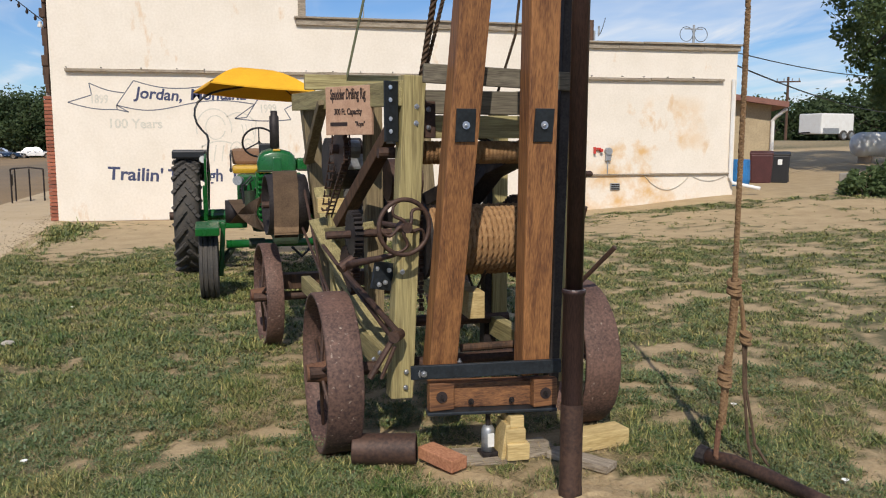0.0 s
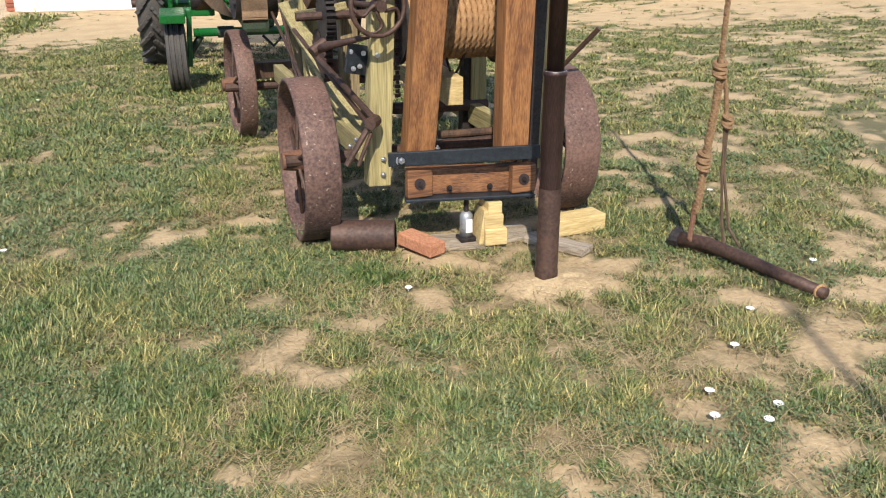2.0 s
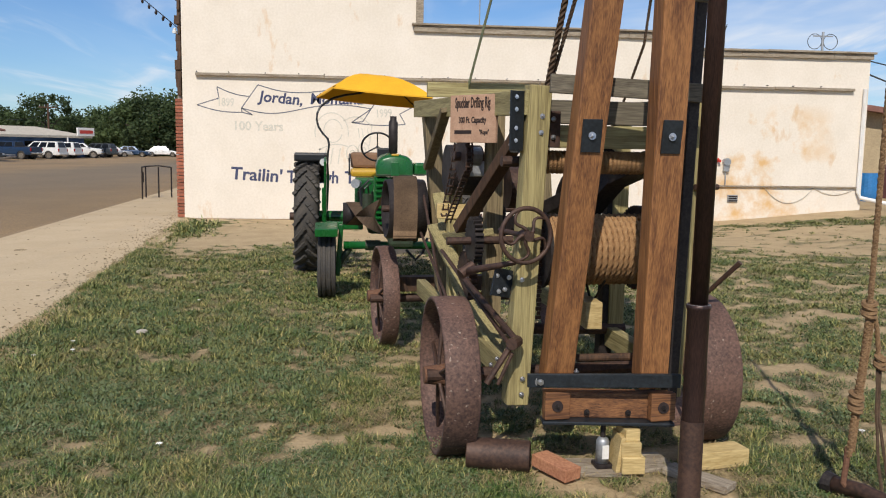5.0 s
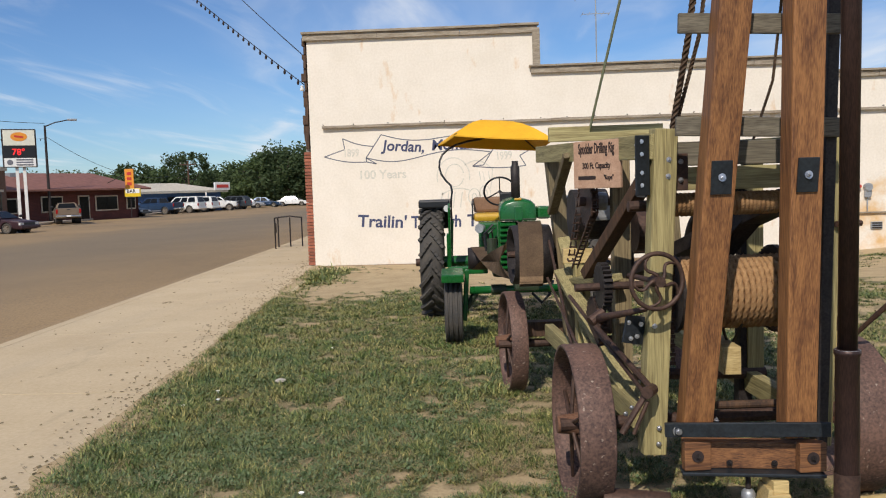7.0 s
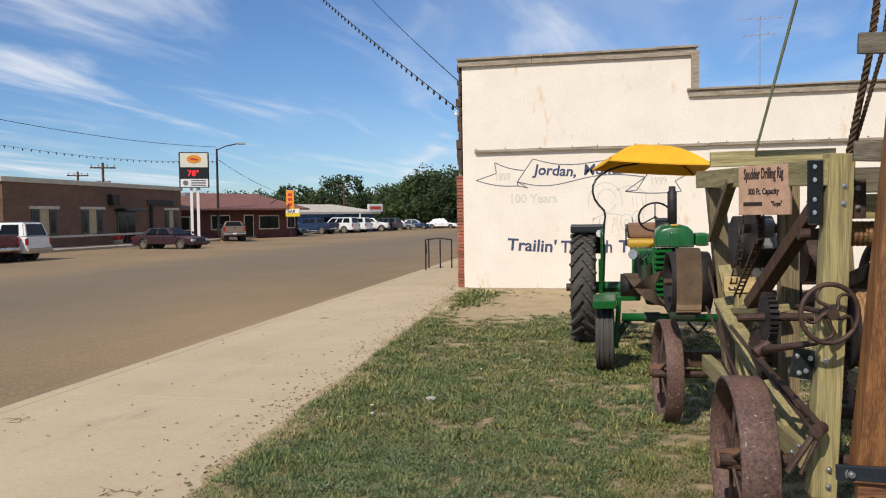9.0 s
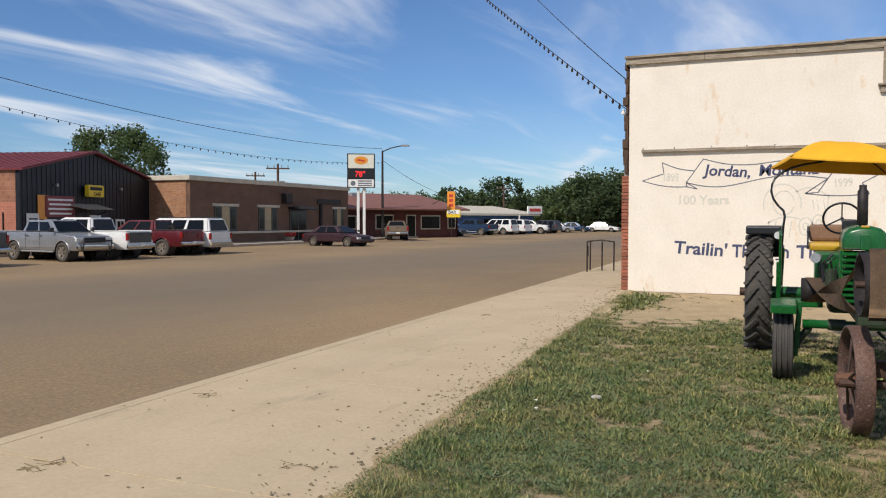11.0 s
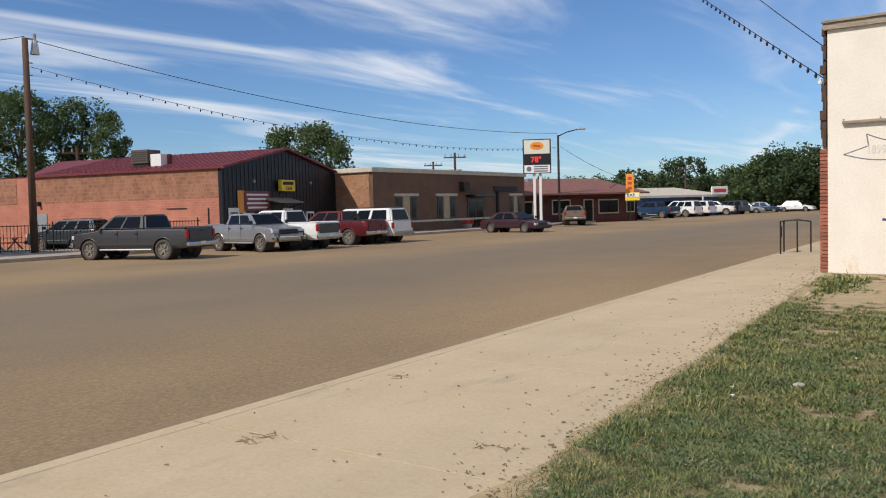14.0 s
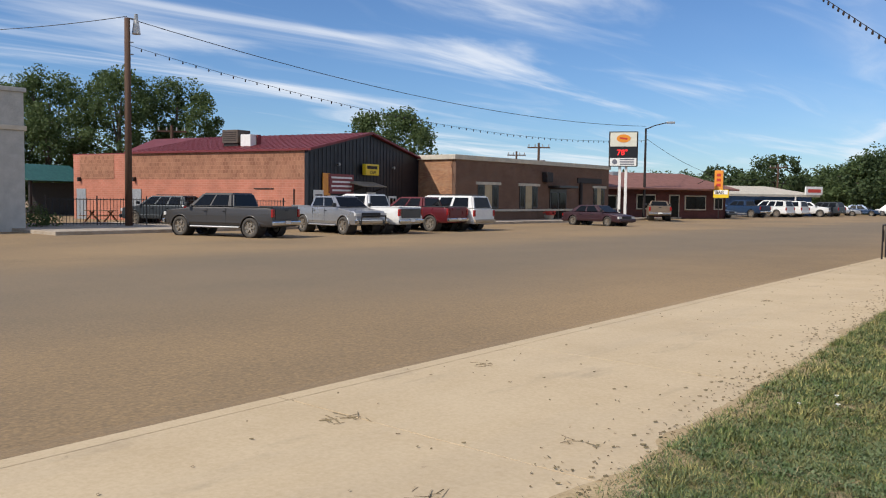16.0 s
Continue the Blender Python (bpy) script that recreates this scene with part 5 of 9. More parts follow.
# green-roofed pavilion behind the fence
pv = thing("pavilion", (*polar(67.6, 74).xy, GZ), 20, "dark open pavilion with a teal metal roof", "pavilion")
bm = B()
prism(bm, [(-3.2, 2.7), (3.2, 2.7), (1.0, 4.0), (-1.0, 4.0)], -3, 3, "Y")
part("roof", bm, M["teal_roof"], pv)
for x in (-2.8, 2.8):
    for y in (-2.6, 2.6):
        bm = B(); box(bm, (x, y, 1.35), (0.2, 0.2, 2.7), None, 0.02); part("post", bm, M["iron"], pv)
bm = B(); box(bm, (0, 2.5, 1.3), (5.6, 0.1, 2.6)); part("back_screen", bm, M["iron"], pv)

# iron fence round the cafe yard
fn = thing("iron_fence", (*polar(66.8, 46.5).xy, GZ + 0.1), 0, "black iron fence with thin pickets round the cafe yard", "fence")
pf0, pf1 = polar(66.8, 46.5), polar(52.0, 47.5)
fd = (pf1 - pf0).xy
fl_ = fd.length
fn.matrix_basis = pose(*pf0.xy, GZ + 0.1, 0, 0, math.degrees(math.atan2(fd.y, fd.x)))
pk = mesh_of("picket", cyl(B(), (0, 0, 0), (0, 0, 1.45), 0.014, seg=5), M["black"])
for i in range(int(fl_ / 0.16)):
    o = new("picket", pk); o.parent = fn; o.location = (i * 0.16, 0, 0)
ps = mesh_of("post", box(B(), (0, 0, 0.78), (0.07, 0.07, 1.56), None, 0.008), M["black"])
for i in range(int(fl_ / 2.4) + 1):
    o = new("post", ps); o.parent = fn; o.location = (i * 2.4, 0, 0)
for zz in (0.15, 1.38):
    bm = B(); box(bm, (fl_ / 2, 0, zz), (fl_, 0.035, 0.04)); part("rail", bm, M["black"], fn)
pt = thing("picnic_table", (*polar(63.6, 55).xy, GZ), 25, "reddish wooden picnic table with benches", "table")
bm = B()
for k in range(5):
    box(bm, (0, -0.35 + k * 0.17, 0.74), (1.8, 0.15, 0.04), None, 0.006)
part("tabletop", bm, M["red_wood_x"], pt)
for s in (-0.75, 0.75):
    bm = B(); box(bm, (0, s, 0.44), (1.8, 0.26, 0.04), None, 0.006); part("bench", bm, M["red_wood_x"], pt)
    bm = B(); beam(bm, (s * 0.9, -0.7, 0), (s * 0.9, 0.2, 0.72), 0.05, 0.09); beam(bm, (s * 0.9, 0.7, 0), (s * 0.9, -0.2, 0.72), 0.05, 0.09); part("leg", bm, M["red_wood_x"], pt)

# ---------------------------------------------------------------- street furniture
pole_p = polar(61.96, 45.5)
pole = thing("utility_pole", (pole_p.x, pole_p.y, GZ + 0.1), 0, "tall weathered wooden utility pole with a street light", "utility pole")
bm = B(); cyl(bm, (0, 0, 0), (0.05, 0, 10.5), 0.19, 0.14, 14); part("post", bm, M["pole_wood"], pole, smooth=True)
bm = B(); cyl(bm, (0.1, 0.45, 9.75), (0.1, 0.45, 10.45), 0.22, 0.12, 12); part("lamp_shade", bm, M["lamp_clear"], pole, "clear glass street light")
bm = B(); cyl(bm, (0.05, 0, 10.5), (0.1, 0.5, 10.5), 0.03, seg=8); cyl(bm, (0.1, 0.45, 10.4), (0.1, 0.45, 10.75), 0.09, seg=10); part("lamp_arm", bm, M["galv"], pole)
for zz in (9.3, 8.7):
    bm = B(); cyl(bm, (0, -0.1, zz), (0.2, 0.25, zz), 0.03, seg=6); part("insulator_pin", bm, M["galv"], pole)
lamp_p = polar(27.85, 80.0)
stl = thing("street_lamp", (lamp_p.x, lamp_p.y, GZ + 0.1), 0, "slim dark steel street lamp with a curved arm", "street lamp")
bm = B(); cyl(bm, (0, 0, 0), (0, 0, 8.3), 0.14, 0.09, 10); part("post", bm, M["iron"], stl)
ad = Vector((math.cos(radians(27.8)), math.sin(radians(27.8)), 0))
bm = B(); tube(bm, [Vector((0, 0, 8.2)), ad * 0.8 + Vector((0, 0, 8.55)), ad * 1.9 + Vector((0, 0, 8.8))], 0.05, 8); part("arm", bm, M["iron"], stl)
bm = B(); box(bm, ad * 2.2 + Vector((0, 0, 8.8)), (0.75, 0.3, 0.18), (0, 0, 27.8), 0.05); part("lamp_head", bm, M["galv"], stl)
sg_p = polar(29.28, 68.0)
sgn = thing("bank_pole_sign", (sg_p.x, sg_p.y, GZ + 0.1), 29.3, "white pole sign with red display and orange oval", "sign")
for x in (-0.24, 0.24):
    bm = B(); box(bm, (x, 0.05, 2.2), (0.22, 0.22, 4.4), None, 0.02); part("post", bm, M["white"], sgn)
bm = B(); box(bm, (0, 0, 5.68), (2.25, 0.5, 2.75), None, 0.05); part("cabinet", bm, M["iron"], sgn)
bm = B(); box(bm, (0, -0.26, 6.42), (2.05, 0.03, 1.10), None, 0.01); part("upper_face", bm, M["sign_white"], sgn)
bm = B(); cyl(bm, (0, -0.275, 6.5), (0, -0.29, 6.5), 0.32, seg=24); bmesh.ops.scale(bm, vec=(1.7, 1, 1), verts=bm.verts); part("oval_mark", bm, M["sign_orange"], sgn)
bm = B(); box(bm, (0, -0.295, 6.5), (0.6, 0.006, 0.14), (0, 8, 0)); part("oval_bar", bm, M["sign_red"], sgn)
bm = B(); box(bm, (0, -0.26, 5.42), (2.05, 0.03, 0.86), None, 0.01); part("display", bm, M["black"], sgn, "black display panel")
text("display_digits", "78°", 0.62, M["led"], Matrix.Translation((-0.5, -0.285, 5.2)) @ pose(0, 0, 0, 90, 0, 0), sgn, 0.004)
bm = B(); box(bm, (0, -0.26, 4.66), (2.05, 0.03, 0.62), None, 0.01); part("lower_face", bm, M["petal"], sgn)
for k in range(3):
    bm = B(); box(bm, (0.3, -0.28, 4.84 - k * 0.18), (1.1, 0.006, 0.10)); part("lettering_bar", bm, M["line_ink"], sgn)
bm = B(); cyl(bm, (-0.65, -0.275, 4.66), (-0.65, -0.285, 4.66), 0.2, seg=16); part("round_mark", bm, M["line_ink"], sgn)

# Unseen pole added behind the camera for the thin shadow across the lawn.
yp = thing("shadow_pole", (1.12, -2.0, -0.05), 0, "unseen slender grey steel pole added to cast a shadow line on the lawn", "pole")
bm = B(); cyl(bm, (0, 0, 0), (0, 0, 7.6), 0.018, 0.015, 10); part("shaft", bm, M["galv"], yp)
bm = B(); lathe(bm, [(0.0, 0.10), (0.05, 0.10), (0.07, 0.05), (0.12, 0.04)], 16, "Z"); part("base_collar", bm, M["galv"], yp)

# overhead wires and a festoon of small bulbs
P_top = Vector((pole_p.x + 0.1, pole_p.y, 10.3))
L_top = Vector((lamp_p.x, lamp_p.y, 8.3))


def wire(name, a, b, drop, r=0.012, label="black overhead cable across the sky"):
    bm = B(); tube(bm, sag(a, b, drop, 40), r, 5)
    return tagged(part(name, bm, M["wire"]), label, "cable")


def festoon(a, b, drop, gap, r, bulb):
    f = tagged(new("festoon"), "string of small dark bulbs on a cable", "string lights")
    bm = B(); tube(bm, sag(a, b, drop, 60), r, 5); part("cable", bm, M["wire"], f)
    bme = mesh_of("bulb", lathe(B(), [(-0.16, 0.001), (-0.13, 0.035), (-0.07, 0.045), (-0.03, 0.02), (0.02, 0.02)], 8, "Z"), M["bulb"])
    n = int((Vector(b) - Vector(a)).length / gap)
    for p in sag(a, b, drop, n)[1:-1]:
        o = new("bulb", bme); o.parent = f; o.location = p; o.scale = (bulb, bulb, bulb)


wire("overhead_cable", P_top, L_top, 1.2, 0.020)
festoon((pole_p.x, pole_p.y, 9.0), (lamp_p.x, lamp_p.y, 7.0), 1.5, 0.75, 0.012, 1.0)
wire("overhead_cable", (pole_p.x, pole_p.y, 10.4), tuple(polar(80, 70, 12.5)), 0.8, 0.020)
wire("overhead_cable", (lamp_p.x, lamp_p.y, 7.2), tuple(polar(19.6, 132, 5.6)), 2.2, 0.020)
festoon((-3.82, 18.75, 4.05), (-17.0, 37.2, 14.6), 0.15, 0.42, 0.011, 0.75)
wire("overhead_cable", (-3.82, 18.75, 4.70), (-13.8, 38.7, 13.9), 0.15, 0.012)
wire("overhead_cable", (11.7, 18.6, 3.75), tuple(polar(-45, 60, 6.5)), 0.8, 0.015)
wire("overhead_cable", (11.7, 18.6, 3.45), tuple(polar(-44, 70, 4.5)), 1.0, 0.02)
iso = thing("cable_insulator", (-3.86, 18.62, 3.92), 0, "white cable insulator on the building corner", "insulator")
bm = B(); lathe(bm, [(0, 0.001), (0, 0.05), (0.05, 0.05), (0.06, 0.03), (0.1, 0.04), (0.12, 0.001)], 10, "Z"); part("knob", bm, M["white"], iso)


def util_pole(az, d, base, h, arms=1, transformer=False):
    p = polar(az, d)
    o = thing("utility_pole", (p.x, p.y, base), az, "distant wooden utility pole with crossarm", "utility pole", "distant poles")
    bm = B(); cyl(bm, (0, 0, 0), (0, 0, h), 0.16, 0.12, 8); part("post", bm, M["pole_wood"], o)
    for k in range(arms):
        bm = B(); box(bm, (0, 0, h - 0.5 - k * 1.2), (2.4, 0.12, 0.14)); part("crossarm", bm, M["pole_wood"], o)
        for x in (-1.05, -0.4, 0.4, 1.05):
            bm = B(); cyl(bm, (x, 0, h - 0.45 - k * 1.2), (x, 0, h - 0.15 - k * 1.2), 0.06, seg=6); part("insulator", bm, M["galv"], o)
    if transformer:
        for x in (-0.45, 0.45):
            bm = B(); cyl(bm, (x, 0.1, h - 2.9), (x, 0.1, h - 1.8), 0.28, seg=10); part("transformer_can", bm, M["galv"], o)


util_pole(59.3, 75, GZ, 7.6, 2, True)
util_pole(36.4, 110, GZ, 7.9)
util_pole(39.0, 120, GZ, 7.4)
util_pole(34.9, 90, GZ, 7.7, 1, True)
util_pole(19.6, 132, GZ, 7.2)
util_pole(15.9, 150, GZ, 6.2, 0)
util_pole(-34.8, 95, 1.4, 7.0)

# ---------------------------------------------------------------- drilling rig
RIG = pose(1.36, 4.12, 0, 0, 0, 7)
RIGI = RIG.inverted()
rig = tagged(new("drilling_rig"), "antique timber spudder drilling rig on rusty steel wheels", "drilling rig")
rig.matrix_basis = RIG


def g(x, y, z):
    return RIGI @ Vector((x, y, z))


def timber(name, a, b, w, d, key, up=(0, 1, 0), label="", bev=0.006, parent=None):
    bm = B()
    beam(bm, g(*a), g(*b), w, d, up, bev)
    return part(name, bm, M[key], parent or rig, label)


def bolt(p, n, r=0.016, parent=None, key="bolt"):
    """Washer, hexagon head and stud end at p facing n, in rig coordinates."""
    bm = B()
    p, n = Vector(p), Vector(n).normalized()
    r *= 0.68
    cyl(bm, p, p + n * 0.004, r * 1.6, seg=14)
    cyl(bm, p + n * 0.004, p + n * (0.004 + r * 0.8), r, seg=6)
    cyl(bm, p + n * (0.004 + r * 0.8), p + n * (0.004 + r * 1.7), r * 0.55, seg=8)
    return part("bolt", bm, M[key], parent or rig)


FRONT = (0, -1, 0)
LEFT = (-1, 0, 0)
# mast: two stained timbers that lean forward, grey spreader boards behind them
mast = []
for a, b in (((1.145, 4.13, 0.44), (1.245, 3.86, 2.25)), ((1.60, 4.02, 0.43), (1.555, 3.80, 2.25))):
    A, Bv = Vector(a), Vector(b)
    top = A + (Bv - A) * (5.2 - A.z) / (Bv.z - A.z)
    bm = B(); beam(bm, g(*A), g(*top), 0.15, 0.11, (0, 1, 0), 0.010)
    m_ = part("mast_timber", bm, M["red_wood"], rig, "reddish stained square timber")
    mast.append((m_, A, (Bv - A)))
    q = A + (Bv - A) * (1.665 - A.z) / (Bv.z - A.z)
    pl = g(*q) + Vector((0, -0.062, 0))
    bm = B(); box(bm, pl, (0.098, 0.010, 0.155), (8, 0, 0), 0.003)
    pp = part("clamp_plate", bm, M["black_steel"], m_, "square black steel plate with a bolt")
    bolt(pl + Vector((0, -0.006, 0)), (0, -1, 0.1), 0.017, pp)
for k, zz in enumerate((1.90, 2.36, 2.95, 3.6, 4.3)):
    y_ = 4.10 - 0.149 * (zz - 0.44) + 0.11
    timber("spreader_board", (1.04, y_, zz + 0.01), (1.82, y_ + 0.02, zz - 0.02), 0.09, 0.028, "dark_board")
# front foot: burnt-bolt timber and black bar
timber("foot_timber", (1.07, 4.06, 0.335), (1.70, 4.00, 0.335), 0.125, 0.09, "red_wood_x", (0, 1, 0), "stained foot timber with charred bolt holes")
for x in (1.12, 1.64):
    bm = B(); box(bm, g(x, 3.985 - (x - 1.1) * 0.09, 0.345), (0.13, 0.045, 0.14), None, 0.006); part("foot_block", bm, M["red_wood_x"], rig)
    bm = B(); cyl(bm, g(x, 3.99 - (x - 1.1) * 0.09, 0.345), g(x, 3.955 - (x - 1.1) * 0.09, 0.345), 0.028, seg=16); part("charred_ring", bm, M["ink"], rig)
    bolt(g(x, 3.955 - (x - 1.1) * 0.09, 0.345), FRONT, 0.013, None, "iron")
for x in (1.275, 1.48):
    bolt(g(x, 4.00 - (x - 1.1) * 0.09, 0.305), FRONT, 0.014, None, "iron")
timber("steel_strap", (1.05, 4.00, 0.262), (1.70, 3.94, 0.262), 0.018, 0.10, "black_steel", (0, 1, 0))
timber("crossbar", (0.965, 3.955, 0.478), (1.705, 3.875, 0.492), 0.068, 0.022, "black_steel", (0, 1, 0), "flat black steel crossbar", 0.004)
bolt(g(1.025, 3.945, 0.474), FRONT, 0.024)
for x in (1.22, 1.66):
    bolt(g(x, 4.0, 0.505), (0, 0, 1), 0.012)

# left front post and right front post
lp = timber("front_post", (0.945, 4.17, 0.30), (1.02, 4.16, 1.91), 0.115, 0.10, "green_wood", (0, 1, 0), "greenish treated pine post")
for z in (1.76, 1.68, 0.36, 0.44, 0.95):
    bolt(g(0.945 + 0.075 * (z - 0.3) / 1.61 + 0.02 * (-1) ** int(z * 50), 4.115, z), FRONT, 0.012)
timber("front_post", (1.80, 4.28, 0.30), (1.86, 4.27, 1.90), 0.10, 0.10, "green_wood", (0, 1, 0))
timber("front_post", (1.915, 4.42, 0.75), (1.935, 4.42, 1.86), 0.05, 0.09, "green_wood", (0, 1, 0))
# rear posts, side beams and cross beams
timber("rear_post", (0.79, 6.33, 0.40), (0.66, 6.36, 1.84), 0.12, 0.10, "old_shaded_wood", (0, 1, 0))
timber("rear_post", (1.62, 6.45, 0.40), (1.50, 6.48, 1.95), 0.12, 0.10, "old_shaded_wood", (0, 1, 0))
timber("middle_post", (0.93, 4.95, 0.40), (0.93, 4.95, 1.80), 0.10, 0.09, "old_shaded_wood", (0, 1, 0))
timber("middle_post", (1.72, 5.05, 0.40), (1.72, 5.05, 1.80), 0.10, 0.09, "green_wood", (0, 1, 0))
timber("middle_post", (0.80, 5.75, 0.40), (0.78, 5.75, 1.30), 0.10, 0.09, "green_wood", (0, 1, 0))
timber("side_beam", (0.97, 4.12, 1.825), (0.57, 6.62, 1.895), 0.05, 0.125, "green_wood_y", (0, 0, 1), "long treated pine top beam")
timber("side_beam", (1.84, 4.24, 1.80), (1.50, 6.70, 1.88), 0.05, 0.125, "green_wood_y", (0, 0, 1))
timber("cross_beam", (0.63, 6.36, 2.03), (1.50, 6.48, 2.04), 0.11, 0.045, "green_wood_x", (0, 1, 0), "light green treated cross beam")
timber("cross_beam", (1.05, 4.28, 1.79), (1.84, 4.37, 1.79), 0.12, 0.05, "dark_board", (0, 1, 0), "dark weathered cross beam")
timber("cross_beam", (1.02, 4.22, 1.665), (1.84, 4.31, 1.665), 0.115, 0.045, "green_wood_x", (0, 1, 0))
timber("lower_beam", (0.90, 4.25, 0.46), (0.62, 6.60, 0.50), 0.07, 0.12, "green_wood_y", (0, 0, 1))
timber("lower_beam", (1.76, 4.35, 0.44), (1.52, 6.72, 0.50), 0.07, 0.12, "green_wood_y", (0, 0, 1))
timber("side_brace", (0.97, 4.22, 0.36), (0.66, 5.90, 1.05), 0.04, 0.10, "green_wood_y", (1, 0, 0.2))
timber("side_brace", (0.70, 6.2, 0.95), (0.86, 4.75, 1.12), 0.04, 0.10, "green_wood_y", (1, 0, 0.2))
timber("side_brace", (0.72, 6.3, 1.25), (0.80, 5.1, 0.55), 0.04, 0.09, "green_wood_y", (1, 0, 0.2))
timber("bearing_block", (0.66, 5.75, 1.17), (0.86, 5.75, 1.17), 0.10, 0.12, "new_wood", (0, 1, 0), "fresh pine bearing block")
timber("bearing_block", (1.435, 4.48, 0.69), (1.45, 5.1, 0.68), 0.095, 0.15, "new_wood", (0, 0, 1))
timber("diagonal_brace", (0.97, 4.34, 1.68), (0.74, 4.98, 1.12), 0.06, 0.085, "dark_wood", (1, 0, 0.3), "dark reddish diagonal brace")
timber("diagonal_brace", (0.64, 6.3, 1.45), (0.70, 5.6, 1.85), 0.04, 0.07, "old_shaded_wood", (1, 0, 0.2))
# steel gusset with bolts on the left post and on the cross beam
bm = B(); box(bm, g(0.918, 4.20, 1.73), (0.012, 0.17, 0.30), (0, 0, -4), 0.003)
gus = part("gusset_plate", bm, M["black_steel"], rig, "black steel corner plate with zinc bolts")
for z in (1.84, 1.78, 1.69, 1.62):
    for y_ in (4.15, 4.25):
        bolt(g(0.910, y_, z), LEFT, 0.011, gus)
bm = B(); box(bm, g(0.905, 4.105, 1.735), (0.09, 0.010, 0.29), (0, 0, 28), 0.003)
part("gusset_plate", bm, M["black_steel"], rig)
for z in (1.85, 1.79, 1.70, 1.64):
    bolt(g(0.900, 4.095, z), (-0.4, -0.9, 0), 0.010)
bm = B(); box(bm, g(1.105, 4.19, 1.70), (0.075, 0.012, 0.18), None, 0.003); part("gusset_plate", bm, M["rust"], rig)
for z in (1.75, 1.66):
    bolt(g(1.105, 4.18, z), FRONT, 0.012)
bm = B(); box(bm, g(0.86, 4.14, 0.93), (0.12, 0.012, 0.14), (0, 12, 20), 0.003); part("gusset_plate", bm, M["black_steel"], rig)
for x, z in ((0.83, 0.97), (0.87, 0.90), (0.89, 0.96), (0.84, 0.89)):
    bolt(g(x, 4.12, z), FRONT, 0.011)

# name board
SG = RIG.inverted() @ (Matrix.Translation((0.772, 4.72, 1.762)) @ pose(0, 0, 0, 90, 0, -50) @ Matrix.Diagonal((1, 1, 1, 1)))
nb = new("name_board"); nb.parent = rig
bm = B(); box(bm, (0, 0, 0), (0.345, 0.265, 0.02), None, 0.004); bmesh.ops.transform(bm, matrix=SG, verts=bm.verts)
part("board", bm, M["sign_wood"], nb, "pinkish wooden sign board with burnt letters")
text("lettering", "Spudder Drilling Rig", 0.082, M["ink"], SG @ Matrix.Translation((0, 0.062, 0.0115)), nb, 0.001, align="CENTER", sx=0.40)
text("lettering", "300 Ft. Capacity", 0.048, M["ink"], SG @ Matrix.Translation((0, -0.022, 0.0115)), nb, 0.001, align="CENTER", sx=0.66)
text("lettering", "\"Rope\"", 0.036, M["ink"], SG @ Matrix.Translation((0.09, -0.085, 0.0115)), nb, 0.001, align="CENTER", sx=0.7)
bm = B(); box(bm, (-0.07, -0.073, 0.0115), (0.13, 0.020, 0.002)); bmesh.ops.transform(bm, matrix=SG, verts=bm.verts); part("lettering_bar", bm, M["ink"], nb)


def drum(name, c, R, L, coil, key, flange, label, rr):
    d = new(name); d.parent = rig; tagged(d, label)
    c = g(*c)
    bm = B(); cyl(bm, c - Vector((L / 2, 0, 0)), c + Vector((L / 2, 0, 0)), R - coil, seg=28); part("core", bm, M["rust"], d)
    n = int(L / (coil * 1.62))
    for i in range(n):
        x = -L / 2 + L * (i + 0.5) / n
        bm = B()
        pts = []
        seg = 132
        for k in range(seg):
            a = 2 * math.pi * k / seg
            pts.append(a)
        vs = []
        sides = 9
        for a in pts:
            row = []
            for s in range(sides):
                t = 2 * math.pi * s / sides
                lob = coil * (0.97 + 0.33 * math.cos(3 * t + a * 25))
                r_ = R + lob * math.cos(t)
                row.append(bm.verts.new(c + Vector((x + lob * 0.98 * math.sin(t) + 0.003 * math.sin(a + i), r_ * math.cos(a), r_ * math.sin(a)))))
            vs.append(row)
        for k in range(seg):
            a_, b_ = vs[k], vs[(k + 1) % seg]
            for s in range(sides):
                bm.faces.new((a_[s], b_[s], b_[(s + 1) % sides], a_[(s + 1) % sides]))
        bmesh.ops.recalc_face_normals(bm, faces=bm.faces)
        part("rope_coil", bm, M[key], d, smooth=True)
    for s in (-1, 1):
        bm = B()
        x = s * (L / 2 + 0.012)
        cyl(bm, c + Vector((x - 0.01, 0, 0)), c + Vector((x + 0.01, 0, 0)), flange, seg=32)
        part("flange", bm, M["iron"], d)
    bm = B(); cyl(bm, c - Vector((rr, 0, 0)), c + Vector((rr, 0, 0)), 0.028, seg=12); part("shaft", bm, M["rust"], d)
    return d


drum("bull_reel", (1.45, 4.62, 1.045), 0.180, 0.60, 0.019, "rope", 0.215, "big reel wound with thick manila rope", 0.46)
drum("sand_reel", (1.36, 4.34, 1.535), 0.045, 0.56, 0.013, "rope", 0.065, "small upper reel wound with rope", 0.50)
# toothed brake wheels beside the big reel
for x in (1.135, 1.75):
    bm = B(); gear(bm, g(x, 4.76, 1.04), 0.245, 0.035, 46, 0.016); part("bull_gear", bm, M["rust"], rig)
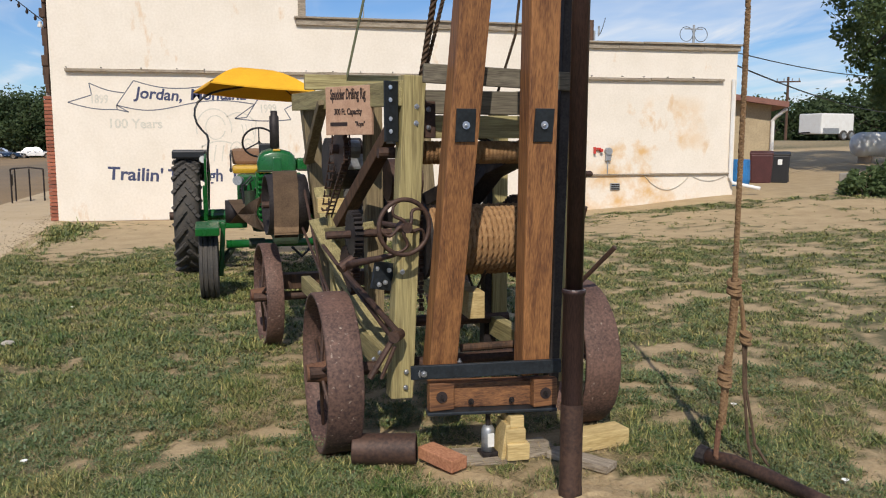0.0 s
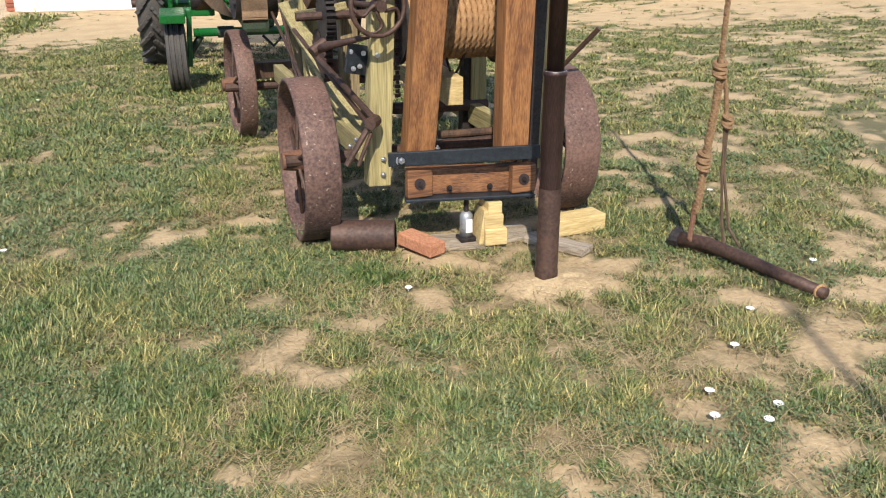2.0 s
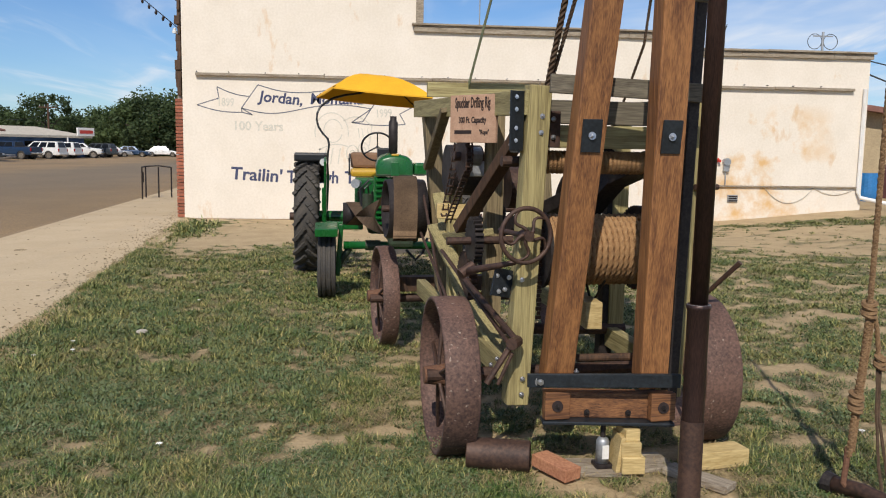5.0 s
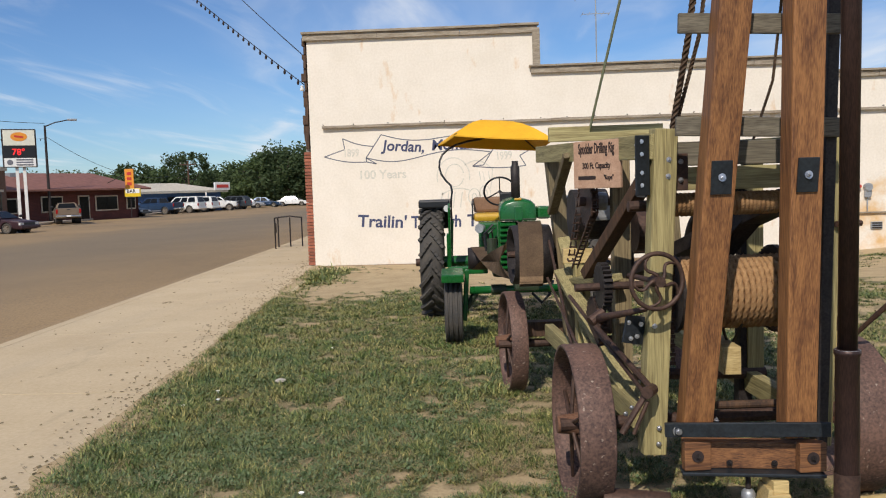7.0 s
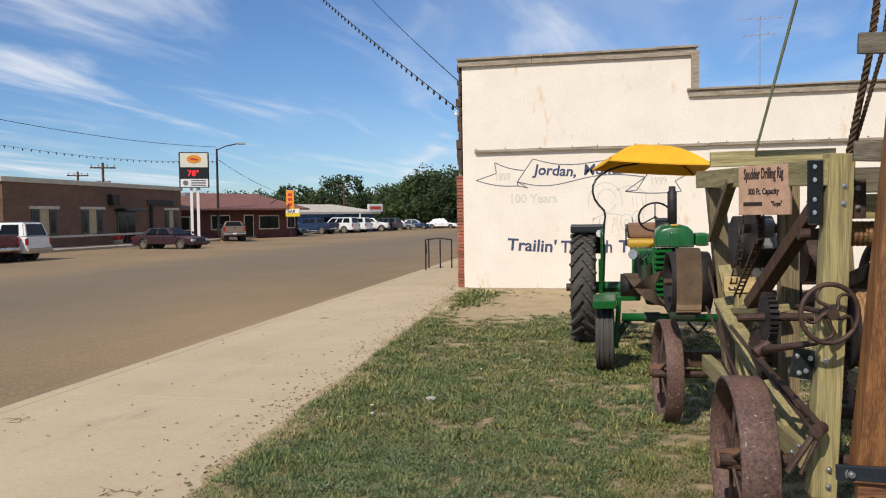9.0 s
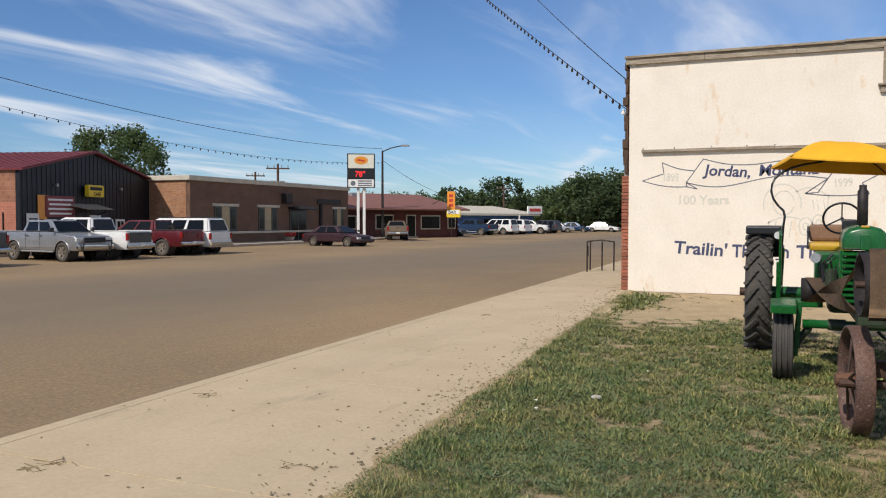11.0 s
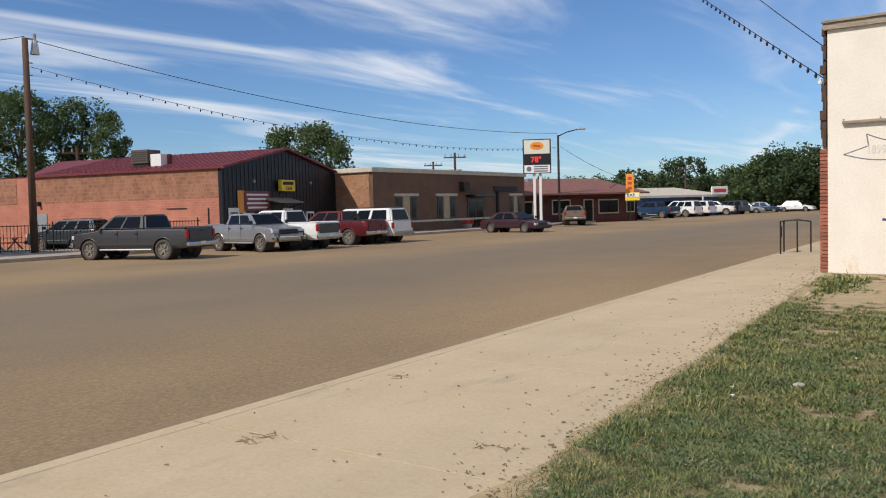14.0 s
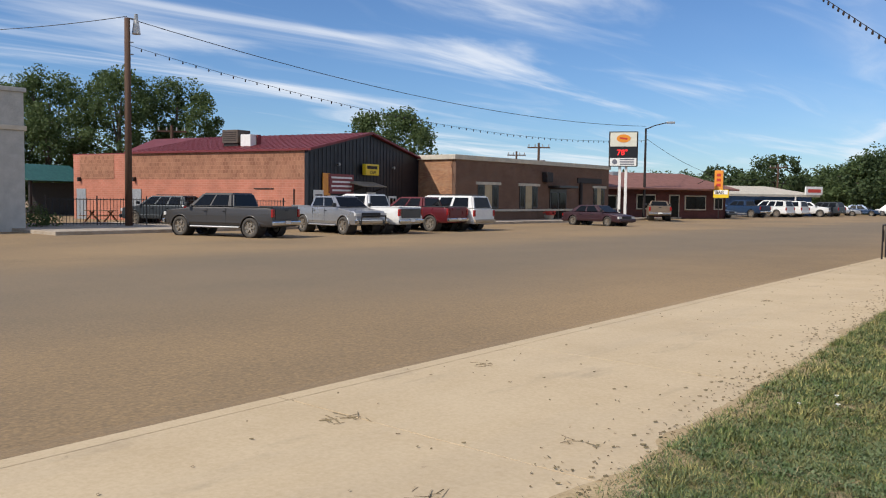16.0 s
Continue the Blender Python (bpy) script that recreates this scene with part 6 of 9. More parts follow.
# handwheel with curved spokes
hw = new("handwheel"); hw.parent = rig; tagged(hw, "rusty spoked handwheel")
HC = g(0.945, 3.99, 1.185)
HR = Euler((0, 0, radians(8))).to_matrix()
bm = B(); ring(bm, HC, 0.132, 0.0115, "Y", 44, 10, HR); part("rim", bm, M["rust"], hw, smooth=True)
for i in range(5):
    a = 2 * math.pi * i / 5 + 0.35
    bm = B()
    pts = []
    for k in range(9):
        t = k / 8
        r_ = 0.02 + 0.11 * t
        an = a + 0.75 * math.sin(math.pi * t * 0.9)
        pts.append(HC + HR @ Vector((r_ * math.cos(an), 0.02 * (1 - t) * -1, r_ * math.sin(an))))
    tube(bm, pts, 0.010, 7, 0.007); part("spoke", bm, M["rust"], hw, smooth=True)
bm = B(); cyl(bm, HC + HR @ Vector((0, -0.04, 0)), HC + HR @ Vector((0, 0.03, 0)), 0.026, 0.030, 14); part("hub", bm, M["rust"], hw)
bm = B(); cyl(bm, HC, g(0.90, 4.5, 1.16), 0.014, seg=10); part("stem", bm, M["rust"], hw)
# crank casting left of the handwheel
bm = B()
tube(bm, [g(0.90, 4.02, 1.05), g(0.82, 4.1, 1.02), g(0.74, 4.2, 0.99), g(0.70, 4.25, 0.97)], 0.013, 9, 0.022)
part("crank_arm", bm, M["rust"], rig, smooth=True)
bm = B(); cyl(bm, g(0.66, 4.25, 0.955), g(0.73, 4.28, 1.0), 0.028, 0.024, 12); part("crank_boss", bm, M["rust"], rig)
# spur gears and shafts on the left side
bm = B(); gear(bm, g(0.775, 4.6, 1.095), 0.130, 0.045, 26, 0.020); part("spur_gear", bm, M["iron"], rig, "dark cast spur gear")
bm = B(); cyl(bm, g(0.62, 4.58, 1.09), g(1.1, 4.64, 1.095), 0.022, seg=12); part("gear_shaft", bm, M["rust"], rig)
bm = B(); gear(bm, g(0.80, 5.1, 0.80), 0.17, 0.05, 30, 0.02); part("spur_gear", bm, M["rust"], rig)
bm = B(); gear(bm, g(0.755, 5.05, 1.55), 0.155, 0.030, 22, 0.022); part("sprocket", bm, M["rust"], rig, "rusty chain sprocket")
bm = B(); cyl(bm, g(0.70, 5.05, 1.55), g(1.0, 5.08, 1.55), 0.028, seg=12); part("sprocket_shaft", bm, M["rust"], rig)
bm = B(); cyl(bm, g(0.80, 5.05, 1.55), g(0.86, 5.06, 1.55), 0.055, seg=14); part("sprocket_hub", bm, M["galv"], rig)
# drive chain of flat links
link = mesh_of("chain_link", B(), M["rust"])
bml = B()
for s in (-0.017, 0.017):
    box(bml, (s, 0, 0), (0.007, 0.046, 0.014), None, 0)
cyl(bml, (-0.024, 0.02, 0), (0.024, 0.02, 0), 0.006, seg=6)
bml.to_mesh(link); bml.free()
chain = new("drive_chain"); chain.parent = rig; tagged(chain, "rusty flat-link drive chain")
path = []
c1 = g(0.755, 5.05, 1.55)
c2 = g(0.70, 5.45, 1.18)
for i in range(12):
    a = radians(200 - i * 17)
    path.append(c1 + Vector((0, 0.168 * math.cos(a), 0.168 * math.sin(a))))
for i in range(8):
    path.append(path[11].lerp(c2 + Vector((0, 0.06, -0.02)), (i + 1) / 8))
for i in range(14):
    path.append((c2 + Vector((0, -0.05, -0.06))).lerp(path[0], (i + 0.5) / 14))
for p, q in zip(path, path[1:] + path[:1]):
    d = q - p
    o = new("chain_link", link); o.parent = chain
    o.location = p
    o.rotation_euler = (math.atan2(d.z, d.y), 0, 0)
for x in (1.125, 1.755):
    ch = new("brake_chain"); ch.parent = rig
    bmx = B()
    for k in range(26):
        box(bmx, g(x, 4.50 + 0.003 * math.sin(k), 1.28 - k * 0.024), (0.030 if k % 2 else 0.018, 0.012, 0.020), None, 0)
    part("chain_run", bmx, M["rust"], ch, kind="stuff")
# belt pulley and hub on the left rear shaft
bm = B(); lathe(bm, [(-0.145, 0.205), (-0.145, 0.222), (-0.06, 0.228), (0.06, 0.228), (0.145, 0.222), (0.145, 0.205)], 40, "X", g(0.47, 6.38, 1.135), True)
pu = part("belt_pulley", bm, M["iron"], rig, "iron flat-belt pulley", True)
bm = B(); cyl(bm, g(0.50, 6.38, 1.135), g(0.54, 6.385, 1.135), 0.21, seg=32); part("pulley_web", bm, M["rust"], pu)
bm = B(); cyl(bm, g(0.52, 6.38, 1.135), g(0.62, 6.39, 1.135), 0.075, 0.06, 16); part("clutch_hub", bm, M["iron"], pu)
bm = B(); cyl(bm, g(0.30, 6.36, 1.135), g(1.5, 6.5, 1.135), 0.026, seg=12); part("line_shaft", bm, M["rust"], rig)
bm = B(); gear(bm, g(0.64, 6.40, 1.13), 0.10, 0.03, 14, 0.025); part("clutch_ring", bm, M["iron"], rig)
bm = B(); gear(bm, g(0.70, 6.41, 1.13), 0.12, 0.03, 8, 0.03); part("clutch_ring", bm, M["iron"], rig)
# large flywheel and walking beam parts inside the frame
for x in (1.02, 1.62):
    bm = B(); ring(bm, g(x, 5.75, 1.10), 0.34, 0.03, "X", 40, 8); part("flywheel_rim", bm, M["iron"], rig, smooth=True)
    for k in range(3):
        a = k * math.pi / 3
        v = Vector((0, math.cos(a), math.sin(a))) * 0.33
        bm = B(); cyl(bm, g(x, 5.75, 1.10) - v, g(x, 5.75, 1.10) + v, 0.016, seg=8); part("flywheel_spoke", bm, M["iron"], rig)
timber("walking_beam", (1.66, 4.45, 1.52), (1.20, 6.0, 1.02), 0.09, 0.14, "iron", (1, 0, 0), "dark iron walking beam")
timber("walking_beam", (1.62, 4.62, 1.50), (1.45, 4.86, 1.20), 0.07, 0.12, "iron", (1, 0, 0))
timber("link_arm", (1.42, 4.40, 1.62), (1.72, 4.36, 1.44), 0.028, 0.028, "iron")
timber("link_arm", (1.66, 5.05, 0.30), (1.68, 5.05, 1.45), 0.08, 0.08, "iron", (0, 1, 0))
bm = B(); cyl(bm, g(1.05, 5.2, 1.36), g(1.25, 5.22, 1.36), 0.13, seg=24); part("friction_wheel", bm, M["rust"], rig)
bm = B(); cyl(bm, g(0.72, 5.7, 1.45), g(0.95, 5.72, 1.45), 0.17, seg=26); part("tool_motor", bm, M["iron"], rig)
bm = B(); box(bm, g(0.86, 5.4, 1.48), (0.14, 0.12, 0.12), None, 0.02); part("gearbox", bm, M["galv"], rig)
# chain guards and rods low on the left side
for a, b, r_ in (((0.72, 4.75, 0.88), (0.92, 4.02, 0.66), 0.016), ((0.66, 5.3, 0.95), (0.90, 4.05, 0.62), 0.012), ((0.58, 6.1, 0.98), (0.70, 4.7, 0.60), 0.010), ((0.91, 4.03, 0.66), (0.77, 4.0, 0.45), 0.016), ((0.90, 4.02, 0.60), (0.83, 4.02, 0.44), 0.010), ((0.68, 4.9, 0.45), (0.60, 6.3, 1.3), 0.010)):
    bm = B(); cyl(bm, g(*a), g(*b), r_, seg=8); part("control_rod", bm, M["rust"], rig)
bm = B(); cyl(bm, g(0.89, 3.99, 0.65), g(0.93, 4.06, 0.65), 0.030, seg=10); part("rod_joint", bm, M["rust"], rig)
for x, z in ((0.80, 0.53), (0.83, 0.56)):
    bolt(g(x, 4.06, z), FRONT, 0.011)
# levers on the right
for a, b in (((1.93, 4.35, 0.90), (1.985, 4.28, 1.245)), ((1.97, 4.40, 0.77), (2.125, 4.2, 1.03)), ((1.95, 4.4, 0.70), (1.965, 4.32, 0.95))):
    bm = B(); cyl(bm, g(*a), g(*b), 0.012, 0.014, 8); part("lever", bm, M["rust"], rig)
bm = B(); tube(bm, [g(1.95, 4.34, 1.84), g(1.985, 4.33, 1.6), g(1.975, 4.33, 1.44), g(1.90, 4.30, 1.40)], 0.010, 7); part("bent_rod", bm, M["rust"], rig)
bm = B(); cyl(bm, g(1.86, 4.2, 1.42), g(2.0, 4.25, 1.42), 0.016, seg=8); part("pin", bm, M["rust"], rig)
bm = B()
for k in range(22):
    box(bm, g(1.955 + 0.004 * math.sin(k * 2), 4.33, 0.98 - k * 0.022), (0.026 if k % 2 else 0.014, 0.014, 0.022), None, 0)
part("hanging_chain", bm, M["iron"], rig)
# dark steel leg behind the pipe
timber("steel_leg", (1.735, 4.10, 0.32), (1.79, 4.06, 2.9), 0.055, 0.075, "iron", (0, 1, 0), "dark steel channel leg")
# axles, draw bar and belly shafts
bm = B(); cyl(bm, g(0.5, 4.30, 0.41), g(2.2, 4.52, 0.41), 0.035, seg=12); part("front_axle", bm, M["rust"], rig)
bm = B(); cyl(bm, g(0.22, 6.72, 0.38), g(1.85, 6.92, 0.38), 0.035, seg=12); part("rear_axle", bm, M["rust"], rig)
bm = B(); cyl(bm, g(1.0, 4.95, 0.52), g(1.78, 5.02, 0.50), 0.035, seg=12); part("belly_shaft", bm, M["rust"], rig)
timber("bolster", (0.45, 6.75, 0.50), (1.8, 6.9, 0.50), 0.12, 0.12, "dark_wood", (0, 1, 0))
bm = B(); cyl(bm, g(1.30, 4.30, 0.50), g(1.62, 4.32, 0.50), 0.022, seg=12); part("guide_roller", bm, M["dark_wood"], rig)
for a, b in (((1.38, 4.5, 0.92), (1.55, 4.9, 0.70)), ((1.50, 4.5, 0.90), (1.46, 4.9, 0.62))):
    bm = B(); tube(bm, sag(g(*a), g(*b), 0.04, 8), 0.008, 6); part("cable", bm, M["iron"], rig)


def steel_wheel(c, yaw, R, w, hub_out, label):
    wh = new("steel_wheel"); wh.parent = rig; tagged(wh, label)
    m = Matrix.Translation(g(*c)) @ Matrix.Rotation(radians(yaw), 4, "Z")
    bm = B(); lathe(bm, [(-w / 2, R - 0.02), (-w / 2, R - 0.003), (-w / 2 + 0.006, R), (-0.004, R + 0.003), (w / 2 - 0.006, R), (w / 2, R - 0.003), (w / 2, R - 0.02), (0, R - 0.014)], 56, "X", (0, 0, 0), True)
    bmesh.ops.transform(bm, matrix=m, verts=bm.verts)
    part("rim", bm, M["rust_pale"], wh, "pitted rusty steel rim", True)
    bm = B(); lathe(bm, [(-hub_out, 0.0), (-hub_out, 0.045), (-0.02, 0.06), (0.02, 0.06), (0.08, 0.045), (0.08, 0.0)], 18, "X"); bmesh.ops.transform(bm, matrix=m, verts=bm.verts)
    part("hub", bm, M["rust_orange"], wh)
    for i in range(10):
        a = 2 * math.pi * i / 10 + 0.2
        e = 0.04 if i % 2 else -0.05
        bm = B(); cyl(bm, (e, 0.05 * math.cos(a), 0.05 * math.sin(a)), (e * 0.3, (R - 0.015) * math.cos(a), (R - 0.015) * math.sin(a)), 0.011, seg=7); bmesh.ops.transform(bm, matrix=m, verts=bm.verts)
        part("spoke", bm, M["rust"], wh)
    return wh


steel_wheel((0.615, 4.34, 0.405), -2.0, 0.415, 0.175, 0.13, "wide rusty steel wheel with thin spokes")
steel_wheel((2.02, 4.52, 0.390), -4.0, 0.410, 0.20, 0.08, "wide rusty steel wheel with thin spokes")
steel_wheel((0.335, 6.78, 0.395), 0.0, 0.405, 0.13, 0.14, "rusty steel rear wheel")
steel_wheel((1.83, 6.95, 0.395), 0.0, 0.405, 0.13, 0.10, "rusty steel rear wheel")

# ropes and strap up to the mast head
bm = B(); twisted(bm, [g(1.09, 4.45, 1.58), g(1.095, 4.36, 1.86), g(1.135, 4.12, 2.35), g(1.36, 3.60, 5.0)], 0.017, 0.10); part("hoist_rope", bm, M["rope_dark"], rig, "dark laid hoist rope")
bm = B(); twisted(bm, [g(1.10, 4.50, 1.60), g(1.115, 4.36, 1.90), g(1.19, 4.14, 2.35), g(1.42, 3.62, 5.0)], 0.011, 0.07); part("hoist_rope", bm, M["rope_dark"], rig)
bm = B(); twisted(bm, [g(1.40, 4.62, 1.30), g(1.55, 4.50, 1.84), g(1.59, 4.30, 2.14), g(1.60, 3.7, 4.0)], 0.008, 0.06); part("hoist_rope", bm, M["rope_dark"], rig)
bm = B(); beam(bm, g(0.94, 6.40, 2.05), g(1.32, 3.95, 4.6), 0.005, 0.040, (0, 0, 1), 0); part("tie_strap", bm, M["strap"], rig, "flat green webbing strap")

# ---------------------------------------------------------------- drill pipe
PX, PY = 1.566, 3.42
drill = thing("drill_pipe", (PX, PY, 0.0), 0, "dark oily steel drill pipe standing on bare dirt", "pipe")
bm = B(); lathe(bm, [(0.0, 0.0), (0.0, 0.046), (0.02, 0.052), (0.06, 0.052), (0.07, 0.050), (0.44, 0.050), (0.45, 0.0495)], 24, "Z"); bmesh.ops.translate(bm, vec=(0.02, 0, 0), verts=bm.verts)
part("lower_barrel", bm, M["rust"], drill, "rusty lower barrel", True)
bm = B(); lathe(bm, [(0.45, 0.047), (0.93, 0.047), (0.94, 0.052), (0.955, 0.052), (0.96, 0.040)], 24, "Z"); bmesh.ops.translate(bm, vec=(0.02, 0, 0), verts=bm.verts)
part("middle_barrel", bm, M["pipe"], drill, "", True)
bm = B(); ring(bm, (0.02, 0, 0.952), 0.045, 0.006, "Z", 24, 6); part("collar", bm, M["galv"], drill, "bright worn collar")
bm = B(); cyl(bm, (0.02, 0, 0.95), (0.048, 0.0, 4.6), 0.038, 0.038, 20); part("upper_stem", bm, M["pipe"], drill, "", True)
mound = thing("soil_mound", (PX + 0.06, PY - 0.02, 0.0), 0, "low mound of loose dry soil round the drill pipe", "soil")
bm = B()
rows = []
for i in range(9):
    rad = 0.30 * i / 8
    rows.append([bm.verts.new((rad * 1.25 * math.cos(k * math.pi / 12), rad * 0.75 * math.sin(k * math.pi / 12), 0.045 * math.cos(math.pi * i / 16) ** 1.5 + 0.016 * noise.noise((rad * 22 * math.cos(k * math.pi / 12), rad * 22 * math.sin(k * math.pi / 12), 2)) - 0.012)) for k in range(24)])
for ra, rb in zip(rows, rows[1:]):
    for k in range(24):
        bm.faces.new((ra[k], rb[k], rb[(k + 1) % 24], ra[(k + 1) % 24]))
bmesh.ops.remove_doubles(bm, verts=bm.verts[:], dist=0.0005)
bmesh.ops.recalc_face_normals(bm, faces=bm.faces)
part("mound_body", bm, M["loose_soil"], mound, smooth=True)

# ---------------------------------------------------------------- hanging tool rope with hook, and the bent iron bar on the ground
tr = thing("tool_rope", (2.46, 3.60, 0.0), 0, "knotted manila tool rope hanging to an iron hook", "rope")
bm = B(); twisted(bm, [(0.01, 0, 0.88), (0.02, 0, 2.2), (-0.25, 0, 4.9)], 0.014, 0.085); part("main_rope", bm, M["rope_tool"], tr)
bm = B(); twisted(bm, [(-0.035, 0, 0.20), (-0.02, 0, 0.46), (0.0, 0, 0.70), (0.012, 0, 0.90)], 0.015, 0.08); part("doubled_rope", bm, M["rope_tool"], tr)
bm = B(); twisted(bm, [(-0.01, 0.015, 0.22), (0.005, 0.015, 0.46), (0.022, 0.01, 0.70), (0.03, 0, 0.90)], 0.013, 0.08); part("doubled_rope", bm, M["rope_tool"], tr)
for z_, n_ in ((0.90, 4), (0.455, 5)):
    for k in range(n_):
        bm = B(); ring(bm, (0.012 - 0.03 * (z_ < 0.6), 0.005, z_ - 0.03 + k * 0.018), 0.026, 0.011, "Z", 16, 6, Euler((0.3, 0.2 * (-1) ** k, 0)).to_matrix()); part("knot_turn", bm, M["rope_tool"], tr)
bm = B(); twisted(bm, [(0.03, 0, 0.90), (0.055, 0, 0.80), (0.075, 0, 0.66)], 0.012, 0.06); part("side_strand", bm, M["rope_tool"], tr)
for k in range(3):
    bm = B(); ring(bm, (0.082, 0, 0.63 + k * 0.02), 0.022, 0.010, "Z", 14, 6, Euler((0.4, 0.3 * (-1) ** k, 0)).to_matrix()); part("knot_turn", bm, M["rope_tool"], tr)
for pts in ([(0.07, 0, 0.64), (0.085, 0, 0.40), (0.11, -0.01, 0.15), (0.135, -0.02, 0.015)], [(0.085, 0, 0.64), (0.095, 0, 0.40), (0.14, -0.03, 0.12), (0.20, -0.06, 0.015)]):
    bm = B(); tube(bm, pts, 0.008, 6); part("loose_tail", bm, M["rope_dark"], tr)
bm = B(); tube(bm, [(-0.03, 0.02, 0.24), (-0.045, 0.0, 0.17), (-0.065, -0.02, 0.08), (-0.03, -0.04, 0.03), (0.03, -0.07, 0.012)], 0.014, 8); part("iron_hook", bm, M["rust_orange"], tr, "rusty iron hook")
ib = thing("bent_iron_bar", (2.41, 3.60, 0.0), 0, "thick rusty bent iron bar lying on the lawn", "iron bar")
bm = B(); tube(bm, [(-0.03, 0.06, 0.05), (0.05, -0.07, 0.060), (0.12, -0.25, 0.055), (0.19, -0.45, 0.042), (0.27, -0.68, 0.032)], 0.040, 12, 0.026); part("bar", bm, M["rust"], ib, smooth=True)
bm = B(); cyl(bm, (-0.04, 0.08, 0.05), (-0.02, 0.04, 0.05), 0.052, 0.045, 12); part("bar_end", bm, M["iron"], ib)
bm = B(); ring(bm, (0.262, -0.655, 0.033), 0.029, 0.006, "Y", 16, 6); part("wire_ring", bm, M["rope"], ib)

# ---------------------------------------------------------------- things on the ground by the rig
sp = thing("short_pipe", (0.845, 4.03, 0.078), -14, "short rusty steel pipe offcut lying in the grass", "pipe")
bm = B(); lathe(bm, [(-0.158, 0.066), (-0.158, 0.074), (-0.154, 0.078), (-0.150, 0.078), (0.150, 0.078), (0.154, 0.078), (0.158, 0.074), (0.158, 0.066)], 40, "X", (0, 0, 0), True); part("shell", bm, M["rust"], sp, smooth=True)
bk = thing("loose_brick", (1.115, 3.93, 0.02), -58, "orange brick lying on its flat", "brick")
bm = B(); box(bm, (0, 0, 0.03), (0.24, 0.105, 0.062), (0, 3, 0), 0.006); part("body", bm, M["brick_pave"], bk)
jk = thing("bottle_jack", (1.365, 3.99, 0.02), 5, "steel bottle jack with a paper label under the foot timber", "jack")
bm = B(); box(bm, (0, 0, 0.012), (0.085, 0.085, 0.024), None, 0.006); part("base", bm, M["iron"], jk)
bm = B(); lathe(bm, [(0.024, 0.0), (0.024, 0.033), (0.135, 0.033), (0.15, 0.024), (0.16, 0.0)], 20, "Z"); part("cylinder", bm, M["galv"], jk, smooth=True)
bm = B(); cyl(bm, (0, 0, 0.15), (0, 0, 0.235), 0.013, seg=12); part("ram", bm, M["iron"], jk)
bm = B(); box(bm, (0.004, -0.0335, 0.085), (0.034, 0.003, 0.07)); part("paper_label", bm, M["white"], jk)
bs_ = thing("base_board", (1.345, 4.0, 0.0), -6, "flat weathered board under the jack", "board")
bm = B(); box(bm, (0.0, 0, 0.010), (0.30, 0.20, 0.022), None, 0.005); part("plank", bm, M["grey_wood"], bs_)
bs_ = thing("base_board", (1.585, 4.05, 0.0), 8, "flat weathered board under the blocks", "board")
bm = B(); box(bm, (0.0, 0, 0.010), (0.30, 0.22, 0.022), None, 0.005); part("plank", bm, M["grey_wood"], bs_)
for i, (z0, s, dx, rz) in enumerate(((0.022, (0.115, 0.20, 0.085), 0, 0), (0.107, (0.10, 0.17, 0.07), -0.004, -4), (0.177, (0.075, 0.13, 0.06), -0.004, 6))):
    bl_ = thing("wood_block", (1.49 + dx, 3.97, z0), rz, "sawn yellow pine block in a stack under the rig", "wood block", "pine blocks")
    bm = B(); box(bm, (0, 0, s[2] / 2), s, None, 0.005); part("body", bm, M["new_wood"], bl_)
bl_ = thing("wood_block", (1.43, 3.97, 0.02), 0, "thin pine wedge leaning on the block stack", "wood block", "pine blocks")
bm = B(); box(bm, (0, 0, 0.09), (0.022, 0.15, 0.18), (0, 8, 0), 0.004); part("body", bm, M["new_wood"], bl_)
bl_ = thing("chock_block", (1.94, 4.02, 0.0), 12, "pale sawn timber wheel chock", "wood block")
bm = B(); box(bm, (0.02, 0, 0.05), (0.34, 0.13, 0.09), None, 0.006); part("body", bm, M["new_wood"], bl_)
bl_ = thing("flat_board", (1.80, 3.82, 0.0), -52, "grey board lying in the dirt by the pipe", "board")
bm = B(); box(bm, (0, 0, 0.02), (0.34, 0.11, 0.035), None, 0.005); part("plank", bm, M["grey_wood"], bl_)

# ---------------------------------------------------------------- tractor
tra = tagged(new("tractor"), "old green and yellow farm tractor with a yellow umbrella", "tractor")
TR = pose(0.50, 9.6, 0, 0, 0, 2)
tra.matrix_basis = TR
TI = TR.inverted()


def h(x, y, z):
    return TI @ Vector((x, y, z))


